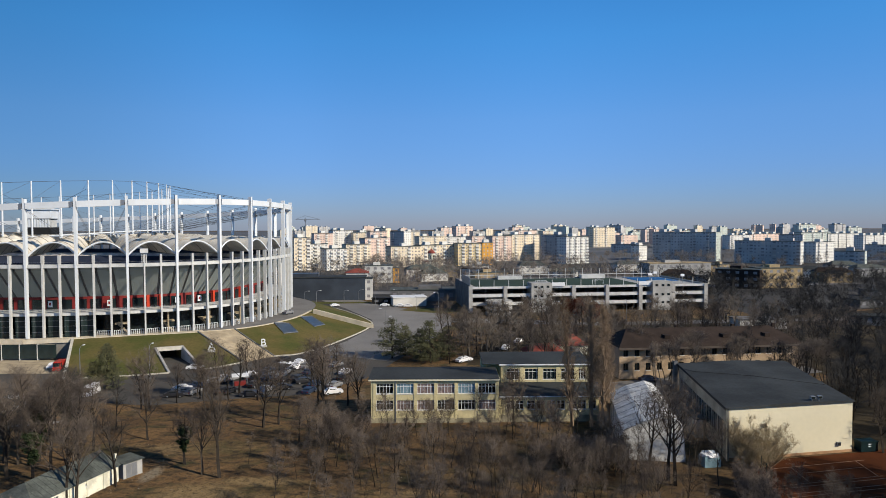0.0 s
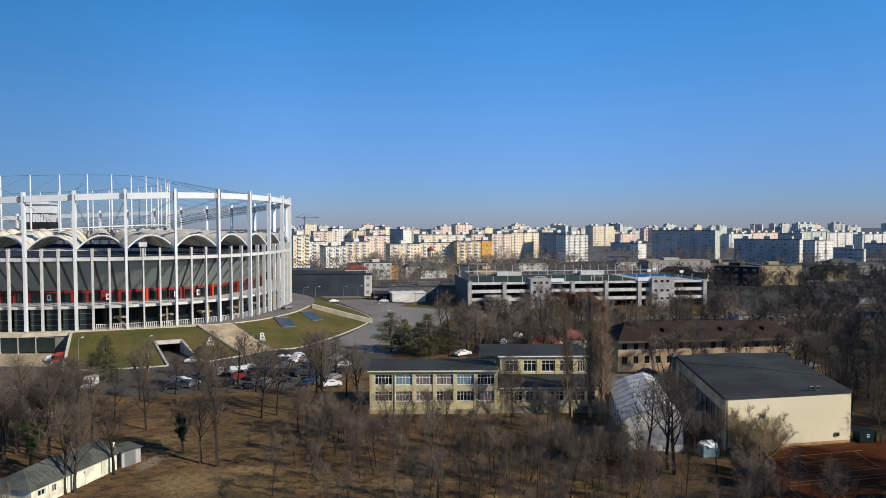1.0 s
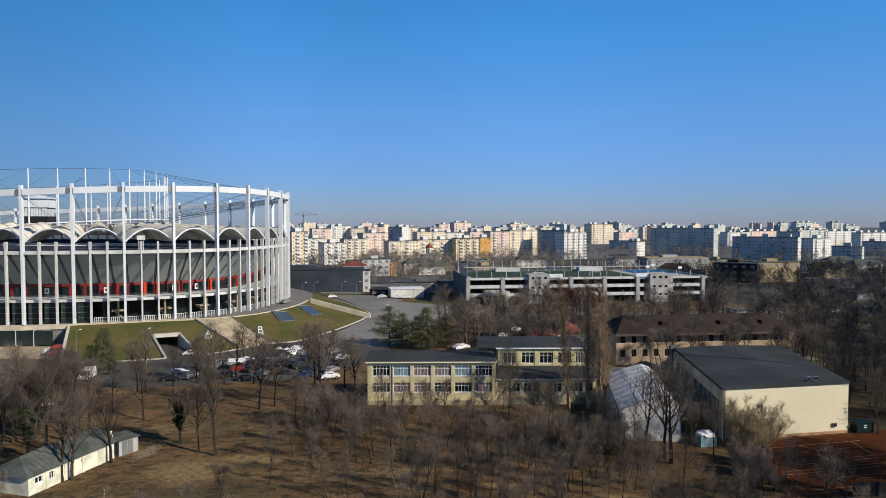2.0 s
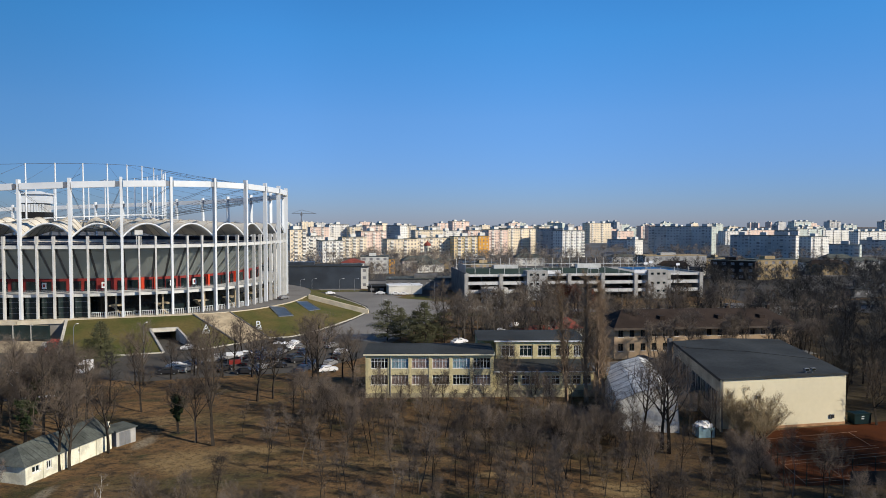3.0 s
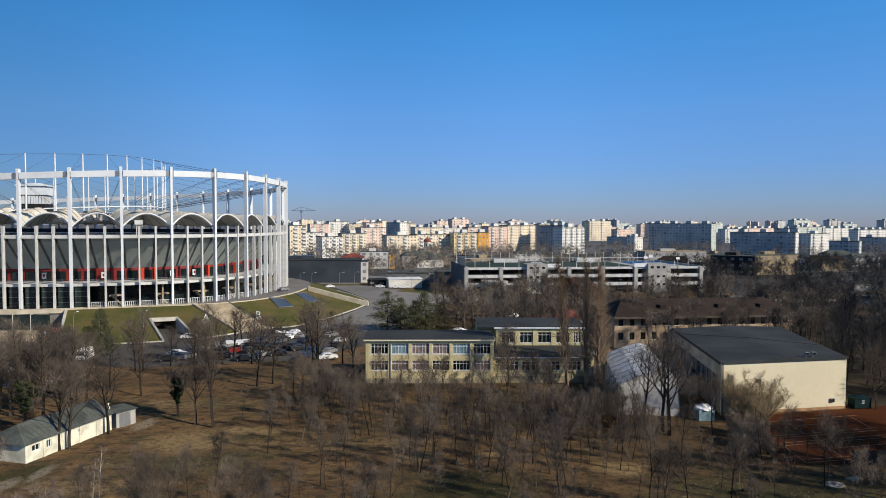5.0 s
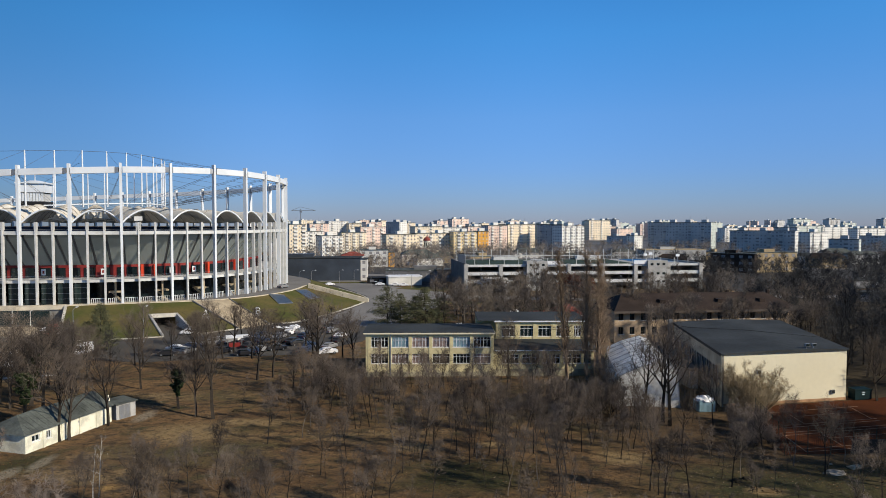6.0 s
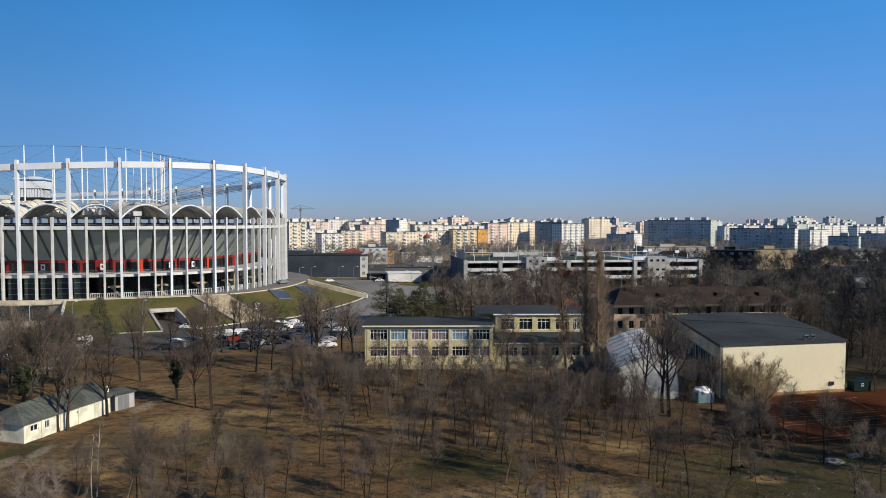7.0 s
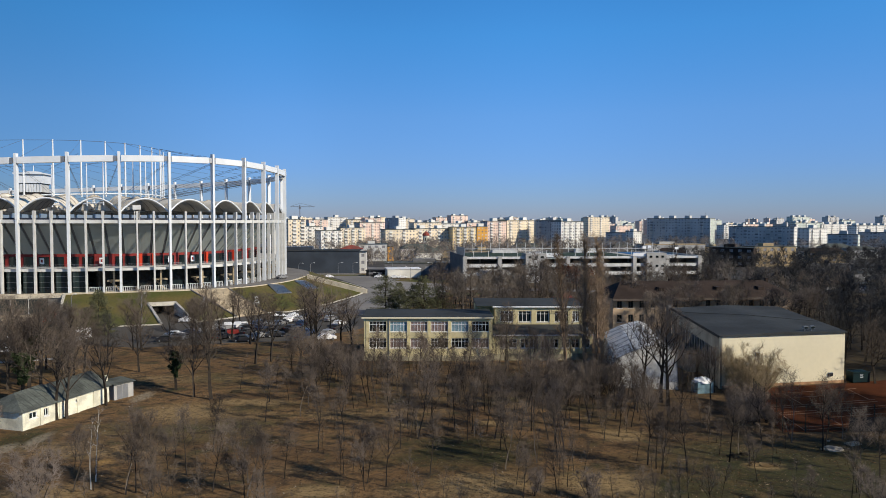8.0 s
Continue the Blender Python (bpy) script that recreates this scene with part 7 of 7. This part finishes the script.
for t in (*CARS, VAN, REDT):
    for o in (*t.children_recursive, t):
        bpy.data.objects.remove(o)


# ---- leaves, straw and litter on the ground ----
rl = random.Random(31)
straw, litter = Sticks(), Sticks()
for i in range(26000):
    y = 48 + 75 * rl.random() ** 1.3
    x = rl.uniform(-0.66, 0.66) * y
    if x > 45 and y > 85 or noise.noise(Vector((x * .12, y * .12, 3))) < -0.12:
        continue
    p = Vector((x, y, 0.0))
    n1 = Vector((rl.uniform(-1, 1), rl.uniform(-1, 1), 0)).normalized() * rl.uniform(.05, .14)
    if rl.random() < 0.55:
        straw.spike(p, p + Vector((rl.uniform(-.12, .12), rl.uniform(-.12, .12), rl.uniform(.12, .32))), 0.022)
    else:
        straw.leaf(p + Vector((0, 0, 0.03)), n1, Vector((-n1.y, n1.x, rl.uniform(-.05, .05))) * 0.7)
for i in range(260):
    y = 52 + 60 * rl.random()
    x = rl.uniform(-0.5, 0.62) * y
    n1 = Vector((rl.uniform(-1, 1), rl.uniform(-1, 1), .3)).normalized() * rl.uniform(.04, .12)
    litter.leaf(Vector((x, y, 0.06)), n1, n1.orthogonal().normalized() * 0.06)
tagged(new("leaf_litter", straw.mesh("leaf_litter", M_LEAFB)), "dead leaves and dry grass tufts on the park floor", "leaves", "", "stuff")
tagged(new("paper_litter", litter.mesh("paper_litter", M_RUBBLE)), "scraps of pale litter on the park floor", "litter", "", "stuff")

pale = Sticks()
for i in range(9000):
    y = 50 + 72 * rl.random() ** 1.2
    x = rl.uniform(-0.62, 0.62) * y
    if x > 45 and y > 85 or noise.noise(Vector((x * .3, y * .3, 9))) < 0.02:
        continue
    n1 = Vector((rl.uniform(-1, 1), rl.uniform(-1, 1), rl.uniform(-.3, .3))).normalized() * rl.uniform(.04, .10)
    pale.leaf(Vector((x, y, 0.05)), n1, Vector((-n1.y, n1.x, rl.uniform(-.03, .03))) * 0.7)
tagged(new("dry_leaves", pale.mesh("dry_leaves", M_PALEL)), "pale dry leaves scattered on the park floor", "leaves", "", "stuff")
